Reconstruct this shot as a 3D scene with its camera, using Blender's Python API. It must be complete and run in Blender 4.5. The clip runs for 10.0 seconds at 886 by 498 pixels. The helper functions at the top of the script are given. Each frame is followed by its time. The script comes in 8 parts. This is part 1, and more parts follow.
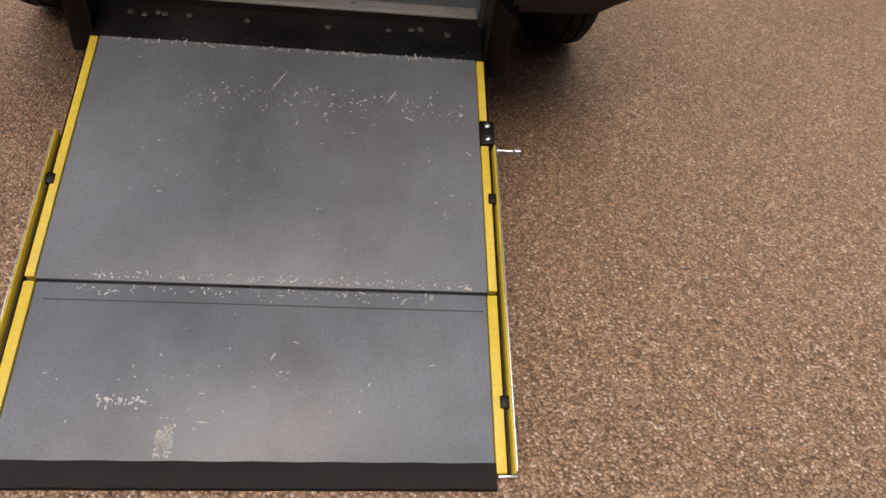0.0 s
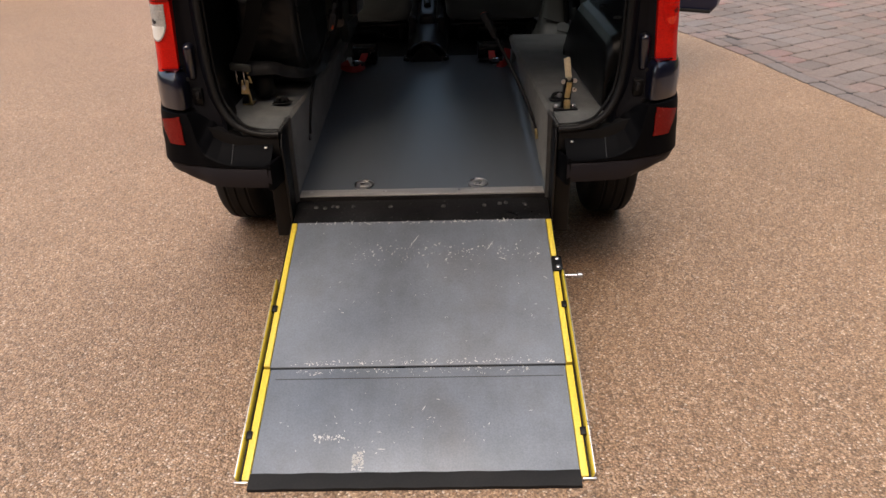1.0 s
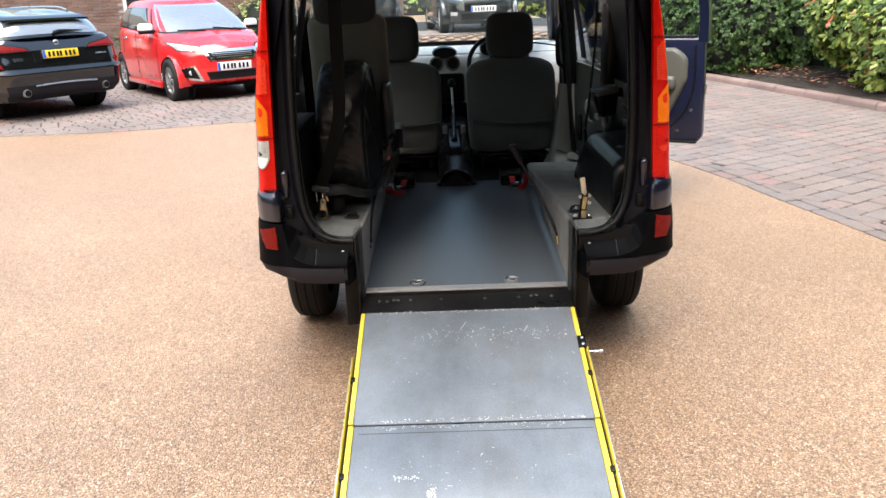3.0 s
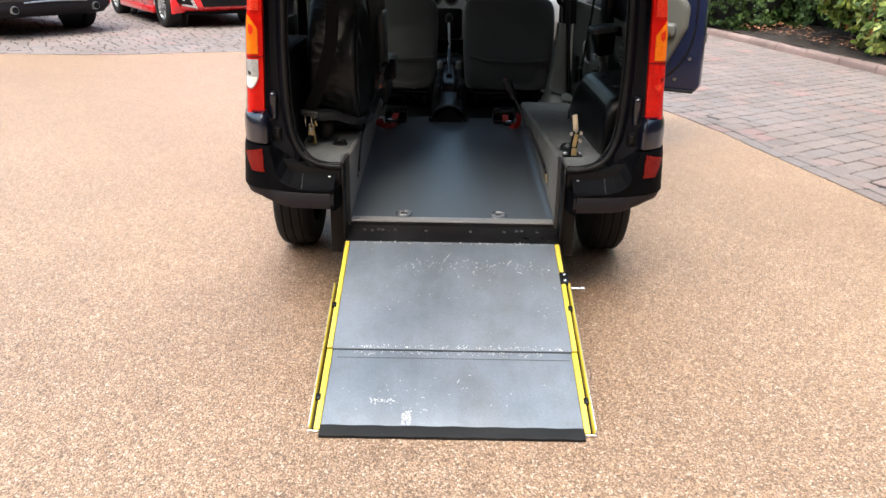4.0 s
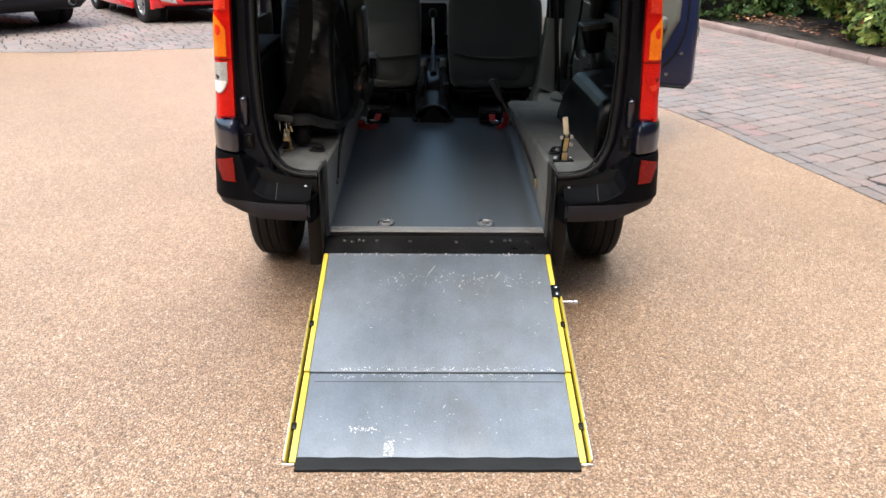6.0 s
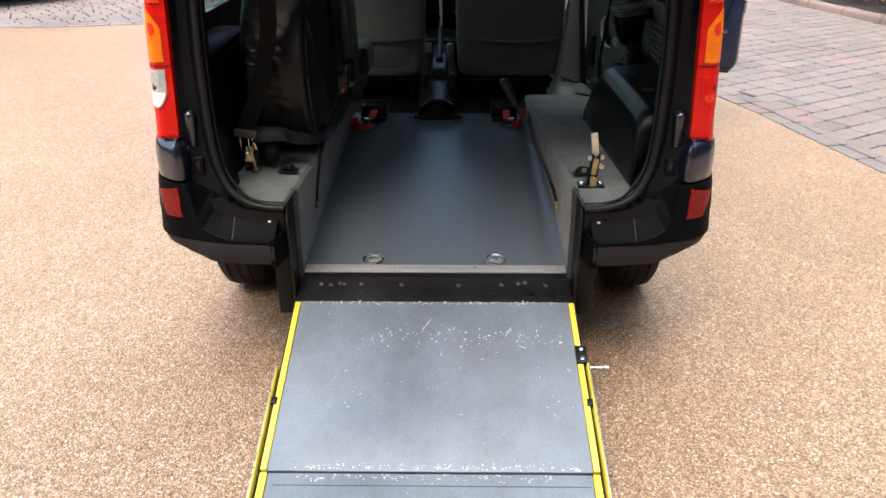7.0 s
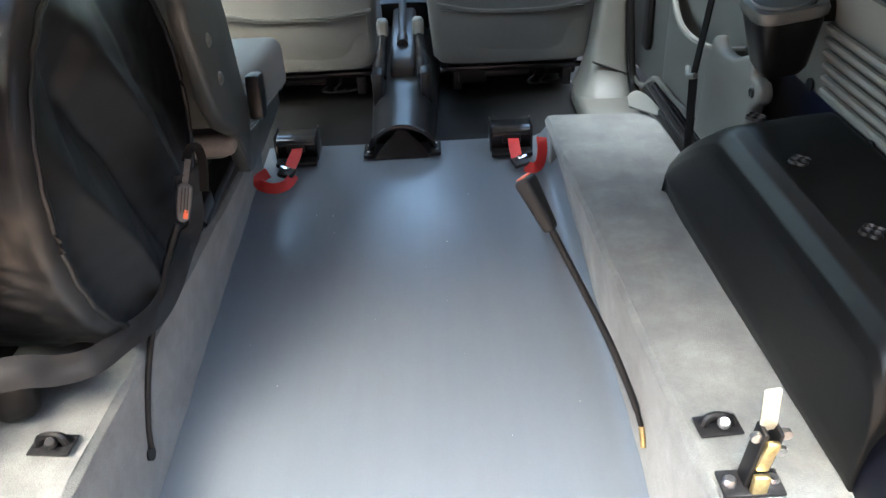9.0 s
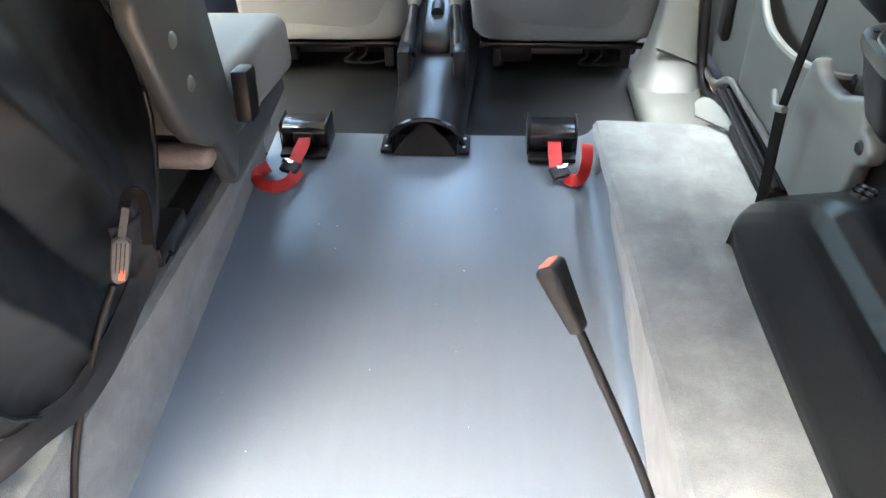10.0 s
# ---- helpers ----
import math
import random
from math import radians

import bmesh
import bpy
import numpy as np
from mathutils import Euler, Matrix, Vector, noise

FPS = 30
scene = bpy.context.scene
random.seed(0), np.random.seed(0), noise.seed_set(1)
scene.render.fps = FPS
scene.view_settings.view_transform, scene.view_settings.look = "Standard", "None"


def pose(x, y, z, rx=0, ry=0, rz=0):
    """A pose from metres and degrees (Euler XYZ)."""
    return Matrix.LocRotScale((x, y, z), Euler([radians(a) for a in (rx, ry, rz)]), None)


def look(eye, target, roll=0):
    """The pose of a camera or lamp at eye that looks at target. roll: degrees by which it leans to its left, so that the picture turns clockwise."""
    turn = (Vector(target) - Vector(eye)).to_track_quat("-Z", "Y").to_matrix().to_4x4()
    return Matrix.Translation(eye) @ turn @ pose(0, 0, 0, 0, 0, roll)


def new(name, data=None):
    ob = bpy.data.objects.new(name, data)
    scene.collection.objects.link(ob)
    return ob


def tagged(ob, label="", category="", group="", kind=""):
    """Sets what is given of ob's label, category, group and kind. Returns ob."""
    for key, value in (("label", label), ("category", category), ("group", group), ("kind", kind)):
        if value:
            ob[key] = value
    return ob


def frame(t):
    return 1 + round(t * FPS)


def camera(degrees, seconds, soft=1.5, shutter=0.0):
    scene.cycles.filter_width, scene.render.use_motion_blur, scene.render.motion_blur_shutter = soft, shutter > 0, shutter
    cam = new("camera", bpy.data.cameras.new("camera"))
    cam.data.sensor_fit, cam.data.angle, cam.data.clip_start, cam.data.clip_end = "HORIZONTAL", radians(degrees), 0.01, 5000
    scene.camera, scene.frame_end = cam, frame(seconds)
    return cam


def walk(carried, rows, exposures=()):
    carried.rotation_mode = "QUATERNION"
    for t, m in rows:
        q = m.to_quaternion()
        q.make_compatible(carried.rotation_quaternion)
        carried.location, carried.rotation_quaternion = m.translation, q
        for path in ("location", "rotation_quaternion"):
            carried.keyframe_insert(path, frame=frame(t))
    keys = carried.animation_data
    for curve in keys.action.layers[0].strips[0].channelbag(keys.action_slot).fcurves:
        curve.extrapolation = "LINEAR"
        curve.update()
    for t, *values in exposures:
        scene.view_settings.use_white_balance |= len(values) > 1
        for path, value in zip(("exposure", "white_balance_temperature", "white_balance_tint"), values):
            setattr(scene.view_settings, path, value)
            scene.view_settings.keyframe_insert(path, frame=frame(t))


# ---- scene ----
cam = camera(60.8, 10.0)
PATH = [
    (0, (0.153, -1.555, 1.099), (0.376, -0.129, -0.285), 8.4),
    (0.5, (0.129, -1.93, 1.217), (0.154, -0.36, -0.022), 2.6),
    (1, (0.103, -2.24, 1.316), (0.072, -0.481, 0.366), -1.5),
    (1.5, (0.115, -2.417, 1.368), (0.036, -0.602, 0.531), 0.8),
    (2, (0.069, -2.556, 1.379), (0.052, -0.704, 0.624), -0.4),
    (2.5, (-0.021, -2.688, 1.41), (0.001, -0.802, 0.744), -2.9),
    (2.7, (-0.051, -2.731, 1.418), (-0.069, -0.835, 0.781), -3.0),
    (3.8, (-0.046, -2.787, 1.357), (-0.031, -0.917, 0.65), 0.3),
    (4, (-0.038, -2.778, 1.348), (-0.036, -0.931, 0.581), 1.0),
    (4.5, (-0.035, -2.753, 1.36), (-0.004, -0.893, 0.625), 0.4),
    (5, (-0.03, -2.735, 1.364), (0.003, -0.87, 0.641), 1.0),
    (5.5, (-0.035, -2.712, 1.351), (0.002, -0.856, 0.606), 0.5),
    (5.7, (-0.036, -2.688, 1.347), (-0.001, -0.837, 0.589), 0.5),
    (6.8, (0.054, -2.17, 1.376), (0.044, -0.364, 0.517), 0.3),
    (7, (0.051, -2.029, 1.367), (0.027, -0.228, 0.496), -0.1),
    (7.5, (0.038, -1.64, 1.354), (0.059, 0.107, 0.38), -1.6),
    (8, (0.084, -1.252, 1.334), (0.076, 0.469, 0.316), -1.8),
    (8.5, (0.108, -0.91, 1.334), (0.063, 0.789, 0.28), -1.8),
    (9, (0.096, -0.578, 1.342), (0.085, 1.091, 0.24), -2.9),
    (9.5, (0.115, -0.335, 1.342), (0.031, 1.302, 0.196), -1.8),
    (10, (0.152, -0.243, 1.362), (0.022, 1.314, 0.112), -1.5),
]
# exposure follows the camera from the gravel into the dark cabin
EXPOSURES = [(0.0, 0.42, 6800, 17), (0.6, 0.7, 6700, 16), (1.2, 1.12, 6550, 14), (2.0, 1.8, 6150, 9), (3.0, 1.89, 6040, 8), (5.5, 1.78, 5880, 7), (7.0, 1.92, 5900, 7), (8.0, 2.5, 5900, 5), (8.5, 3.75, 5810, 7), (9.0, 4.7, 5800, 7), (9.5, 5.35, 5890, 8), (10.0, 5.68, 5950, 8)]
walk(cam, [(t, look(eye, target, roll)) for t, eye, target, roll in PATH], EXPOSURES)

# ---- light: a bright overcast sky ----
world = bpy.data.worlds.new("sky")
scene.world = world
world.use_nodes = True
wn = world.node_tree.nodes
sky = wn.new("ShaderNodeTexSky")
sky.sky_type = "NISHITA"
sky.sun_disc = False
sky.sun_elevation, sky.sun_rotation = radians(55), radians(200)
sky.dust_density, sky.air_density, sky.ozone_density = 6.0, 1.6, 0.4
wn["Background"].inputs["Strength"].default_value = 0.13
world.node_tree.links.new(sky.outputs[0], wn["Background"].inputs["Color"])
sun_data = bpy.data.lights.new("sun", "SUN")
sun_data.energy, sun_data.angle, sun_data.color = 1.4, radians(40), (1.0, 0.97, 0.92)
sun = new("sun", sun_data)
sun.matrix_world = look((0, 0, 0), (-0.02, 0.07, -1.0))


# ---- materials ----
def node_set(name):
    m = bpy.data.materials.new(name)
    m.use_nodes = True
    nt = m.node_tree
    return m, nt, nt.nodes["Principled BSDF"]


def coords(nt, scale=(1, 1, 1), world_space=False):
    mp = nt.nodes.new("ShaderNodeMapping")
    mp.inputs["Scale"].default_value = scale
    if world_space:
        src = nt.nodes.new("ShaderNodeNewGeometry").outputs["Position"]
    else:
        src = nt.nodes.new("ShaderNodeTexCoord").outputs["Object"]
    nt.links.new(src, mp.inputs["Vector"])
    return mp.outputs["Vector"]


def noise_tex(nt, vec, scale, detail=4.0, rough=0.55):
    n = nt.nodes.new("ShaderNodeTexNoise")
    n.inputs["Scale"].default_value, n.inputs["Detail"].default_value, n.inputs["Roughness"].default_value = scale, detail, rough
    nt.links.new(vec, n.inputs["Vector"])
    return n.outputs["Fac"]


def ramp(nt, fac, stops):
    r = nt.nodes.new("ShaderNodeValToRGB")
    el = r.color_ramp.elements
    while len(el) < len(stops):
        el.new(0.5)
    for e, (p, c) in zip(el, stops):
        e.position, e.color = p, (*c, 1) if len(c) == 3 else c
    nt.links.new(fac, r.inputs["Fac"])
    return r.outputs["Color"]


def mixc(nt, fac, a, b, mode="MIX"):
    m = nt.nodes.new("ShaderNodeMix")
    m.data_type, m.blend_type = "RGBA", mode
    for sock, v in ((m.inputs[0], fac), (m.inputs[6], a), (m.inputs[7], b)):
        if isinstance(v, bpy.types.NodeSocket):
            nt.links.new(v, sock)
        elif isinstance(v, (int, float)):
            sock.default_value = v
        else:
            sock.default_value = (*v, 1)
    return m.outputs[2]


def bump(nt, bs, height, strength, dist, normal=None):
    b = nt.nodes.new("ShaderNodeBump")
    b.inputs["Strength"].default_value, b.inputs["Distance"].default_value = strength, dist
    nt.links.new(height, b.inputs["Height"])
    if normal is not None:
        nt.links.new(normal, b.inputs["Normal"])
    nt.links.new(b.outputs[0], bs.inputs["Normal"])
    return b.outputs[0]


def grey(v):
    return (v, v, v)


def surf(name, c1, c2, scale=8.0, fine=150.0, rough=(0.4, 0.6), metal=0.0, bumps=0.2, dist=0.001, coat=0.0, spec=0.5, stretch=(1, 1, 1), fine_mix=0.25, sheen=0.0, per_object=0.0):
    """A general surface: broad blotches and fine grain in colour and gloss, with fine relief."""
    m, nt, bs = node_set(name)
    vec = coords(nt, stretch)
    big = noise_tex(nt, vec, scale, 5.0)
    small = noise_tex(nt, vec, fine, 3.0)
    col = ramp(nt, big, [(0.3, c1), (0.7, c2)])
    dark = ramp(nt, small, [(0.3, grey(1 - fine_mix)), (0.7, grey(1.0))])
    col = mixc(nt, 1.0, col, dark, "MULTIPLY")
    if per_object:
        info = nt.nodes.new("ShaderNodeObjectInfo")
        tint = ramp(nt, info.outputs["Random"], [(0.0, grey(1 - per_object)), (1.0, grey(1.0))])
        col = mixc(nt, 1.0, col, tint, "MULTIPLY")
    nt.links.new(col, bs.inputs["Base Color"])
    rr = ramp(nt, big, [(0.25, grey(rough[0])), (0.75, grey(rough[1]))])
    nt.links.new(rr, bs.inputs["Roughness"])
    bs.inputs["Metallic"].default_value = metal
    bs.inputs["Specular IOR Level"].default_value = spec
    bs.inputs["Coat Weight"].default_value = coat
    bs.inputs["Coat Roughness"].default_value = 0.06
    if sheen:
        bs.inputs["Sheen Weight"].default_value = sheen
    if bumps:
        bump(nt, bs, small, bumps, dist)
    return m


def glass_mat(name, tint=(0.9, 0.95, 0.93), rough=0.0):
    m, nt, bs = node_set(name)
    bs.inputs["Base Color"].default_value = (*tint, 1)
    bs.inputs["Transmission Weight"].default_value = 1.0
    bs.inputs["Roughness"].default_value = rough
    bs.inputs["IOR"].default_value = 1.03
    vec = coords(nt)
    bs.inputs["Specular IOR Level"].default_value = 1.0
    bs.inputs["Coat Weight"].default_value = 0.6
    bs.inputs["Coat Roughness"].default_value = 0.01
    return m


def gravel_mat():
    m, nt, bs = node_set("resin_bound_gravel")
    vec = coords(nt, world_space=True)
    def cells(scale, rnd=1.0):
        v = nt.nodes.new("ShaderNodeTexVoronoi")
        v.inputs["Scale"].default_value = scale
        v.inputs["Randomness"].default_value = rnd
        nt.links.new(vec, v.inputs["Vector"])
        return v
    a, b = cells(195.0), cells(95.0)
    sep = nt.nodes.new("ShaderNodeSeparateColor")
    nt.links.new(a.outputs["Color"], sep.inputs[0])
    # the last stops are pale stones and also stand for glints
    stones = ramp(nt, sep.outputs[0], [(0.0, (0.16, 0.097, 0.054)), (0.2, (0.262, 0.163, 0.094)), (0.5, (0.372, 0.246, 0.149)), (0.8, (0.440, 0.303, 0.195)), (0.93, (0.54, 0.405, 0.290)), (0.965, (0.60, 0.48, 0.37)), (1.0, (0.74, 0.66, 0.56))])
    sep2 = nt.nodes.new("ShaderNodeSeparateColor")
    nt.links.new(b.outputs["Color"], sep2.inputs[0])
    tone = ramp(nt, sep2.outputs[1], [(0.0, (0.75, 0.73, 0.72)), (1.0, (1.1, 1.08, 1.06))])
    col = mixc(nt, 1.0, stones, tone, "MULTIPLY")
    gap = ramp(nt, a.outputs["Distance"], [(0.38, grey(1.06)), (0.82, grey(0.52))])
    col = mixc(nt, 1.0, col, gap, "MULTIPLY")
    broad = ramp(nt, noise_tex(nt, vec, 0.9, 6.0, 0.6), [(0.3, (0.86, 0.84, 0.82)), (0.7, (1.08, 1.06, 1.04))])
    col = mixc(nt, 1.0, col, broad, "MULTIPLY")
    nt.links.new(col, bs.inputs["Base Color"])
    bs.inputs["Roughness"].default_value = 0.34
    bs.inputs["Specular IOR Level"].default_value = 0.5
    inv = nt.nodes.new("ShaderNodeMath")
    inv.operation = "SUBTRACT"
    inv.inputs[0].default_value = 1.0
    nt.links.new(a.outputs["Distance"], inv.inputs[1])
    bump(nt, bs, inv.outputs[0], 0.9, 0.004)
    return m


def brick_mat(name, stops, grain=60.0):
    m, nt, bs = node_set(name)
    vec = coords(nt, world_space=True)
    info = nt.nodes.new("ShaderNodeObjectInfo")
    isl = nt.nodes.new("ShaderNodeNewGeometry")
    add = nt.nodes.new("ShaderNodeMath")
    add.operation = "ADD"
    nt.links.new(info.outputs["Random"], add.inputs[0])
    nt.links.new(isl.outputs["Random Per Island"], add.inputs[1])
    fr = nt.nodes.new("ShaderNodeMath")
    fr.operation = "FRACT"
    nt.links.new(add.outputs[0], fr.inputs[0])
    col = ramp(nt, fr.outputs[0], stops)
    n = noise_tex(nt, vec, grain, 5.0, 0.65)
    col = mixc(nt, 1.0, col, ramp(nt, n, [(0.3, grey(0.72)), (0.7, grey(1.12))]), "MULTIPLY")
    st = noise_tex(nt, vec, 1.3, 5.0)
    col = mixc(nt, 1.0, col, ramp(nt, st, [(0.35, (0.84, 0.82, 0.8)), (0.65, (1.05, 1.05, 1.05))]), "MULTIPLY")
    nt.links.new(col, bs.inputs["Base Color"])
    bs.inputs["Roughness"].default_value = 0.72
    bump(nt, bs, n, 0.5, 0.002)
    return m


def ramp_mat():
    """Grey rubber-faced ramp: cloudy wear, rust-brown stain, white scrapes in two scuffed bands."""
    m, nt, bs = node_set("ramp_rubber")
    vec = coords(nt)
    big = noise_tex(nt, vec, 3.5, 6.0, 0.6)
    col = ramp(nt, big, [(0.3, (0.128, 0.148, 0.173)), (0.7, (0.188, 0.211, 0.240))])
    brown = ramp(nt, noise_tex(nt, vec, 2.2, 4.0), [(0.55, grey(0.0)), (0.75, grey(0.45))])
    col = mixc(nt, brown, col, (0.135, 0.122, 0.108))
    fine = noise_tex(nt, vec, 220.0, 3.0)
    col = mixc(nt, 1.0, col, ramp(nt, fine, [(0.3, grey(0.85)), (0.7, grey(1.08))]), "MULTIPLY")
    runs = noise_tex(nt, coords(nt, (26, 2.2, 1)), 1.0, 5.0, 0.65)
    col = mixc(nt, 1.0, col, ramp(nt, runs, [(0.32, (0.965, 0.96, 0.95)), (0.52, grey(1.0)), (0.75, (1.02, 1.022, 1.025))]), "MULTIPLY")
    blots = noise_tex(nt, coords(nt, (5, 4, 1)), 1.6, 6.0, 0.7)
    col = mixc(nt, 1.0, col, ramp(nt, blots, [(0.3, (0.84, 0.83, 0.81)), (0.5, grey(1.0)), (0.72, (1.08, 1.09, 1.1))]), "MULTIPLY")
    lines = noise_tex(nt, coords(nt, (60, 3, 1)), 1.0, 4.0, 0.7)
    col = mixc(nt, ramp(nt, lines, [(0.66, grey(0.0)), (0.80, grey(0.07))]), col, (0.3, 0.31, 0.32))
    nt.links.new(col, bs.inputs["Base Color"])
    nt.links.new(ramp(nt, big, [(0.3, grey(0.30)), (0.7, grey(0.42))]), bs.inputs["Roughness"])
    bs.inputs["Specular IOR Level"].default_value = 0.42
    bump(nt, bs, fine, 0.25, 0.001)
    return m


def leaf_mat(name, stops, gloss=0.5):
    m, nt, bs = node_set(name)
    g = nt.nodes.new("ShaderNodeNewGeometry")
    col = ramp(nt, g.outputs["Random Per Island"], stops)
    nt.links.new(col, bs.inputs["Base Color"])
    bs.inputs["Roughness"].default_value = 0.38
    bs.inputs["Specular IOR Level"].default_value = gloss
    bs.inputs["Transmission Weight"].default_value = 0.0
    return m


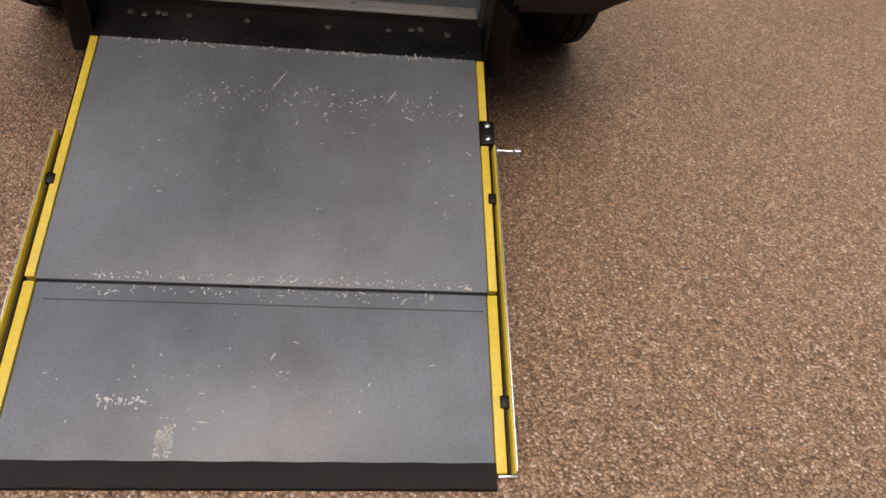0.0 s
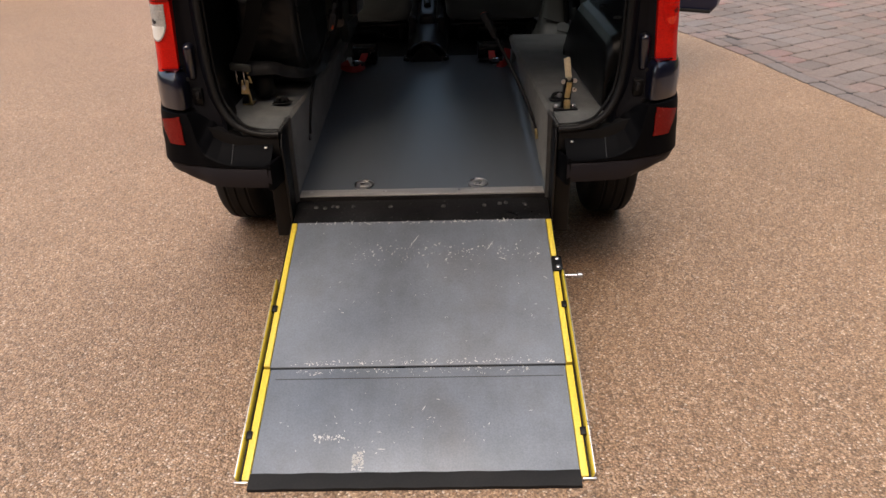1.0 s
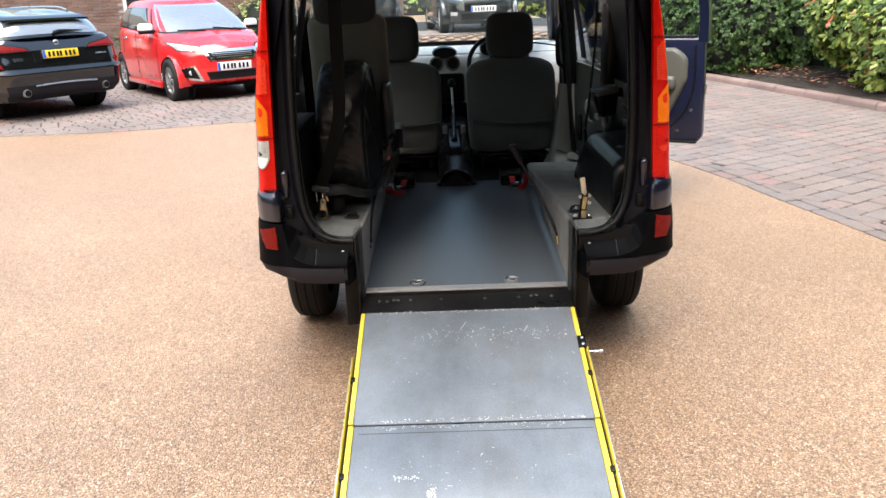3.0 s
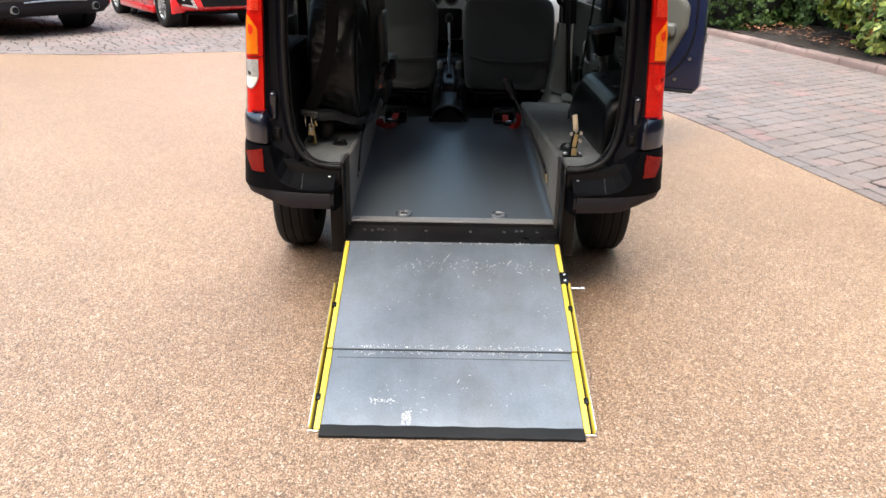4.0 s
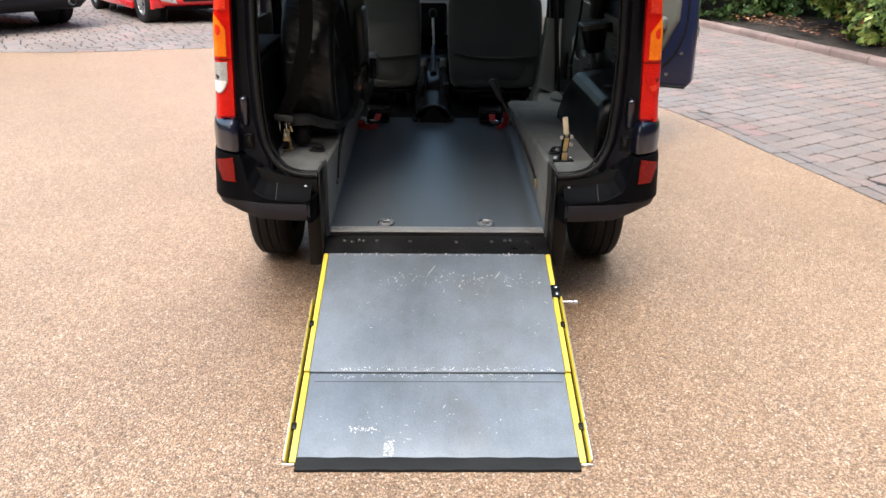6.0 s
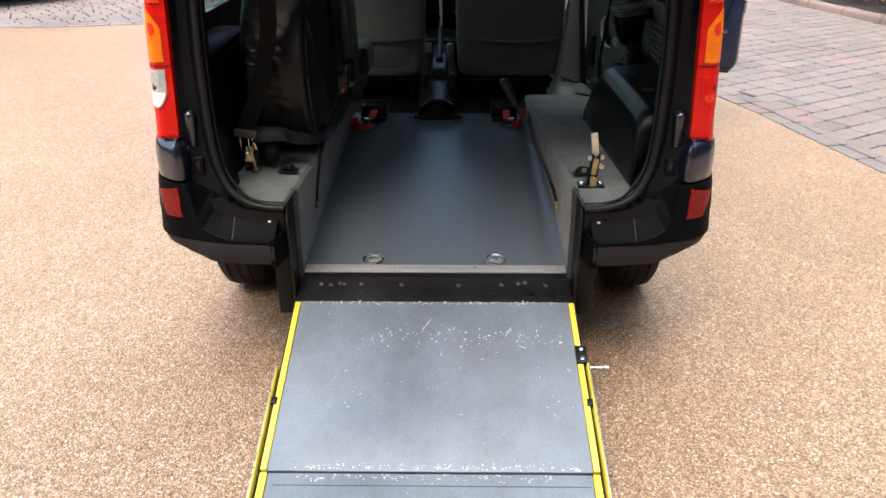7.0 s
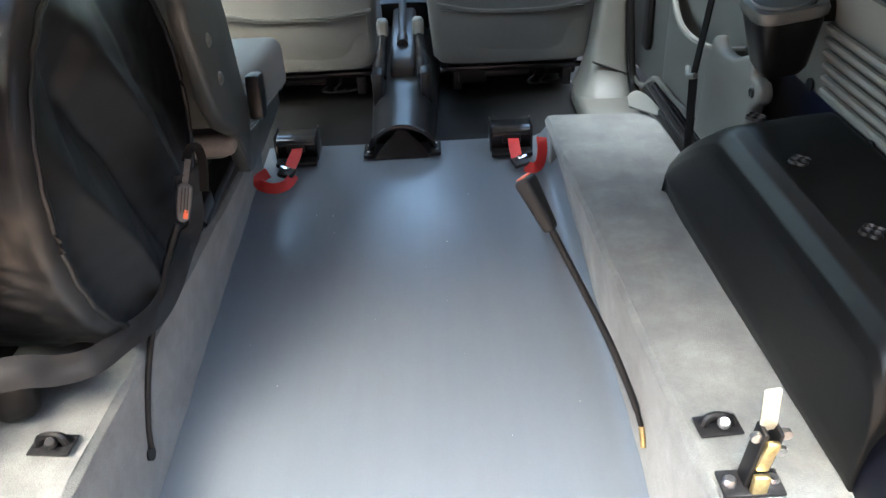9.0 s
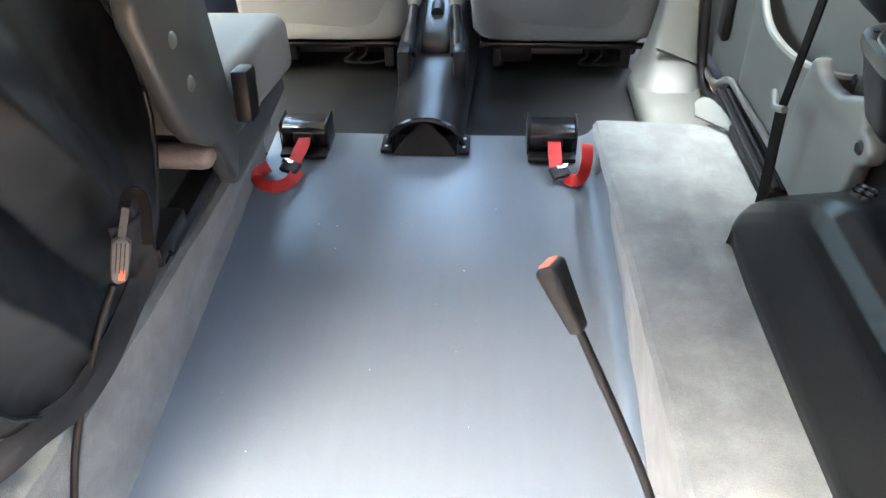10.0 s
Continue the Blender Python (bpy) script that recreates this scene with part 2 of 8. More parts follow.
M = dict(
    gravel=gravel_mat(),
    paver=brick_mat("block_paver", [(0.0, (0.142, 0.120, 0.108)), (0.25, (0.176, 0.140, 0.124)), (0.5, (0.185, 0.150, 0.132)), (0.72, (0.163, 0.141, 0.131)), (0.85, (0.194, 0.149, 0.131)), (0.965, (0.203, 0.150, 0.132)), (0.985, (0.241, 0.146, 0.130)), (1.0, (0.163, 0.132, 0.120))]),
    sand=surf("joint_sand", (0.008, 0.0075, 0.007), (0.020, 0.018, 0.016), 3, 200, (0.8, 0.95), bumps=0.6),
    housebrick=brick_mat("house_brick", [(0.0, (0.1240, 0.0675, 0.0520)), (0.5, (0.1860, 0.1125, 0.0880)), (1.0, (0.1364, 0.0975, 0.0880))]),
    mortar=surf("mortar", (0.2800, 0.2590, 0.2310), (0.3500, 0.3290, 0.3010), 5, 100, (0.8, 0.95)),
    kerb=surf("kerb_stone", (0.19, 0.130, 0.112), (0.27, 0.195, 0.170), 3, 90, (0.75, 0.9), bumps=0.5, dist=0.003, per_object=0.2),
    soil=surf("leaf_litter_soil", (0.014, 0.011, 0.007), (0.045, 0.028, 0.016), 9, 60, (0.8, 0.95), bumps=1.0, dist=0.02, fine_mix=0.5),
    laurel=leaf_mat("laurel_leaf", [(0.0, (0.05, 0.1, 0.015)), (0.45, (0.13, 0.2, 0.03)), (0.8, (0.25, 0.30, 0.05)), (0.94, (0.34, 0.37, 0.10)), (0.97, (0.3, 0.07, 0.03)), (1.0, (0.4, 0.1, 0.05))]),
    ivy=leaf_mat("ivy_leaf", [(0.0, (0.012, 0.024, 0.007)), (0.5, (0.030, 0.060, 0.014)), (1.0, (0.062, 0.105, 0.024))], 0.22),
    bark=surf("bark", (0.04, 0.028, 0.02), (0.09, 0.065, 0.045), 12, 90, (0.8, 0.95), bumps=0.8, dist=0.01),
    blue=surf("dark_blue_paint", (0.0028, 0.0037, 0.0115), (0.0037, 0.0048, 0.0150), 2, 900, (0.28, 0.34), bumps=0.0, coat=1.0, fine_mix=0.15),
    # body blue again, with the pillars' shade put into a darker copy
    pillar=surf("shaded_blue_paint", (0.0008, 0.0012, 0.0036), (0.0012, 0.0016, 0.0044), 2, 900, (0.45, 0.55), bumps=0.0, coat=0.0, fine_mix=0.15, spec=0.25),
    # lighter copy of the body blue for the open front door
    doorblue=surf("mid_blue_paint", (0.0066, 0.0105, 0.034), (0.0084, 0.0128, 0.041), 2, 900, (0.28, 0.34), bumps=0.0, coat=0.45, spec=0.3, fine_mix=0.15),
    red=surf("red_car_paint", (0.6, 0.012, 0.014), (0.66, 0.016, 0.018), 2, 900, (0.25, 0.3), bumps=0.0, coat=1.0, fine_mix=0.1),
    black_paint=surf("black_car_paint", (0.0036, 0.0042, 0.0048), (0.0054, 0.0060, 0.0066), 2, 900, (0.08, 0.12), bumps=0.0, coat=1.0, fine_mix=0.15),
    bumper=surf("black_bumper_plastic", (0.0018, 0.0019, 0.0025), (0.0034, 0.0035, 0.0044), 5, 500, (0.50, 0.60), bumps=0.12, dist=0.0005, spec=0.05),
    bumper_low=surf("grey_bumper_plastic", (0.0108, 0.0092, 0.0125), (0.0162, 0.0143, 0.0182), 5, 400, (0.5, 0.65), bumps=0.3, dist=0.0006, spec=0.25),
    tunnel=surf("satin_black_moulding", (0.0060, 0.0060, 0.0064), (0.0095, 0.0095, 0.0100), 5, 700, (0.30, 0.40), bumps=0.3, dist=0.0006, spec=0.4),
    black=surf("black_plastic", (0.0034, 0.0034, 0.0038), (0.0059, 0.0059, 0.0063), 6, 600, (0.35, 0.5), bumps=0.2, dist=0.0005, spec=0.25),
    plate=surf("black_steel_plate", (0.005, 0.005, 0.0056), (0.018, 0.018, 0.0192), 9, 120, (0.22, 0.5), bumps=0.3, dist=0.001, fine_mix=0.5, spec=0.25),
    rubber=surf("rubber_seal", (0.0038, 0.0038, 0.0038), (0.0072, 0.0072, 0.0077), 10, 300, (0.45, 0.6), bumps=0.2, spec=0.25),
    edge=surf("edge_trim_rubber", (0.03, 0.03, 0.03), (0.06, 0.06, 0.06), 20, 200, (0.5, 0.65), bumps=0.3),
    tyre=surf("tyre_rubber", (0.01, 0.01, 0.01), (0.02, 0.02, 0.02), 8, 200, (0.65, 0.85), bumps=0.3, dist=0.001, spec=0.25),
    floor=surf("vinyl_floor", (0.092, 0.109, 0.129), (0.099, 0.117, 0.137), 0.8, 700, (0.285, 0.30), bumps=0.12, dist=0.0006, fine_mix=0.14, spec=0.46),
    mat_floor=surf("black_floor_mat", (0.0022, 0.0024, 0.0026), (0.0040, 0.0042, 0.0044), 6, 500, (0.45, 0.6), bumps=0.3, dist=0.0008, spec=0.25),
    carpet=surf("grey_carpet", (0.088, 0.092, 0.0885), (0.146, 0.153, 0.147), 9, 420, (0.9, 1.0), bumps=0.5, dist=0.002, fine_mix=0.22, sheen=0.2, spec=0.2),
    trim=surf("grey_trim_plastic", (0.0860, 0.0890, 0.0800), (0.1010, 0.1040, 0.0940), 5, 700, (0.45, 0.55), bumps=0.3, dist=0.0006, fine_mix=0.12),
    trim_dark=surf("dark_trim_plastic", (0.0026, 0.0028, 0.0030), (0.0042, 0.0044, 0.0046), 5, 500, (0.28, 0.40), bumps=0.35, dist=0.0007, spec=0.16),
    dash=surf("light_dashboard", (0.5460, 0.5720, 0.5720), (0.6240, 0.6500, 0.6500), 5, 700, (0.5, 0.6), bumps=0.25, dist=0.0006, fine_mix=0.1),
    seat=surf("grey_seat_cloth", (0.0275, 0.0291, 0.0268), (0.0350, 0.0368, 0.0341), 9, 500, (0.75, 0.9), bumps=0.5, dist=0.0012, fine_mix=0.3, sheen=0.15),
    seat_rear=surf("pale_seat_cloth", (0.070, 0.072, 0.060), (0.088, 0.090, 0.076), 9, 500, (0.75, 0.9), bumps=0.5, dist=0.0012, fine_mix=0.3, sheen=0.15),
    seat_plastic=surf("grey_green_seat_plastic", (0.034, 0.037, 0.035), (0.042, 0.045, 0.043), 6, 600, (0.4, 0.5), bumps=0.25, dist=0.0006, fine_mix=0.12),
    seat_dark=surf("charcoal_seat_cloth", (0.0110, 0.0116, 0.0116), (0.0151, 0.0160, 0.0154), 9, 500, (0.75, 0.9), bumps=0.5, dist=0.0012, fine_mix=0.35, sheen=0.1),
    cushion=surf("pale_grey_cushion_cloth", (0.094, 0.097, 0.088), (0.114, 0.117, 0.107), 9, 500, (0.75, 0.9), bumps=0.5, dist=0.0012, fine_mix=0.2, sheen=0.1),
    # nylon's faint blue is put in against warm bounced light and for haze
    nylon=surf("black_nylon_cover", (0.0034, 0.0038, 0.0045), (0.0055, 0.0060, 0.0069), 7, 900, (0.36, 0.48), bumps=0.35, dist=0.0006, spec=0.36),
    belt=surf("seat_belt_webbing", (0.0026, 0.0025, 0.0026), (0.0043, 0.0042, 0.0043), 20, 900, (0.55, 0.7), bumps=0.5, dist=0.0008, spec=0.08),
    strap_grey=surf("grey_black_webbing", (0.0085, 0.0086, 0.0092), (0.0150, 0.0151, 0.0160), 14, 900, (0.5, 0.65), bumps=0.5, dist=0.0008, spec=0.25),
    red_web=surf("red_webbing", (0.3570, 0.0085, 0.0071), (0.4427, 0.0143, 0.0114), 30, 800, (0.5, 0.65), bumps=0.4),
    orange=surf("orange_button", (0.75, 0.1, 0.03), (0.8, 0.13, 0.04), 20, 400, (0.35, 0.45), bumps=0.0),
    alu=surf("aluminium", (0.72, 0.72, 0.72), (0.86, 0.86, 0.85), 12, 160, (0.22, 0.42), metal=0.9, bumps=0.25, dist=0.0006, stretch=(0.3, 3, 1)),
    sill=surf("brushed_sill_metal", (0.38, 0.38, 0.38), (0.56, 0.56, 0.55), 16, 260, (0.35, 0.55), metal=0.45, bumps=0.3, dist=0.0006, stretch=(0.3, 3, 1)),
    steel=surf("bright_steel", (0.55, 0.55, 0.56), (0.7, 0.7, 0.7), 20, 200, (0.2, 0.4), metal=1.0, bumps=0.1),
    buckle=surf("grey_buckle_plastic", (0.0091, 0.0091, 0.0096), (0.0146, 0.0146, 0.0150), 30, 300, (0.4, 0.5), bumps=0.1, spec=0.2),
    brass=surf("zinc_yellow_steel", (0.6600, 0.5175, 0.2340), (0.7920, 0.6440, 0.3510), 30, 200, (0.25, 0.45), metal=1.0, bumps=0.2),
    pale_zinc=surf("pale_zinc_steel", (0.8, 0.72, 0.52), (0.88, 0.82, 0.64), 30, 200, (0.3, 0.45), metal=0.6, bumps=0.1),
    chrome=surf("chrome", (0.78, 0.78, 0.79), (0.82, 0.82, 0.83), 10, 200, (0.06, 0.12), metal=1.0, bumps=0.0, fine_mix=0.05),
    alloy=surf("alloy_wheel", (0.4, 0.41, 0.42), (0.5, 0.51, 0.52), 10, 300, (0.25, 0.35), metal=0.8, bumps=0.0, fine_mix=0.05),
    yellow=surf("yellow_edge_tape", (0.70, 0.53, 0.045), (0.81, 0.63, 0.075), 6, 150, (0.4, 0.55), bumps=0.1, fine_mix=0.15),
    ramp=ramp_mat(),
    lining=surf("pale_roof_lining", (0.62, 0.62, 0.60), (0.70, 0.70, 0.68), 5, 500, (0.85, 0.95), bumps=0.4, dist=0.001, fine_mix=0.12),
    gloss_black=surf("gloss_black_plastic", (0.006, 0.006, 0.0066), (0.010, 0.010, 0.011), 6, 300, (0.14, 0.22), bumps=0.08, dist=0.0004),
    buckle_pale=surf("pale_grey_buckle", (0.058, 0.058, 0.058), (0.085, 0.085, 0.085), 30, 300, (0.35, 0.5), bumps=0.1),
    beige=surf("beige_seat_tube", (0.17, 0.145, 0.125), (0.21, 0.18, 0.155), 12, 300, (0.5, 0.6), bumps=0.2, dist=0.0006),
    scuff=surf("white_scuff", (0.4711, 0.4711, 0.4486), (0.6954, 0.6954, 0.6729), 60, 300, (0.6, 0.8), bumps=0.2),
    lamp_red=surf("red_lamp_lens", (0.56, 0.0060, 0.0025), (0.66, 0.0105, 0.0040), 25, 220, (0.12, 0.18), bumps=0.2, dist=0.001, coat=0.15, fine_mix=0.3, spec=0.2),
    lamp_bright=surf("bright_red_lens", (0.74, 0.020, 0.0055), (0.82, 0.045, 0.009), 25, 220, (0.1, 0.16), bumps=0.2, dist=0.001, coat=0.35, fine_mix=0.3),
    lamp_amber=surf("amber_lamp_lens", (0.88, 0.165, 0.002), (0.94, 0.23, 0.003), 25, 220, (0.12, 0.18), bumps=0.2, dist=0.001, coat=0.15, spec=0.25, fine_mix=0.3),
    lamp_clear=surf("clear_lamp_lens", (0.6, 0.62, 0.63), (0.78, 0.8, 0.8), 25, 220, (0.08, 0.2), metal=0.5, bumps=0.25, dist=0.001, coat=1.0, fine_mix=0.3),
    reflector=surf("red_reflector", (0.150, 0.0065, 0.0048), (0.185, 0.0100, 0.0070), 30, 260, (0.2, 0.3), bumps=0.3, coat=0.06, spec=0.14, fine_mix=0.3),
    white=surf("white_paint", (0.74, 0.74, 0.72), (0.8, 0.8, 0.78), 3, 200, (0.35, 0.5), bumps=0.05, fine_mix=0.06),
    plate_yellow=surf("yellow_number_plate", (0.75, 0.5, 0.02), (0.8, 0.55, 0.03), 10, 200, (0.3, 0.4), bumps=0.0, fine_mix=0.05),
    plate_white=surf("white_number_plate", (0.75, 0.75, 0.75), (0.8, 0.8, 0.8), 10, 200, (0.3, 0.4), bumps=0.0, fine_mix=0.05),
    plate_blue=surf("blue_plate_band", (0.02, 0.08, 0.45), (0.02, 0.1, 0.5), 10, 200, (0.3, 0.4), bumps=0.0, fine_mix=0.05),
    car_glass=surf("dark_car_glass", (0.02, 0.024, 0.026), (0.03, 0.034, 0.036), 2, 50, (0.03, 0.05), bumps=0.0, coat=1.0, fine_mix=0.05),
    # the sky's reflection is put into this glass as a pale, part-metal base
    screen_glass=surf("sky_pale_glass", (0.28, 0.30, 0.31), (0.36, 0.38, 0.39), 1.2, 50, (0.04, 0.07), metal=0.6, bumps=0.0, coat=1.0, fine_mix=0.05),
    glass=glass_mat("window_glass"),
    tinted=glass_mat("tinted_glass", (0.58, 0.63, 0.60)),
    privacy=glass_mat("privacy_glass", (0.30, 0.33, 0.33)),
)


def worn_floor(m):
    """Faint brownish stains and long dull rubs over the vinyl."""
    nt = m.node_tree
    bs = nt.nodes["Principled BSDF"]
    base = bs.inputs["Base Color"].links[0].from_socket
    vec = coords(nt)
    stain = ramp(nt, noise_tex(nt, vec, 5.0, 5.0, 0.6), [(0.5, grey(0.0)), (0.8, grey(0.12))])
    col = mixc(nt, stain, base, (0.10, 0.092, 0.08))
    rubs = ramp(nt, noise_tex(nt, coords(nt, (30, 2.5, 1)), 1.0, 5.0, 0.65), [(0.35, grey(0.97)), (0.65, grey(1.02))])
    col = mixc(nt, 1.0, col, rubs, "MULTIPLY")
    dull = ramp(nt, noise_tex(nt, coords(nt, (9, 4, 1)), 1.5, 6.0, 0.7), [(0.3, grey(0.285)), (0.7, grey(0.315))])
    nt.links.new(dull, bs.inputs["Roughness"])
    nt.links.new(col, bs.inputs["Base Color"])


worn_floor(M["floor"])


def worn_carpet(m):
    """Pale rubbed patches and darker grime in the nap, at hand and finger size."""
    nt = m.node_tree
    bs = nt.nodes["Principled BSDF"]
    base = bs.inputs["Base Color"].links[0].from_socket
    rub = ramp(nt, noise_tex(nt, coords(nt), 24.0, 6.0, 0.7), [(0.40, grey(0.90)), (0.52, grey(1.0)), (0.66, grey(1.16))])
    col = mixc(nt, 1.0, base, rub, "MULTIPLY")
    grime = ramp(nt, noise_tex(nt, coords(nt, (6, 2.2, 4)), 1.4, 5.0, 0.6), [(0.36, (0.78, 0.79, 0.80)), (0.50, grey(1.0)), (0.68, grey(1.06))])
    col = mixc(nt, 1.0, col, grime, "MULTIPLY")
    nt.links.new(col, bs.inputs["Base Color"])


worn_carpet(M["carpet"])


# ---- mesh helpers ----
def thing(name, label, category, loc=(0, 0, 0), rz=0.0, group="", kind=""):
    ob = new(name)
    ob.empty_display_size = 0.1
    ob.matrix_basis = pose(*loc, 0, 0, rz)
    return tagged(ob, label, category, group, kind)


def part(name, bm, material, parent=None, label="", smooth=True, sharp=40.0):
    me = bpy.data.meshes.new(name)
    bm.normal_update()
    bm.to_mesh(me)
    bm.free()
    me.materials.append(material)
    if smooth and me.polygons:
        me.polygons.foreach_set("use_smooth", [True] * len(me.polygons))
        me.set_sharp_from_angle(angle=radians(sharp))
    ob = new(name, me)
    if parent is not None:
        ob.parent = parent
    return tagged(ob, label)


def structure(name, bm, material, label, category, smooth=False, kind="structure"):
    return tagged(part(name, bm, material, None, label, smooth), label, category, "", kind)


def box(bm, c, s, bev=0.0, m=None, seg=2):
    """A box of size s at c, its edges rounded by bev; m turns or shears it about c."""
    mat = Matrix.Translation(c) @ (m or Matrix()) @ Matrix.Diagonal((*s, 1))
    r = bmesh.ops.create_cube(bm, size=1.0, matrix=mat)
    if bev:
        edges = list({e for v in r["verts"] for e in v.link_edges})
        bmesh.ops.bevel(bm, geom=edges, offset=min(bev, min(s) * 0.49), segments=seg, profile=0.5, affect="EDGES")
    return bm


def newbox(c, s, bev=0.0, m=None, seg=2):
    return box(bmesh.new(), c, s, bev, m, seg)


def rot(rx=0, ry=0, rz=0):
    return pose(0, 0, 0, rx, ry, rz)


def prism(bm, outline, axis, a, b, bev=0.0, seg=2):
    """An outline of two coordinates pushed along axis from a to b (x: outline is y, z; y: x, z; z: x, y)."""
    def place(p, d):
        return {"x": (d, p[0], p[1]), "y": (p[0], d, p[1]), "z": (p[0], p[1], d)}[axis]
    lo = [bm.verts.new(place(p, a)) for p in outline]
    hi = [bm.verts.new(place(p, b)) for p in outline]
    n = len(outline)
    faces = [bm.faces.new(lo), bm.faces.new(hi)]
    for i in range(n):
        faces.append(bm.faces.new((lo[i], lo[(i + 1) % n], hi[(i + 1) % n], hi[i])))
    bmesh.ops.recalc_face_normals(bm, faces=faces)
    if bev:
        edges = [e for e in {e for f in faces for e in f.edges} if e.calc_face_angle(0) > 0.5]
        bmesh.ops.bevel(bm, geom=edges, offset=bev, segments=seg, profile=0.5, affect="EDGES")
    return bm


def sheet(bm, f, nu, nv, thick=0.0, closed_u=False):
    """A surface f(u, v) over the unit square; thick gives it a back side."""
    def layer(off):
        return [[bm.verts.new(f(i / nu, j / nv, off)) for j in range(nv + 1)] for i in range(nu + (0 if closed_u else 1))]
    top = layer(0.0)
    rows = nu if closed_u else nu
    faces = []
    def skin(g, flip):
        for i in range(rows):
            for j in range(nv):
                i2 = (i + 1) % len(g)
                q = (g[i][j], g[i2][j], g[i2][j + 1], g[i][j + 1])
                faces.append(bm.faces.new(q[::-1] if flip else q))
    skin(top, False)
    if thick:
        low = layer(thick)
        skin(low, True)
        nui = len(top)
        for i in range(nui - (0 if closed_u else 1)):
            i2 = (i + 1) % nui
            faces.append(bm.faces.new((top[i][0], low[i][0], low[i2][0], top[i2][0])))
            faces.append(bm.faces.new((top[i][nv], top[i2][nv], low[i2][nv], low[i][nv])))
        if not closed_u:
            for j in range(nv):
                faces.append(bm.faces.new((top[0][j], top[0][j + 1], low[0][j + 1], low[0][j])))
                faces.append(bm.faces.new((top[nu][j], low[nu][j], low[nu][j + 1], top[nu][j + 1])))
    bmesh.ops.recalc_face_normals(bm, faces=faces)
    return bm


def smoothed(points, n):
    """A rounded line of n points through the given ones."""
    p = [Vector(q) for q in points]
    p = [2 * p[0] - p[1]] + p + [2 * p[-1] - p[-2]]
    out = []
    k = len(points) - 1
    for i in range(n):
        s = i / (n - 1) * k
        j = min(int(s), k - 1)
        t = s - j
        a, b, c, d = p[j:j + 4]
        out.append(0.5 * (2 * b + (c - a) * t + (2 * a - 5 * b + 4 * c - d) * t * t + (3 * b - a - 3 * c + d) * t ** 3))
    return out


def tube(bm, points, radius, n=10, flat=None, up=(0, 0, 1)):
    """A round rod along points, or with flat=(w, t) a band of that width and thickness; radius may be a list."""
    rings = []
    for i, p in enumerate(points):
        d = (points[min(i + 1, len(points) - 1)] - points[max(i - 1, 0)]).normalized()
        side = d.cross(Vector(up))
        side = side.normalized() if side.length > 1e-4 else Vector((1, 0, 0))
        nrm = side.cross(d).normalized()
        if flat:
            w, t = flat[0] / 2, flat[1] / 2
            ring = [p + side * a * w + nrm * b * t for a, b in ((-1, -1), (-0.9, -1), (0.9, -1), (1, -1), (1, 1), (0.9, 1), (-0.9, 1), (-1, 1))]
        else:
            r = radius[i] if isinstance(radius, (list, tuple)) else radius
            ring = [p + side * r * math.cos(2 * math.pi * k / n) + nrm * r * math.sin(2 * math.pi * k / n) for k in range(n)]
        rings.append([bm.verts.new(q) for q in ring])
    faces = []
    for a, b in zip(rings, rings[1:]):
        for k in range(len(a)):
            faces.append(bm.faces.new((a[k], a[(k + 1) % len(a)], b[(k + 1) % len(a)], b[k])))
    faces += [bm.faces.new(rings[0][::-1]), bm.faces.new(rings[-1])]
    bmesh.ops.recalc_face_normals(bm, faces=faces)
    return bm


def lathe(bm, profile, m=None, n=32, arc=(0, 360)):
    """A profile of (radius, height) turned about z, then moved by m."""
    m = m or Matrix()
    whole = arc[1] - arc[0] >= 360
    cols = n if whole else n + 1
    g = []
    for i in range(cols):
        a = radians(arc[0] + (arc[1] - arc[0]) * i / n)
        g.append([bm.verts.new(m @ Vector((r * math.cos(a), r * math.sin(a), h))) for r, h in profile])
    faces = []
    for i in range(n):
        a, b = g[i], g[(i + 1) % cols]
        for j in range(len(profile) - 1):
            faces.append(bm.faces.new((a[j], b[j], b[j + 1], a[j + 1])))
    if whole:
        for j in (0, len(profile) - 1):
            if profile[j][0] > 1e-6:
                faces.append(bm.faces.new([c[j] for c in g]))
    bmesh.ops.remove_doubles(bm, verts=[v for c in g for v in c], dist=1e-6)
    bmesh.ops.recalc_face_normals(bm, faces=[f for f in faces if f.is_valid])
    return bm


def disc(bm, c, r, h, axis="z", n=24, bev=0.0):
    m = Matrix.Translation(c) @ {"z": Matrix(), "x": rot(0, 90, 0), "y": rot(-90, 0, 0)}[axis]
    b = bev or min(r, h) * 0.2
    return lathe(bm, [(0, 0), (r, 0), (r, h - b), (r - b, h), (0, h)], m, n)


def bolt(bm, c, r=0.006, h=0.004, m=None):
    return lathe(bm, [(0, 0), (r, 0), (r, h * 0.6), (r * 0.7, h), (0, h)], Matrix.Translation(c) @ (m or Matrix()), 10)


def cushion(bm, c, s, bev, m=None, puff=0.0):
    """A soft rounded block."""
    box(bm, (0, 0, 0), s, bev, None, 5)
    for v in bm.verts:
        u, w, h = (2 * v.co[k] / s[k] for k in range(3))
        v.co.z += puff * (1 - u * u) * (1 - w * w) * (1 if h > 0 else -0.2)
    bmesh.ops.transform(bm, matrix=Matrix.Translation(c) @ (m or Matrix()), verts=bm.verts)
    return bm


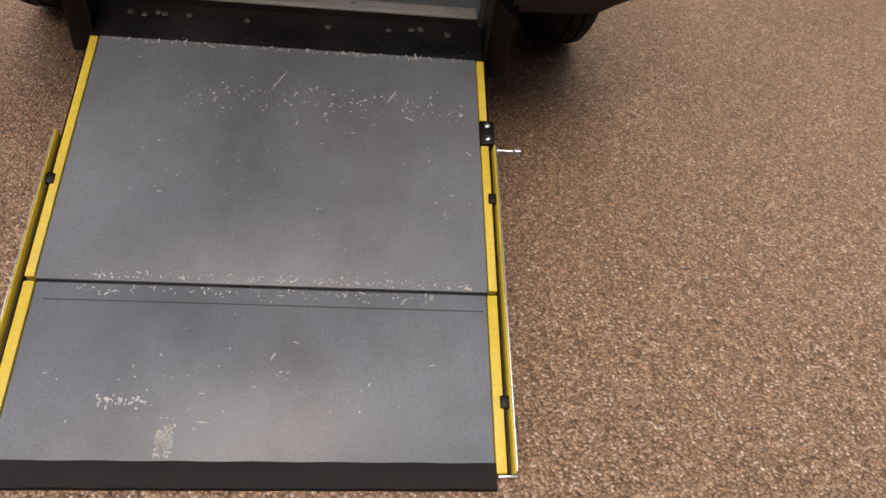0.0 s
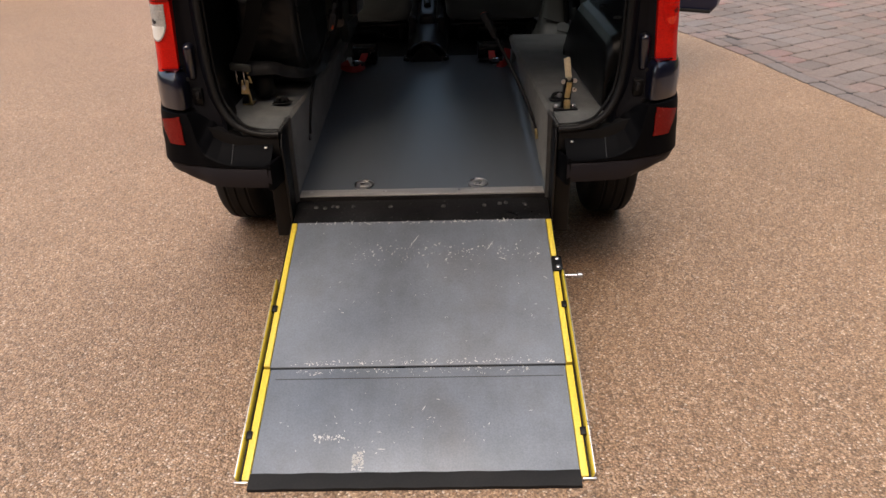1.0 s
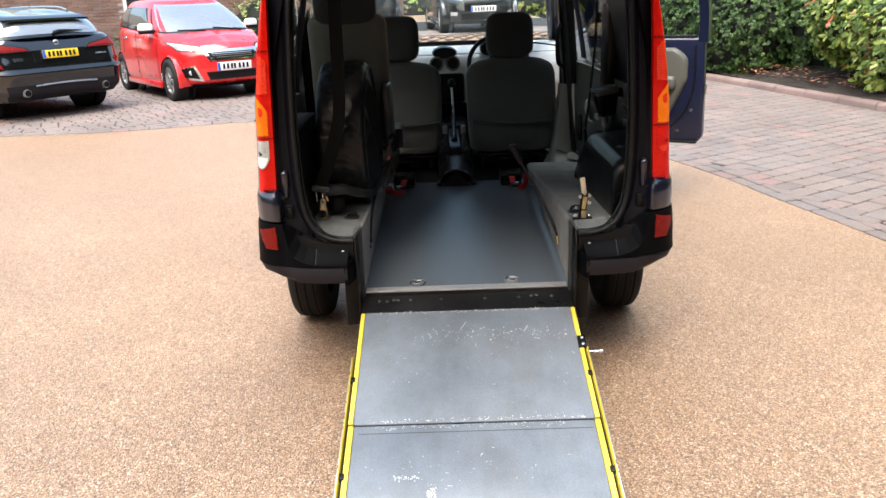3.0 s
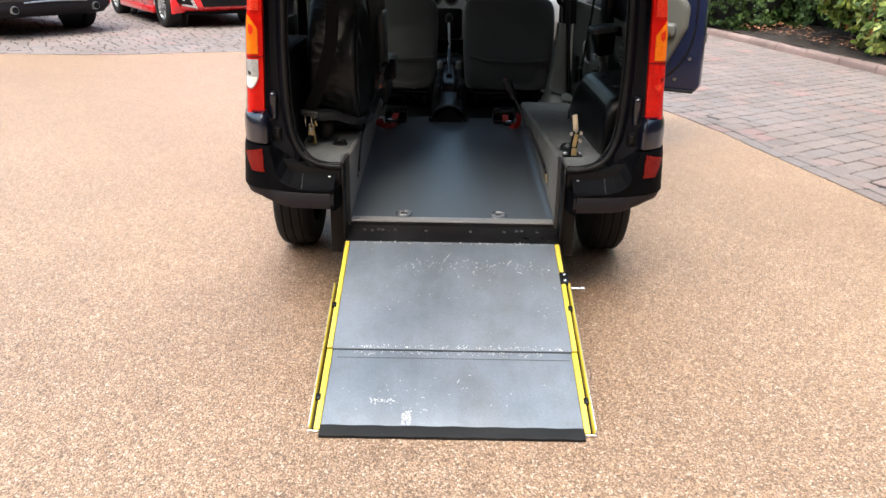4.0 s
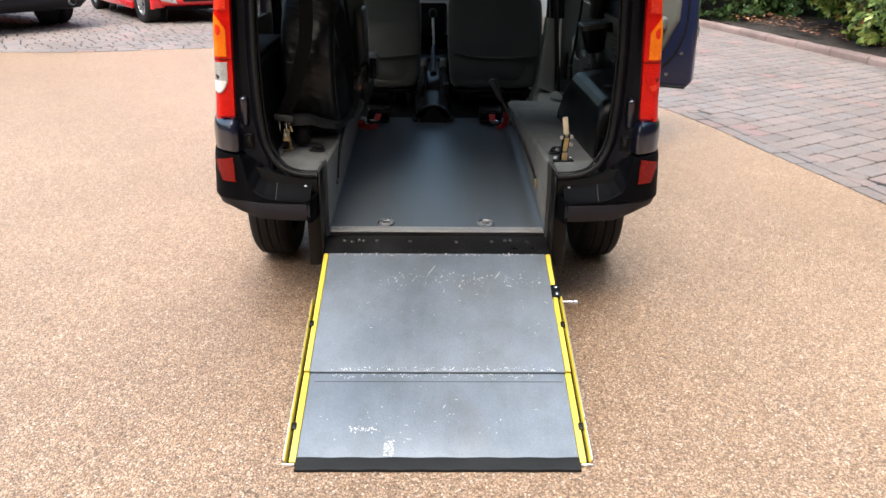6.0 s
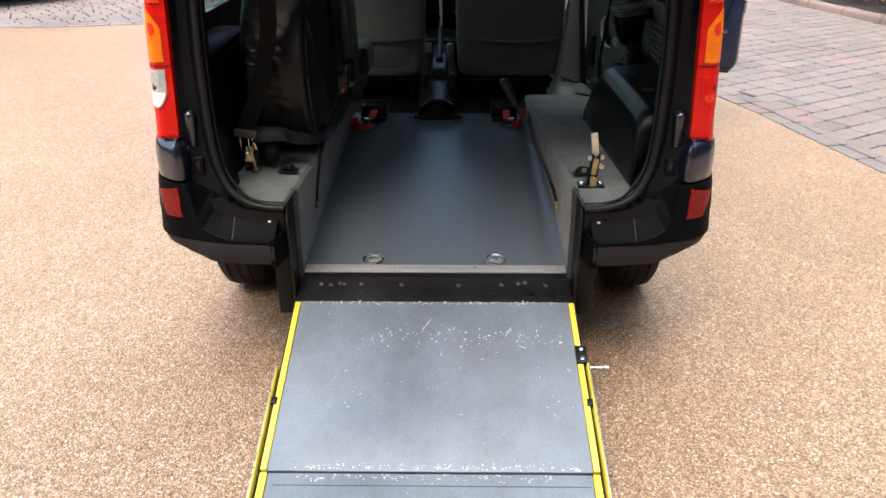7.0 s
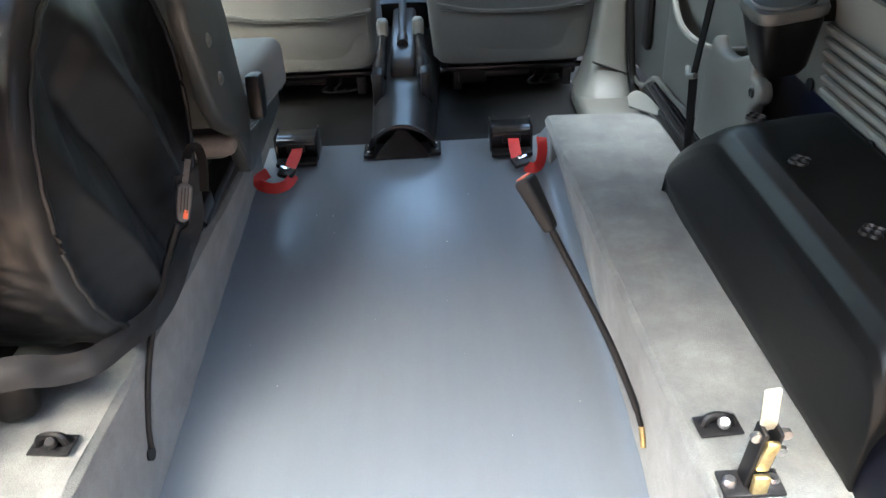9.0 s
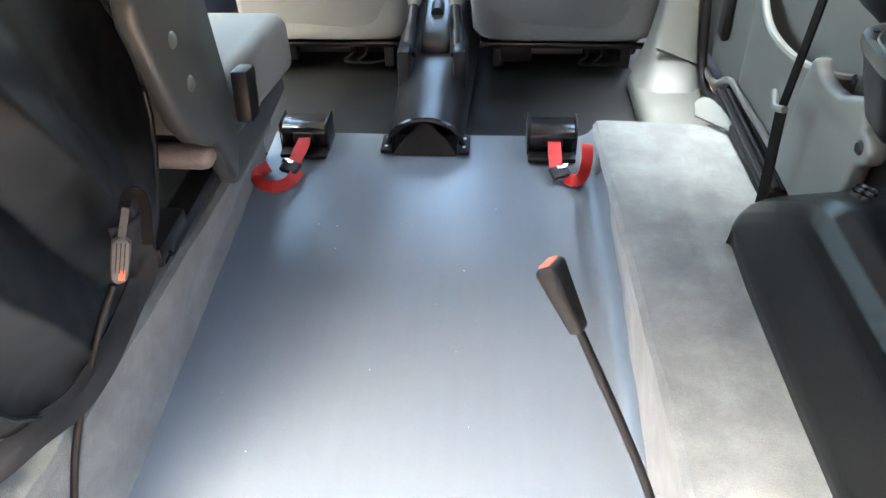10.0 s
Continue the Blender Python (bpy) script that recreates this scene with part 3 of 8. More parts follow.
def pillow(c, s, p=0.5, m=None, nu=40, nv=24):
    """A soft superellipsoid of size s at c; a smaller p makes it squarer."""
    bm = bmesh.new()
    def pw(q):
        return math.copysign(abs(q) ** p, q)
    def f(u, v, o):
        a, b = 2 * math.pi * u, math.pi * (v * 0.998 + 0.001 - 0.5)
        return Vector((s[0] / 2 * pw(math.cos(a)) * pw(math.cos(b)), s[1] / 2 * pw(math.sin(a)) * pw(math.cos(b)), s[2] / 2 * pw(math.sin(b))))
    sheet(bm, f, nu, nv, 0.0, True)
    bmesh.ops.transform(bm, matrix=Matrix.Translation(c) @ (m or Matrix()), verts=bm.verts)
    return bm


def gz(y, x=-9.0):
    """The drive's height: level, but for a short rise to the bays straight ahead of the van."""
    def ease(t):
        t = max(0.0, min(1.0, t))
        return t * t * (3 - 2 * t)
    return 0.62 * ease((y - 11.9) / 1.5) * ease((4.6 - abs(x + 0.5)) / 1.2)


# ---- setting: ground, paving edge, kerb ----
def boundary_x(y):
    """Where the paving meets the gravel beside the van, at depth y."""
    pts = [(-30, 9.0), (-6, 4.4), (-1.5, 3.25), (0.0, 2.79), (1.05, 2.46), (1.62, 2.33), (2.37, 2.16), (2.91, 2.05), (3.8, 1.76), (4.6, 1.3), (5.4, 0.5), (6.0, -0.6), (6.45, -1.7), (6.6, -2.5)]
    for (y0, x0), (y1, x1) in zip(pts, pts[1:]):
        if y0 <= y <= y1:
            return x0 + (x1 - x0) * (y - y0) / (y1 - y0)
    return -99.0


def is_paved(x, y):
    if x < -2.5:
        return y > (6.6 + 0.27 * (x + 2.5) if x > -3.97 else 6.2 + 0.06 * (x + 3.97))
    return x > boundary_x(y)


def ground_sheet(bm, xs, ys, drop=0.0):
    g = [[bm.verts.new((x, y, gz(min(y, 40.0), x) + drop)) for y in ys] for x in xs]
    for i in range(len(xs) - 1):
        for j in range(len(ys) - 1):
            bm.faces.new((g[i][j], g[i + 1][j], g[i + 1][j + 1], g[i][j + 1]))
    return bm


xs = [-600, -120, -40] + [x * 0.5 for x in range(-30, 31)] + [40, 120, 600]
ys = [-600, -120, -30, -10, -6, -3] + [y * 0.25 for y in range(0, 80)] + [22, 26, 32, 40, 80, 200, 600]
structure("ground", ground_sheet(bmesh.new(), xs, ys), M["gravel"], "tan resin-bound gravel driveway with small rounded stones", "driveway")

edge = [(9.0, -30), (4.4, -6), (3.25, -1.5), (2.79, 0), (2.46, 1.05), (2.33, 1.62), (2.16, 2.37), (2.05, 2.91), (1.76, 3.8), (1.3, 4.6), (0.5, 5.4), (-0.6, 6.0), (-1.7, 6.45), (-2.5, 6.6), (-3.97, 6.2), (-5.3, 6.12), (-8, 5.96), (-14, 5.6), (-30, 4.6)]
edge_line = smoothed([(x, y, 0) for x, y in edge], 240)


def paving_bed():
    bm = bmesh.new()
    step = 0.5
    for i in range(-28, 28):
        for j in range(-12, 44):
            cx, cy = (i + 0.5) * step, (j + 0.5) * step
            if all(is_paved(cx + a, cy + b) for a in (-0.25, 0.25) for b in (-0.25, 0.25)):
                bm.faces.new([bm.verts.new((cx + a, cy + b, gz(cy + b, cx + a) + 0.003)) for a, b in ((-0.25, -0.25), (0.25, -0.25), (0.25, 0.25), (-0.25, 0.25))])
    # a strip that follows the edge
    n = [Vector((-(edge_line[min(k + 1, 239)] - edge_line[max(k - 1, 0)]).y, (edge_line[min(k + 1, 239)] - edge_line[max(k - 1, 0)]).x, 0)).normalized() for k in range(240)]
    for k in range(239):
        a, b = edge_line[k], edge_line[k + 1]
        q = [a, b, b - n[k + 1] * 0.75, a - n[k] * 0.75]
        bm.faces.new([bm.verts.new((p.x, p.y, gz(p.y, p.x) + 0.0035)) for p in q])
    bmesh.ops.remove_doubles(bm, verts=bm.verts, dist=0.002)
    return bm


pavement = structure("pavement", paving_bed(), M["sand"], "weathered pink and grey block paving with dark sanded joints", "paving")


# ---- the ramp ----
SLOPE = math.atan2(0.268 - 0.016, 0.938 - 0.11)
RAMP_TOP = Vector((0, -0.11, 0.268))


def on_ramp(x, d, h=0.0):
    """A place on the ramp: x across, d metres down from its top edge, h above its face."""
    c, s = math.cos(SLOPE), math.sin(SLOPE)
    return Vector((x, RAMP_TOP.y - d * c - h * s, RAMP_TOP.z - d * s + h * c))


RAMP_TURN = rot(math.degrees(SLOPE), 0, 0)
RAMP_UP = Vector((0, -math.sin(SLOPE), math.cos(SLOPE)))


def ramp_box(x0, x1, d0, d1, h0, h1, bev=0.002):
    c = on_ramp((x0 + x1) / 2, (d0 + d1) / 2, (h0 + h1) / 2)
    return newbox(c, (x1 - x0, d1 - d0, h1 - h0), bev, RAMP_TURN)


def build_ramp():
    r = thing("wheelchair_ramp", "grey rubber-faced folding wheelchair ramp with yellow edges, lowered to the gravel", "ramp")
    HL = 0.557
    END = 0.864
    W = 0.389
    upper = part("upper_panel", ramp_box(-W, W, 0.0, HL - 0.002, -0.024, 0.0), M["ramp"], r)
    lower = part("lower_panel", ramp_box(-W + 0.003, W - 0.003, HL + 0.003, END, -0.018, -0.002), M["ramp"], r)
    part("hinge", ramp_box(-W, W, HL - 0.004, HL + 0.005, -0.02, -0.004), M["plate"], r, "dark rusty hinge line")
    part("seam", ramp_box(-W + 0.02, W - 0.01, HL + 0.034, HL + 0.036, -0.004, -0.0014, 0), M["edge"], lower)
    lip = bmesh.new()
    sheet(lip, lambda u, v, o: Vector(((u - 0.5) * 2 * (W - 0.002), RAMP_TOP.y - (END - 0.004) * math.cos(SLOPE) - 0.040 * v, 0.0185 - 0.005 * v - 0.004 * v * v + 0.001 * math.sin(u * 40 + v * 3) - o)), 40, 6, 0.009)
    part("rubber_lip", lip, M["tyre"], r, "dark grey rubber end flap")
    for s in (-1, 1):
        def span(a, b):
            return (a, b) if s > 0 else (-b, -a)
        for d0, d1 in (((0.004, 0.165), (0.229, HL - 0.004)) if s > 0 else ((0.004, HL - 0.004),)):
            x0, x1 = span(W + 0.001, W + 0.017)
            part("edge_strip", ramp_box(x0, x1, d0, d1, -0.022, 0.003), M["yellow"], r, "yellow edge strip")
        x0, x1 = span(W - 0.002, W + 0.016)
        part("edge_strip", ramp_box(x0, x1, HL + 0.004, END + 0.012, -0.018, 0.002), M["yellow"], r, "pale yellow edge strip")
        x0, x1 = span(W + 0.018, W + 0.021)
        part("rail", ramp_box(x0, x1, 0.0, END + 0.014, -0.018, 0.001), M["plate"], r, "thin black side rail")
        d0 = 0.25 if s < 0 else 0.232
        gb = ramp_box(*span(W + 0.0215, W + 0.0245), d0, END + 0.014, -0.026, 0.014, 0.0015)
        for v in gb.verts:
            # the flap leans outwards, its face towards the ramp
            v.co.x += s * 0.004 * max(0.0, (v.co - on_ramp(v.co.x, 0, -0.026)).dot(RAMP_UP)) / 0.04
        guard = part("side_guard", gb, M["yellow"], r, "yellow folding side guard")
        part("guard_edge", ramp_box(*span(W + 0.029, W + 0.0315), d0 + 0.004, END + 0.010, -0.006, 0.0135, 0.001), M["alu"], guard, "worn bare outer edge")
        for d in (0.345, 0.748):
            x0, x1 = span(W + 0.010, W + 0.025)
            part("clip", ramp_box(x0, x1, d, d + 0.022, -0.012, 0.0075, 0.002), M["black"], r, "black plastic clip")
        wx0, wx1 = span(W + 0.001, W + 0.034)
        part("end_cap", ramp_box(wx0, wx1, END + 0.013, END + 0.018, -0.018, -0.001), M["alu"], r)
    latch = part("latch_plate", ramp_box(W + 0.0, W + 0.03, 0.168, 0.226, -0.045, 0.006, 0.003), M["black"], r, "black latch plate")
    for d in (0.18, 0.212):
        b = bmesh.new()
        bolt(b, on_ramp(W + 0.016, d, 0.0055), 0.006, 0.003, RAMP_TURN)
        part("screw", b, M["steel"], latch)
    pin = bmesh.new()
    a = on_ramp(W + 0.022, 0.215, -0.032)
    tube(pin, [a, a + Vector((0.052, 0, 0)), a + Vector((0.055, 0, 0)), a + Vector((0.068, 0, 0))], [0.0055, 0.0055, 0.0085, 0.0075], 12)
    part("pin", pin, M["steel"], latch, "steel locking pin")
    # worn marks: flecks and streaks of bare metal, proud of the rubber by a hair
    rng = random.Random(4)
    def marks(name, n, d_mid, d_sd, x_lo, x_hi, size, panel, h, streak=0.0):
        bm = bmesh.new()
        for _ in range(n):
            x, d = rng.uniform(x_lo, x_hi), rng.gauss(d_mid, d_sd)
            if abs(x) > W - 0.02 or d < 0.001 or d > END - 0.01 or abs(d - HL) < 0.006:
                continue
            s = 0.5 * size * rng.uniform(0.2, 1.0) ** 2 + 0.0006
            k = rng.randint(5, 7)
            ang = rng.uniform(0, 6.28)
            st = 1 + rng.random() ** 3 * streak
            vs = []
            for i in range(k):
                t = 6.283 * i / k
                rr = s * rng.uniform(0.5, 1.0)
                px, py = rr * math.cos(t) * st, rr * math.sin(t)
                vs.append(bm.verts.new(on_ramp(x + px * math.cos(ang) - py * math.sin(ang), d + px * math.sin(ang) + py * math.cos(ang), h)))
            f = bm.faces.new(vs)
            f.normal_update()
            if f.normal.z < 0:
                f.normal_flip()
        ob = part(name, bm, M["scuff"], panel, "white scuff marks", False)
        ob["kind"] = "stuff"
    marks("scuff", 190, 0.135, 0.022, -0.22, 0.36, 0.0050, upper, 0.0006, 2)
    marks("scuff", 7, 0.12, 0.03, -0.2, 0.34, 0.0036, upper, 0.0006, 14)
    marks("scuff", 150, 0.004, 0.004, -0.37, 0.37, 0.0045, upper, 0.0006, 6)
    marks("scuff", 50, 0.2, 0.1, -0.37, 0.37, 0.0017, upper, 0.0006, 5)
    marks("scuff", 240, HL - 0.010, 0.007, -0.34, 0.36, 0.0037, upper, 0.0006, 3)
    marks("scuff", 170, HL + 0.010, 0.007, -0.32, 0.3, 0.0037, lower, -0.0014, 4)
    marks("scuff", 60, HL + 0.17, 0.06, -0.36, 0.36, 0.003, lower, -0.0014, 7)
    marks("scuff", 60, 0.008, 0.003, -0.2, 0.36, 0.003, upper, 0.0006, 4)
    marks("scuff", 150, 0.826, 0.018, -0.150, -0.122, 0.0065, lower, -0.0014, 1)
    marks("scuff", 55, 0.765, 0.006, -0.25, -0.17, 0.0055, lower, -0.0014, 3)
    marks("scuff", 40, 0.33, 0.12, -0.37, 0.37, 0.0022, upper, 0.0006, 8)
    return r


build_ramp()

# ---- the van ----
van = thing("van", "dark blue adapted passenger van with open tailgate and lowered grey floor", "van")


def floor_z(y):
    return 0.309 + 0.0715 * y


BOX_TOP = 0.575


def build_floor():
    bm = bmesh.new()
    def f(u, v, o):
        x = (u - 0.5) * 2
        y = v * 1.40
        w = 0.398 + 0.02 * (1 - v)
        lift = 0.035 * max(0.0, (x - 0.9) / 0.1) ** 2
        return Vector((x * w, y, floor_z(y) + lift - o + 0.0015 * math.sin(y * 7 + 1) * math.cos(x * 2.2)))
    sheet(bm, f, 40, 30, 0.012)
    fl = part("cabin_floor", bm, M["floor"], van, "slate-grey vinyl floor with a soft sheen")
    sill = part("sill_strip", newbox((0, 0.010, floor_z(0.01) + 0.004), (0.79, 0.04, 0.006), 0.002, rot(5, 0, 0)), M["sill"], van, "scratched aluminium sill strip")
    rng = random.Random(2)
    for x in (-0.36, -0.12, 0.12, 0.36):
        b = bmesh.new()
        bolt(b, (x, 0.014, floor_z(0.01) + 0.007), 0.006, 0.0015)
        part("rivet", b, M["steel"], sill)
    thr = part("threshold_plate", prism(bmesh.new(), [(-0.004, 0.297), (-0.004, 0.275), (-0.1095, 0.244), (-0.1095, 0.266)], "x", -0.405, 0.405, 0.002), M["plate"], van, "scuffed black steel threshold plate")
    dust = bmesh.new()
    for _ in range(150):
        x, d = rng.uniform(-0.39, 0.39), rng.uniform(0.0, 1.0) ** rng.choice((1, 4))
        r0 = 0.0005 + 0.0015 * rng.random() ** 4
        y, z = -0.104 + 0.095 * d, 0.2684 + 0.0279 * d
        dust.faces.new([dust.verts.new((x + r0 * rng.uniform(0.6, 1.6) * math.cos(a), y + r0 * math.sin(a), z + r0 * math.sin(a) * 0.29)) for a in (0, 1.25, 2.5, 3.8, 5.0)])
    part("dust", dust, M["trim"], thr, "white dust and chips", False)["kind"] = "stuff"
    part("threshold_step", newbox((0, -0.002, 0.293), (0.8, 0.014, 0.028), 0.003), M["plate"], van)
    for x in [-0.34, -0.31, -0.285, -0.27, -0.22, -0.1, 0.07, 0.2, 0.25, 0.27, 0.33]:
        b = bmesh.new()
        bolt(b, (x, -0.03 - rng.uniform(0, 0.02), 0.2885), 0.007, 0.004, rot(16, 0, 0))
        part("bolt", b, M["edge"], thr)
    for x in (-0.194, 0.184):
        y, z = 0.07, floor_z(0.07)
        b = bmesh.new()
        t = Matrix.Translation((x, y, z)) @ rot(5.5, 0, 0)
        lathe(b, [(0.026, 0.001), (0.028, 0.005), (0.032, 0.005), (0.034, 0.001), (0.034, -0.002), (0.026, -0.002), (0.026, 0.001)], t, 32)
        ring = part("tie_down", b, M["steel"], van, "recessed bright steel tie-down ring")
        b = bmesh.new()
        lathe(b, [(0.0, 0.0008), (0.026, 0.0012)], t, 24)
        part("recess", b, M["alu"], ring)
        b = bmesh.new()
        box(b, (x, y + 0.004, z + 0.004), (0.03, 0.010, 0.005), 0.002, rot(5, 0, 6))
        box(b, (x, y - 0.010, z + 0.004), (0.024, 0.006, 0.005), 0.002, rot(5, 0, 6))
        part("hook", b, M["steel"], ring)
    chips = bmesh.new()
    for _ in range(16):
        x, y = rng.uniform(-0.37, 0.33), 0.1 + 1.15 * rng.random()
        r0 = 0.0006 + 0.0016 * rng.random() ** 5
        chips.faces.new([chips.verts.new((x + r0 * rng.uniform(0.6, 1.5) * math.cos(a), y + r0 * math.sin(a), floor_z(y) + 0.0022 + 0.07 * r0 * math.sin(a))) for a in (0, 1.25, 2.5, 3.8, 5.0)])
    part("specks", chips, M["scuff"], fl, "pale specks of grit", False)["kind"] = "stuff"
    return fl


build_floor()


def side_box(s):
    """The carpeted box beside the sunken floor; s is -1 or 1."""
    bm = bmesh.new()
    def f(u, v, o):
        lead = max(0.0, (u - 0.5) / 0.12)
        y0 = 0.002 - 0.082 * min(1.0, lead) + 0.075 * max(0.0, min(1.0, (u - 0.78) / 0.08))
        y = y0 + v * ((1.264 if s > 0 else 1.292) - 0.03 * max(0.0, u - 0.62) / 0.38 - y0)
        narrow = 0.034 * v
        inner = 0.398
        zt = BOX_TOP + 0.006 - 0.05 * v - 0.018 * max(0.0, min(1.0, lead)) * max(0.0, 0.05 - v) / 0.05
        prof = [(inner + 0.004, floor_z(max(0, y)) - 0.03), (inner, floor_z(max(0, y)) + 0.06), (inner - narrow * 0.6, zt - 0.05), (inner - narrow + 0.003, zt - 0.014), (inner - narrow + 0.012, zt - 0.003), (inner - narrow + 0.026, zt), (0.5, zt + 0.002), (0.6, zt + 0.002), (0.70, zt)]
        k = u * (len(prof) - 1)
        i = min(int(k), len(prof) - 2)
        p, q = prof[i], prof[i + 1]
        t = k - i
        wob = 0.0008 * math.sin(y * 23 + u * 9) + 0.0006 * math.sin(y * 51 + u * 17)
        x, z = p[0] + (q[0] - p[0]) * t, p[1] + (q[1] - p[1]) * t
        if u < 0.5:
            return Vector((s * (x + wob + o), y, z - 0.3 * o))
        return Vector((s * (x + 0.3 * o), y, z + wob - o))
    sheet(bm, f, 64, 60, 0.018)
    if s > 0:
        box(bm, (0.53, 1.236, 0.455), (0.3, 0.03, 0.12), 0.012)
    ob = part("side_box", bm, M["carpet"], van, "grey carpet over the side box")
    # edge trim down the open end of the well
    pts = smoothed([(s * 0.404, -0.004, 0.29), (s * 0.404, -0.004, 0.45), (s * 0.402, -0.004, BOX_TOP - 0.012), (s * 0.401, -0.002, BOX_TOP + 0.002)], 24)
    t = bmesh.new()
    tube(t, pts, 0, 8, flat=(0.014, 0.012), up=(0, 1, 0.01))
    part("edge_trim", t, M["edge"], van, "grey-black edge trim")
    t = bmesh.new()
    tube(t, smoothed([(s * 0.401, -0.003, BOX_TOP + 0.003), (s * 0.409, -0.045, BOX_TOP - 0.004), (s * 0.417, -0.086, BOX_TOP - 0.014)], 12), 0.004, 8)
    part("edge_trim", t, M["edge"], van)
    return ob


side_box(-1)
side_box(1)


def lower_plates(s):
    """Black plate that carries the well's side back to the bumper."""
    out = [(-0.10, 0.52), (-0.085, 0.30), (-0.08, 0.20), (0.02, 0.20), (0.02, 0.57), (-0.004, 0.575), (-0.085, 0.552)]
    ob = part("side_plate", prism(bmesh.new(), out, "x", s * 0.409, s * 0.416, 0.002), M["plate"], van, "black painted plate beside the ramp")
    part("side_flange", newbox((s * 0.443, -0.06, 0.33), (0.05, 0.008, 0.26), 0.003), M["black"], van)
    return ob


lower_plates(-1)
lower_plates(1)
for s in (-1, 1):
    part("cross_panel", newbox((s * 0.54, -0.03, 0.465), (0.24, 0.08, 0.13), 0.01), M["plate"], van)


def body_x(z, y=0.0):
    """Half width of the van's skin at height z."""
    prof = [(0.2, 0.76), (0.35, 0.79), (0.55, 0.805), (0.7, 0.79), (0.8, 0.78), (1.04, 0.765), (1.25, 0.732), (1.36, 0.708), (1.5, 0.675), (1.7, 0.61), (1.78, 0.54), (1.82, 0.4)]
    for (z0, x0), (z1, x1) in zip(prof, prof[1:]):
        if z <= z1:
            t = max(0.0, (z - z0) / (z1 - z0))
            return x0 + (x1 - x0) * t
    return 0.4


SEAL = [(0.418, -0.089, 0.553), (0.47, -0.089, 0.555), (0.52, -0.086, 0.569), (0.562, -0.078, 0.6), (0.592, -0.066, 0.66), (0.606, -0.056, 0.75), (0.611, -0.048, 0.9), (0.611, -0.042, 1.0), (0.604, -0.03, 1.2), (0.588, -0.005, 1.45), (0.56, 0.05, 1.72)]


def opening(z):
    """Half width and depth of the tailgate opening at height z, along its seal."""
    for p, q in zip(SEAL[3:], SEAL[4:]):
        if z <= q[2]:
            t = max(0.0, (z - p[2]) / (q[2] - p[2]))
            return p[0] + (q[0] - p[0]) * t, p[1] + (q[1] - p[1]) * t
    return SEAL[-1][0], SEAL[-1][1]


def build_rear_frame(s):
    """Pillar from the tailgate opening round to the lamp and the side."""
    bm = bmesh.new()
    def f(u, v, o):
        z = 0.50 + v * 1.25
        xi, yi = opening(z)
        xo = body_x(z) - 0.004
        seq = [(xi + 0.01, yi + 0.12), (xi + 0.006, yi + 0.03), (xi + 0.012, yi + 0.004), (xi + 0.022, yi + 0.012), (xi + 0.03, yi + 0.022), (xi + 0.055, yi + 0.02), (xo - 0.08, yi + 0.0), (xo - 0.02, yi + 0.03), (xo, 0.04), (xo, 0.2)]
        k = u * (len(seq) - 1)
        i = min(int(k), len(seq) - 2)
        t = k - i
        x = seq[i][0] + (seq[i + 1][0] - seq[i][0]) * t
        y = seq[i][1] + (seq[i + 1][1] - seq[i][1]) * t
        return Vector((s * (x + (o if u < 0.2 else -o * 0.3)), y + o, z))
    sheet(bm, f, 45, 60, 0.01)
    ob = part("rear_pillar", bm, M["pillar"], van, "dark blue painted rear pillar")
    t = bmesh.new()
    tube(t, smoothed([(s * x, y, z) for x, y, z in SEAL], 80), 0.0105, 12)
    part("door_seal", t, M["rubber"], van, "black rubber door seal")
    t = bmesh.new()
    tube(t, smoothed([(s * (x - 0.012 if z > 0.58 else x), y + 0.014, z + (0.0 if z > 0.6 else 0.010)) for x, y, z in SEAL], 80), 0.0045, 8)
    part("seal_lip", t, M["rubber"], van)
    # painted lip under the seal
    lip = bmesh.new()
    sheet(lip, lambda u, v, o: Vector((s * (0.42 + u * 0.24), [-0.06, -0.09, -0.096, -0.09][round(v * 3)] + 0.03 * max(0, u - 0.5), [0.552, 0.548, 0.525, 0.49][round(v * 3)] + 0.07 * max(0.0, u - 0.45) - o)), 16, 3, 0.008)
    part("opening_lip", lip, M["black"], van)
    st = part("door_stop", newbox((s * 0.662, -0.035, 0.765), (0.03, 0.04, 0.11), 0.014, rot(8, -s * 3, 0), 4), M["blue"], van)
    part("striker", newbox((s * 0.652, -0.045, 0.665), (0.03, 0.03, 0.05), 0.006), M["black"], van)
    part("striker_bar", newbox((s * 0.645, -0.07, 0.672), (0.012, 0.016, 0.022), 0.004), M["plate"], van)
    for dz, dx in ((0.585, 0.635), (0.63, 0.668), (0.72, 0.67)):
        b = bmesh.new()
        disc(b, (s * dx, -0.066, dz), 0.006, 0.004, "y", 10)
        part("plug", b, M["plate"], van)
    return ob


for s in (-1, 1):
    build_rear_frame(s)


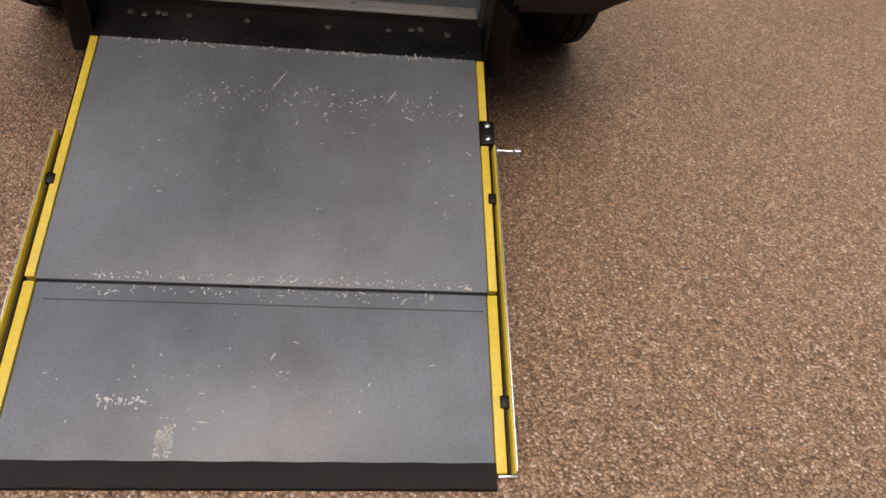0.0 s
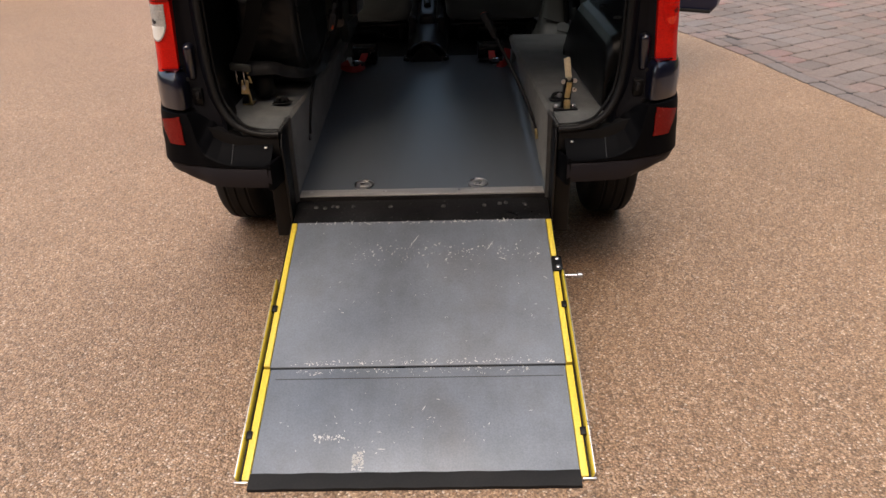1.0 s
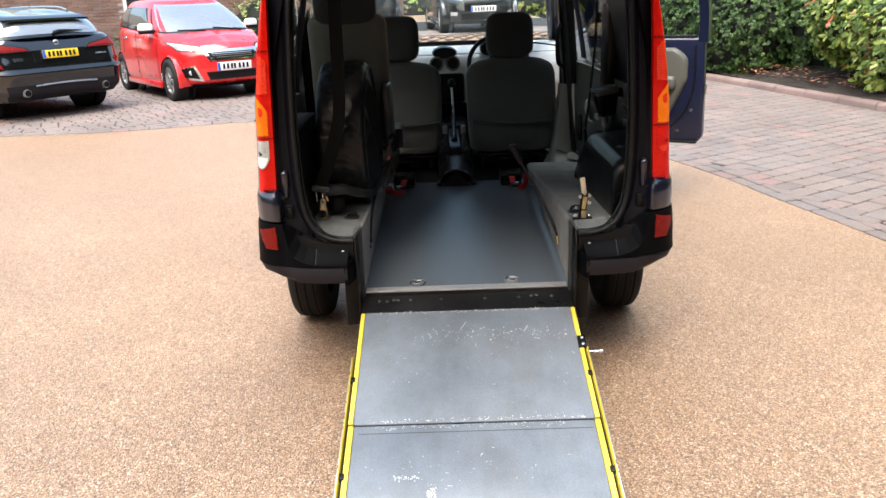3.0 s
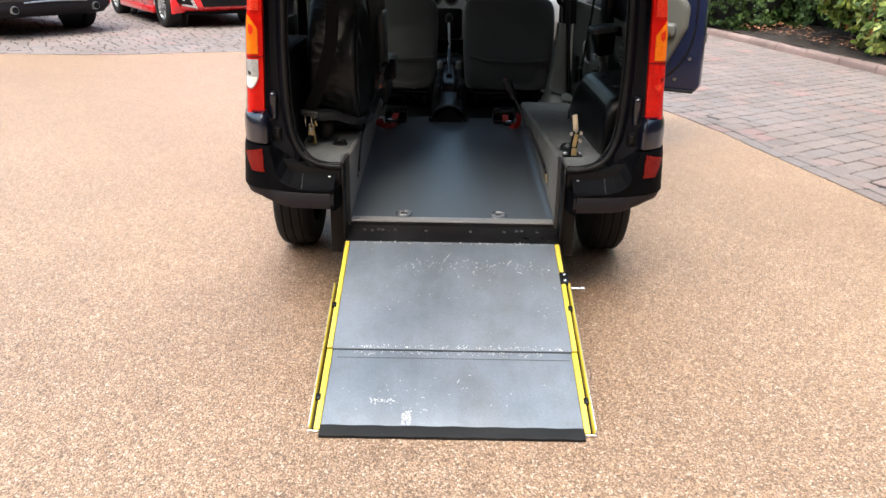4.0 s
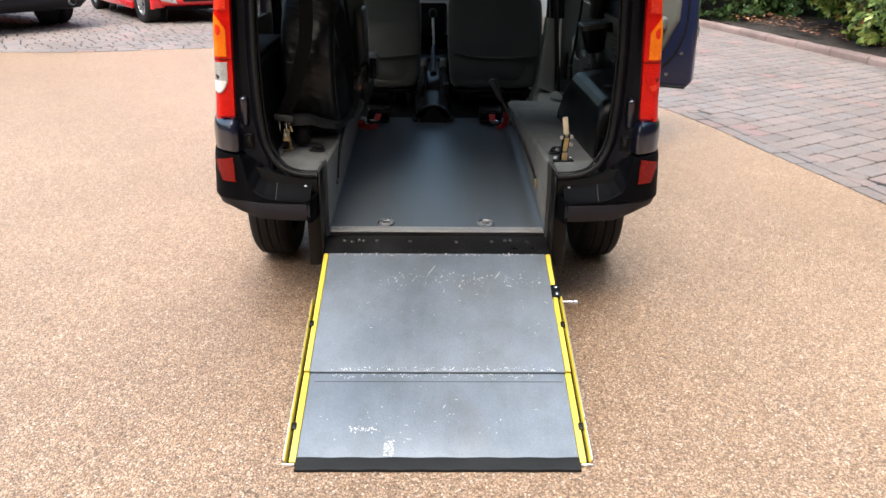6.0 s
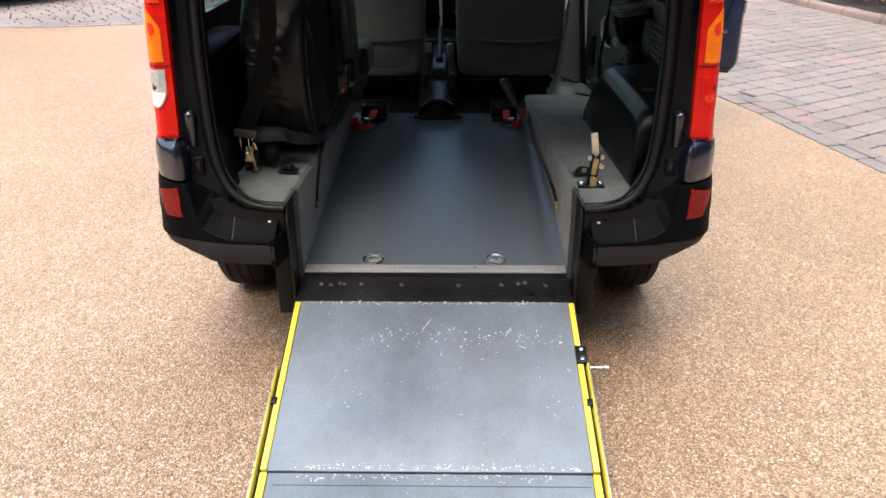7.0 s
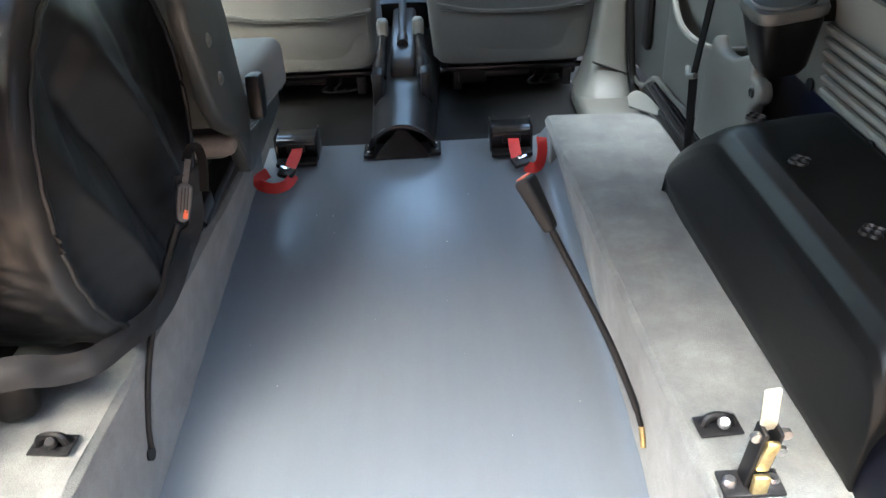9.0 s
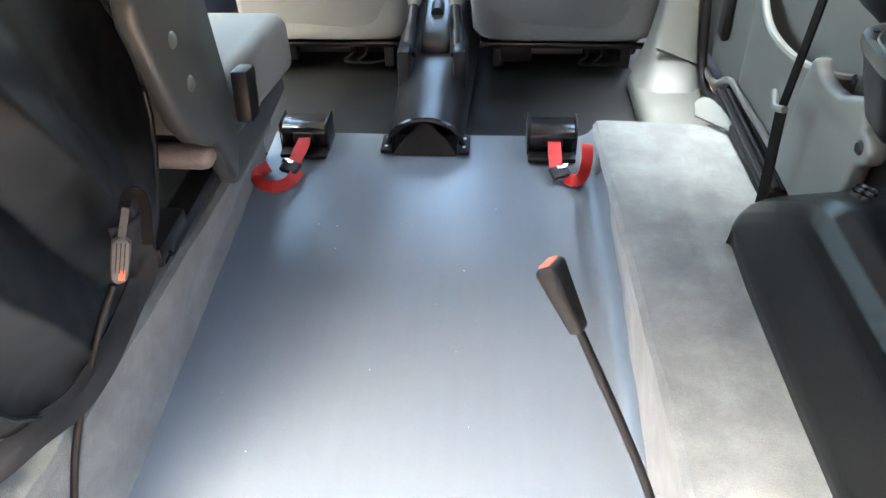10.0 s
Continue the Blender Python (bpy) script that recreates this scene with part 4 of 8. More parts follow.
def lamp(s):
    """Tall tail lamp: red body, ribbed amber and clear or red lenses on its outer side."""
    def at(uu, z, proud, o=0.0):
        xo = body_x(z) - 0.009
        wid = xo - (0.69 - 0.045 * (z - 0.75))
        x = xo - wid + wid * uu - 0.012 * max(0, uu - 0.75) / 0.25
        y = -0.07 - proud + 0.012 * abs(uu - 0.4) + 0.14 * max(0.0, uu - 0.5) ** 1.6 + 0.10 * max(0, z - 1.2) ** 1.3
        return Vector((s * x, y + o, z))
    def band(z0, z1, x0=0.0, x1=1.0, proud=0.0, dome=0.0, bowl=0.0, ribs=0.0):
        bm = bmesh.new()
        def f(u, v, o):
            lo = z0 + bowl * abs(2 * u - 1) ** 2.4
            hi = z1 - dome * (1 - u) ** 1.8
            z = lo + v * (hi - lo)
            return at(x0 + u * (x1 - x0), z, proud + ribs * (abs(math.sin(z * 330)) + 0.6 * abs(math.sin(u * 16))), o)
        sheet(bm, f, 24, 60 if ribs else 12, 0.012 if ribs else 0.03)
        return bm
    body = part("tail_lamp", band(0.742, 1.46), M["lamp_red"], van, "tall tail lamp with red lens")
    if s < 0:
        low = part("reversing_lens", band(0.832, 0.934, 0.20, 0.97, 0.002, 0.0, 0.040, 0.0012), M["lamp_clear"], body, "ribbed clear reversing lens")
        part("lamp_bowl", band(0.836, 0.874, 0.26, 0.90, 0.0045, 0.0, 0.030), M["white"], low, "bright reflector bowl")
    else:
        low = part("fog_lens", band(0.832, 0.934, 0.16, 0.95, 0.002, 0.0, 0.040, 0.0012), M["lamp_red"], body, "ribbed red fog lens")
        # the fog lens's hot spot, painted on as a brighter red patch
        part("lamp_bowl", band(0.850, 0.872, 0.30, 0.62, 0.0045, 0.006, 0.010), M["lamp_bright"], low)
    part("lamp_bulb", band(0.880, 0.894, 0.52, 0.68, 0.0045, 0.005, 0.005), M["bumper_low"] if s < 0 else M["reflector"], low)
    amber = part("indicator_lens", band(0.952, 1.092, 0.20, 0.97, 0.002, 0.055, 0.0, 0.0012), M["lamp_amber"], body, "ribbed amber indicator lens")
    part("lamp_bulb", band(1.02, 1.055, 0.40, 0.62, 0.0045, 0.010, 0.010), M["lamp_bright"], amber)
    part("brake_lens", band(1.100, 1.240, 0.16, 0.95, 0.002, 0.03, 0.0, 0.0012), M["lamp_bright"], body)
    for z in (0.943, 1.247):
        part("lens_joint", band(z - 0.002, z + 0.002, 0.0, 1.0, 0.002), M["reflector"], body)


lamp(-1)
lamp(1)


# the bumper's outer line from the ramp round to the flank, and the line of the corner column above it
OUTLINE = [(0.440, -0.165), (0.5, -0.162), (0.56, -0.156), (0.62, -0.146), (0.665, -0.130), (0.712, -0.118), (0.755, -0.092), (0.784, -0.050), (0.799, 0.01), (0.808, 0.10), (0.812, 0.25)]
COLUMN = [(0.672, -0.045), (0.671, -0.082), (0.677, -0.104), (0.692, -0.112), (0.718, -0.100), (0.750, -0.074), (0.773, -0.034), (0.788, 0.03), (0.80, 0.13), (0.806, 0.25)]


def between(pts, q):
    """A value read off a line of (place, value) pairs."""
    if q <= pts[0][0]:
        return pts[0][1]
    for (a, p), (b, r) in zip(pts, pts[1:]):
        if q <= b:
            return p + (r - p) * (q - a) / (b - a)
    return pts[-1][1]


def bumper(s):
    """Half of the rear bumper: a ledge that sweeps up into the corner column under the lamp."""
    N = 150
    def line(pts):
        p = smoothed([(a, b, 0) for a, b in pts], N + 1)
        n = []
        for i in range(N + 1):
            d = (p[min(N, i + 2)] - p[max(0, i - 2)]).normalized()
            n.append(Vector((-d.y, d.x, 0)))
        return p, n
    out, out_n = line(OUTLINE)
    col, col_n = line(COLUMN)
    def crest(x):
        return between([(0.44, 0.480), (0.56, 0.484), (0.60, 0.495), (0.635, 0.512), (0.655, 0.545), (0.667, 0.60), (0.678, 0.630), (0.9, 0.634)], x)
    def share(x, a, b):
        t = min(1.0, max(0.0, (x - a) / (b - a)))
        return t * t * (3 - 2 * t)
    def skin(path, nrm, rows, i0=0, i1=N, thick=0.006):
        bm = bmesh.new()
        nv = len(rows(0.5)) - 1
        def f(u, v, o):
            k = i0 + round(u * (i1 - i0))
            p, n = path[k], nrm[k]
            inset, z = rows(p.x)[round(v * nv)]
            q = p + n * (inset + o)
            return Vector((s * q.x, q.y, z))
        return sheet(bm, f, i1 - i0, nv, thick)
    def upper(x):
        h, c = crest(x), share(x, 0.645, 0.68)
        base = 0.4765
        rows = [(0.005, 0.4725), (0.0005, base)]
        rows += [(0.001 + 0.010 * k * c, base + (h - base) * k) for k in (0.2, 0.45, 0.7, 0.88)]
        rows += [(0.003 + 0.010 * c, h), (0.010 + 0.010 * c, h + 0.003), (0.022 + 0.004 * c, h + 0.010 * (1 - c)), (0.048 - 0.014 * c, h + 0.028 * (1 - c)), (0.084 - 0.044 * c, h + 0.058 * (1 - c))]
        return rows
    def lower(x):
        c = share(x, 0.6, 0.77)
        return [(0.07, 0.408 + 0.03 * c), (0.022 + 0.022 * c, 0.405 + 0.032 * c), (0.007 + 0.018 * c, 0.411 + 0.03 * c), (0.002 + 0.012 * c, 0.43 + 0.016 * c), (0.003 + 0.003 * c, 0.467), (0.006, 0.4715)]
    def cap(x):
        return [(0.012, 0.637), (0.001, 0.642), (0.0, 0.66), (0.0, 0.70), (0.003, 0.728), (0.010, 0.743), (0.025, 0.751), (0.06, 0.754)]
    b = part("rear_bumper", skin(out, out_n, upper), M["bumper"], van, "black plastic rear bumper half, cut away for the ramp", True, 50)
    part("valance", skin(out, out_n, lower), M["bumper_low"], b, "dull purple-black lower bumper valance", True, 50)
    part("painted_corner", skin(col, col_n, cap), M["blue"], b, "dark blue painted bumper corner", True, 60)
    r = bmesh.new()
    def rf(u, v, o):
        x = 0.694 + 0.006 * v + u * (0.052 + 0.024 * v)
        k = min(range(N + 1), key=lambda i: abs(out[i].x - x))
        z = 0.538 + v * (0.085 - 0.018 * u)
        q = out[k] + out_n[k] * (0.010 * (z - 0.4765) / 0.157 - 0.0025 + o)
        return Vector((s * q.x, q.y, z))
    sheet(r, rf, 14, 6, 0.012)
    part("reflector", r, M["reflector"], b, "dull red reflector")
    e = prism(bmesh.new(), [(s * 0.418, -0.084), (s * 0.428, -0.084), (s * 0.452, -0.163), (s * 0.436, -0.160)], "z", 0.402, 0.487, 0.004)
    part("bumper_end", e, M["bumper"], b)
    jn = bmesh.new()
    tube(jn, [Vector((s * 0.558, -0.074, crest(0.556) + 0.0585)), Vector((s * 0.557, -0.110, crest(0.556) + 0.0285)), Vector((s * 0.556, -0.134, crest(0.556) + 0.0105)), Vector((s * 0.556, -0.147, crest(0.556) + 0.0025)), Vector((s * 0.556, -0.1545, 0.4765))], 0.0018, 6)
    part("join", jn, M["black"], b)
    sc = bmesh.new()
    bolt(sc, (s * 0.458, -0.105, 0.518), 0.0055, 0.004)
    part("screw", sc, M["steel"], b)


bumper(-1)
bumper(1)


def wheel(x, y, r, w, rim_mat, parent, s, name="wheel"):
    t = Matrix.Translation((x, y, r)) @ rot(0, 90, 0)
    h = w / 2
    b = bmesh.new()
    lathe(b, [(r * 0.64, -h * 0.8), (r * 0.78, -h), (r * 0.93, -h * 0.92), (r * 0.985, -h * 0.75), (r, -h * 0.5), (r * 0.985, -h * 0.46), (r * 0.985, -h * 0.40), (r, -h * 0.36), (r, -0.006), (r * 0.985, -0.004), (r * 0.985, 0.004), (r, 0.006), (r, h * 0.36), (r * 0.985, h * 0.40), (r * 0.985, h * 0.46), (r, h * 0.5), (r * 0.985, h * 0.75), (r * 0.93, h * 0.92), (r * 0.78, h), (r * 0.64, h * 0.8), (r * 0.64, -h * 0.8)], t, 48)
    hub = bmesh.new()
    lathe(hub, [(0, -h * 0.4), (r * 0.63, -h * 0.4), (r * 0.63, h * 0.4), (0, h * 0.4)], t, 32)
    wh = part(name, hub, M["black"], parent)
    part("tyre", b, M["tyre"], wh, "black rubber tyre")
    b = bmesh.new()
    o = h * 0.75
    lathe(b, [(r * 0.56, o * 0.6), (r * 0.6, o), (r * 0.65, o), (r * 0.65, o * 0.6)] if s > 0 else [(r * 0.56, -o * 0.6), (r * 0.6, -o), (r * 0.65, -o), (r * 0.65, -o * 0.6)], t, 40)
    for k in range(5):
        a = radians(72 * k + 15)
        for da in (-0.16, 0.16):
            p0 = Vector((math.cos(a) * r * 0.1, math.sin(a) * r * 0.1, s * o * 0.75))
            p1 = Vector((math.cos(a + da) * r * 0.62, math.sin(a + da) * r * 0.62, s * o * 0.92))
            tube(b, [t @ p0, t @ ((p0 + p1) / 2), t @ p1], 0, 8, flat=(0.022 * r / 0.3, 0.016), up=(1, 0, 0))
    disc(b, t @ Vector((0, 0, s * o * 0.7 if s > 0 else -o * 0.85)), r * 0.15, 0.02, "x", 20)
    part("rim", b, rim_mat, wh, "spoked alloy rim" if rim_mat is M["alloy"] else "")
    return wh


for s in (-1, 1):
    for y in (0.565, 3.12):
        wheel(s * 0.692, y, 0.295, 0.17, M["alloy"], van, s)


def side_wall(s):
    """Skin of the van's flank, with window openings."""
    wins = [(0.96, 1.74, 0.96, 1.55), (1.95, 2.66, 0.96, 1.55), (0.26, 0.80, 1.0, 1.5)]
    if s > 0:
        wins = [(0.96, 1.74, 1.04, 1.55), (1.86, 2.72, 0.42, 1.55)]      # the open front door
    ys = sorted({0.16, *[w[k] for w in wins for k in (0, 1)], 2.9})
    ys = [y for y in ys if y >= 0.16]
    zs = [0.36, 0.42, 0.55, 0.7, 0.85, 0.96, 1.0, 1.04, 1.12, 1.25, 1.4, 1.5, 1.55, 1.62, 1.7, 1.75]
    yy = []
    for a, b in zip(ys, ys[1:]):
        n = max(1, round((b - a) / 0.12))
        yy += [a + (b - a) * k / n for k in range(n)]
    yy.append(ys[-1])
    bm = bmesh.new()
    def solid(y, z):
        for y0, y1, z0, z1 in wins:
            if y0 < y < y1 and z0 < z < z1:
                return False
        if y < 0.3 and z < 0.62:
            return False
        for cy in (0.52, 3.12):
            if (y - cy) ** 2 + (z - 0.30) ** 2 < 0.34 ** 2:
                return False
        return True
    grid = {}
    def vert(i, j):
        if (i, j) not in grid:
            grid[i, j] = bm.verts.new((s * body_x(zs[j]), yy[i], zs[j]))
        return grid[i, j]
    for i in range(len(yy) - 1):
        for j in range(len(zs) - 1):
            if solid((yy[i] + yy[i + 1]) / 2, (zs[j] + zs[j + 1]) / 2):
                bm.faces.new((vert(i, j), vert(i + 1, j), vert(i + 1, j + 1), vert(i, j + 1)))
    bmesh.ops.recalc_face_normals(bm, faces=bm.faces)
    if sum(f.normal.x for f in bm.faces) * s < 0:
        bmesh.ops.reverse_faces(bm, faces=bm.faces)
    bmesh.ops.solidify(bm, geom=bm.faces[:], thickness=0.03)
    part("side_panel", bm, M["blue"], van, "dark blue side panel")
    for y0, y1, z0, z1 in (wins if s < 0 else wins[:1]):
        b = bmesh.new()
        sheet(b, lambda u, v, o: Vector((s * (body_x(z0 + v * (z1 - z0)) - 0.012 - o), y0 + u * (y1 - y0), z0 + v * (z1 - z0))), 2, 6, 0.004)
        # the right pane's tint stands for the dark view beyond; light still passes
        g = part("side_window", b, M["privacy"] if y0 < 0.5 else M["tinted"] if s < 0 else M["privacy"], van, "dark tinted quarter window" if y0 < 0.5 else "tinted side window" if s < 0 else "dark tinted side window")
        g.visible_shadow = y0 < 0.5


side_wall(-1)
side_wall(1)


def roof():
    bm = bmesh.new()
    def f(u, v, o):
        x = (u - 0.5) * 2
        y = 0.05 + v * 2.6
        z = 1.82 - 0.07 * abs(x) ** 3.5 - 0.05 * max(0, 0.12 - v) / 0.12 * 0.4
        return Vector((x * 0.66, y, z - o))
    sheet(bm, f, 24, 20, 0.03)
    part("roof", bm, M["blue"], van, "dark blue roof")
    bm = bmesh.new()
    sheet(bm, lambda u, v, o: Vector(((u - 0.5) * 1.2, 0.12 + v * 2.45, 1.755 - 0.05 * abs((u - 0.5) * 2) ** 3 - o)), 16, 12, 0.012)
    part("headlining", bm, M["lining"], van, "pale grey roof lining")
    bm = bmesh.new()
    sheet(bm, lambda u, v, o: Vector(((u - 0.5) * 1.16, 0.07 + 0.02 * math.sin(v * 3.14), 1.66 + v * 0.1 + o * 0.3)), 12, 4, 0.02)
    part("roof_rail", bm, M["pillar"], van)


roof()


def front_end():
    # bonnet, bulkhead, windscreen
    bm = bmesh.new()
    def f(u, v, o):
        x = (u - 0.5) * 2
        prof = [(2.72, 1.1), (2.9, 1.08), (3.2, 1.04), (3.5, 0.96), (3.72, 0.82), (3.82, 0.6), (3.85, 0.4), (3.82, 0.28)]
        k = v * 7
        i = min(int(k), 6)
        t = k - i
        y = prof[i][0] + (prof[i + 1][0] - prof[i][0]) * t
        z = prof[i][1] + (prof[i + 1][1] - prof[i][1]) * t
        return Vector((x * 0.79, y - 0.14 * abs(x) ** 3, z - 0.06 * abs(x) ** 3 - o))
    sheet(bm, f, 24, 28, 0.02)
    part("bonnet", bm, M["blue"], van, "dark blue bonnet")
    for s in (-1, 1):
        part("front_wing", prism(bmesh.new(), [(2.72, 0.42), (2.78, 0.42), (2.8, 0.6), (3.0, 0.66), (3.25, 0.66), (3.45, 0.6), (3.5, 0.35), (3.7, 0.35), (3.68, 0.8), (3.3, 0.95), (2.72, 1.05)], "x", s * 0.74, s * 0.8, 0.015), M["blue"], van)
    bm = bmesh.new()
    sheet(bm, lambda u, v, o: Vector(((u - 0.5) * (1.42 - 0.22 * v), 2.98 - 0.62 * v - 0.1 * ((u - 0.5) * 2) ** 2 + o, 1.07 + 0.63 * v)), 12, 8, 0.005)
    g = part("windscreen", bm, M["glass"], van, "clear windscreen")
    g.visible_shadow = False
    for s in (-1, 1):
        t = bmesh.new()
        tube(t, smoothed([(s * 0.73, 2.9, 1.06), (s * 0.66, 2.6, 1.4), (s * 0.6, 2.3, 1.71)], 12), 0.035, 10)
        part("screen_pillar", t, M["blue"], van)
    part("under_floor", newbox((0, 2.1, 0.36), (1.5, 1.5, 0.04), 0.01), M["mat_floor"], van, "black front footwell floor")
    part("bulkhead", newbox((0, 2.84, 0.7), (1.46, 0.04, 0.7), 0.01), M["trim_dark"], van)


front_end()


def tailgate():
    """Lifted tailgate, out of view, standing over the ramp to shade the opening."""
    bm = bmesh.new()
    def f(u, v, o):
        x = (u - 0.5) * 2
        return Vector((x * (0.62 + 0.06 * v), 0.06 - 0.95 * v, 1.83 + 0.3 * v - 0.06 * v * v - 0.03 * x * x + o))
    sheet(bm, f, 16, 16, 0.05)
    gate = part("tailgate", bm, M["blue"], van, "dark blue tailgate, lifted open")
    # unseen dark panel, added to keep ground reflections off the bumper
    lining = bmesh.new()
    def g(u, v, o):
        x, w = (u - 0.5) * 1.9, 0.04 + 0.92 * v
        return Vector((x * (0.62 + 0.06 * w), 0.06 - 0.95 * w, 1.824 + 0.3 * w - 0.06 * w * w - 0.03 * x * x - o))
    sheet(lining, g, 16, 16, 0.014)
    part("tailgate_trim", lining, M["bumper_low"], gate, "dull black tailgate lining")


tailgate()


# ---- inside the van ----
def front_seat(cx):
    back = bmesh.new()
    def f(u, v, o):
        a = 2 * math.pi * u
        ex = 0.5
        cxx, sxx = math.cos(a), math.sin(a)
        px = math.copysign(abs(cxx) ** ex, cxx)
        py = math.copysign(abs(sxx) ** ex, sxx)
        w = (0.25 if cx > 0 else 0.235) + 0.02 * math.sin(v * 2.6) - 0.05 * max(0.0, v - 0.8) / 0.2 * (v - 0.8) / 0.2
        d = 0.07 - 0.02 * v
        cap = math.sqrt(max(0.0, 1 - max(0.0, (v - 0.9) / 0.1) ** 2)) if v > 0.9 else 1.0
        cap = min(cap, math.sqrt(max(0.0, 1 - max(0.0, (0.06 - v) / 0.06) ** 2)))
        z = 0.486 + v * (0.559 if cx > 0 else 0.549)
        y = 1.815 + 0.115 * v
        return Vector((cx + px * w * (0.35 + 0.65 * cap), y + py * d * (0.15 + 0.85 * cap) - 0.014 * math.sin(math.pi * v) * (1 if py < 0 else 0), z))
    sheet(back, f, 48, 30, 0.0, True)
    b = part("front_seat", back, M["seat"], van, "dark grey cloth front seat with a map pocket")
    seam = bmesh.new()
    tube(seam, smoothed([(cx - 0.235, 1.772, 0.690), (cx - 0.1, 1.748, 0.672), (cx + 0.1, 1.748, 0.670), (cx + 0.235, 1.772, 0.684)], 20), 0.0065, 8)
    part("pocket_seam", seam, M["seat"], b)
    pocket = bmesh.new()
    sheet(pocket, lambda u, v, o: Vector((cx + (u - 0.5) * 0.44, 1.757 - 0.012 * math.sin(math.pi * u) * math.sin(math.pi * v) - 0.004 * math.sin(u * 9 + v * 4) + o + 0.02 * abs(u - 0.5) * 2 * abs(u - 0.5) * 2, 0.520 + v * 0.148)), 24, 10, 0.008)
    part("map_pocket", pocket, M["seat"], b)
    head = pillow((cx, 1.95, 1.165), (0.285 if cx > 0 else 0.26, 0.12, 0.265), 0.5, rot(-8, 0, 0))
    part("headrest", head, M["seat_dark"], b, "charcoal headrest")
    for dx in (-0.05, 0.05):
        t = bmesh.new()
        tube(t, [Vector((cx + dx, 1.93, 1.02)), Vector((cx + dx, 1.945, 1.1))], 0.006, 8)
        part("headrest_post", t, M["steel"], b)
    cu = cushion(bmesh.new(), (cx, 2.1, 0.56), (0.49, 0.5, 0.16), 0.05)
    part("seat_cushion", cu, M["seat"], b)
    part("seat_base", newbox((cx, 2.05, 0.48), (0.42, 0.42, 0.05), 0.01), M["black"], b)
    for dx in (-0.18, 0.18):
        part("seat_rail", newbox((cx + dx, 2.05, 0.43), (0.03, 0.5, 0.06), 0.006), M["black"], b)
    part("front_bar", newbox((cx, 1.80, 0.472), (0.47, 0.016, 0.018), 0.005), M["gloss_black"], b, "glossy black seat adjuster bar")
    part("under_tray", newbox((cx + 0.02, 1.90, 0.448), (0.40, 0.10, 0.06), 0.012), M["tunnel"], b, "satin black box under the seat")
    part("tray_lip", newbox((cx + 0.02, 1.845, 0.474), (0.40, 0.012, 0.014), 0.004), M["bumper_low"], b)
    part("cable_box", newbox((cx - 0.13, 1.815, 0.447), (0.09, 0.05, 0.05), 0.008), M["trim_dark"], b)
    part("pale_tray", newbox((cx - 0.02, 1.842, 0.44), (0.16, 0.03, 0.02), 0.006), M["seat_plastic"], b, "grey plastic tray")
    for k in range(2):
        w = bmesh.new()
        x = cx + 0.06 + 0.04 * k
        tube(w, smoothed([(x, 1.83, 0.475), (x + 0.012, 1.80, 0.445), (x - 0.010, 1.79, 0.425), (x + 0.02, 1.80, 0.412), (x + 0.06, 1.83, 0.408)], 24), 0.0045, 8)
        part("wire", w, M["black"], b, "loose black wire")
    return b


front_seat(-0.34)
front_seat(0.335)


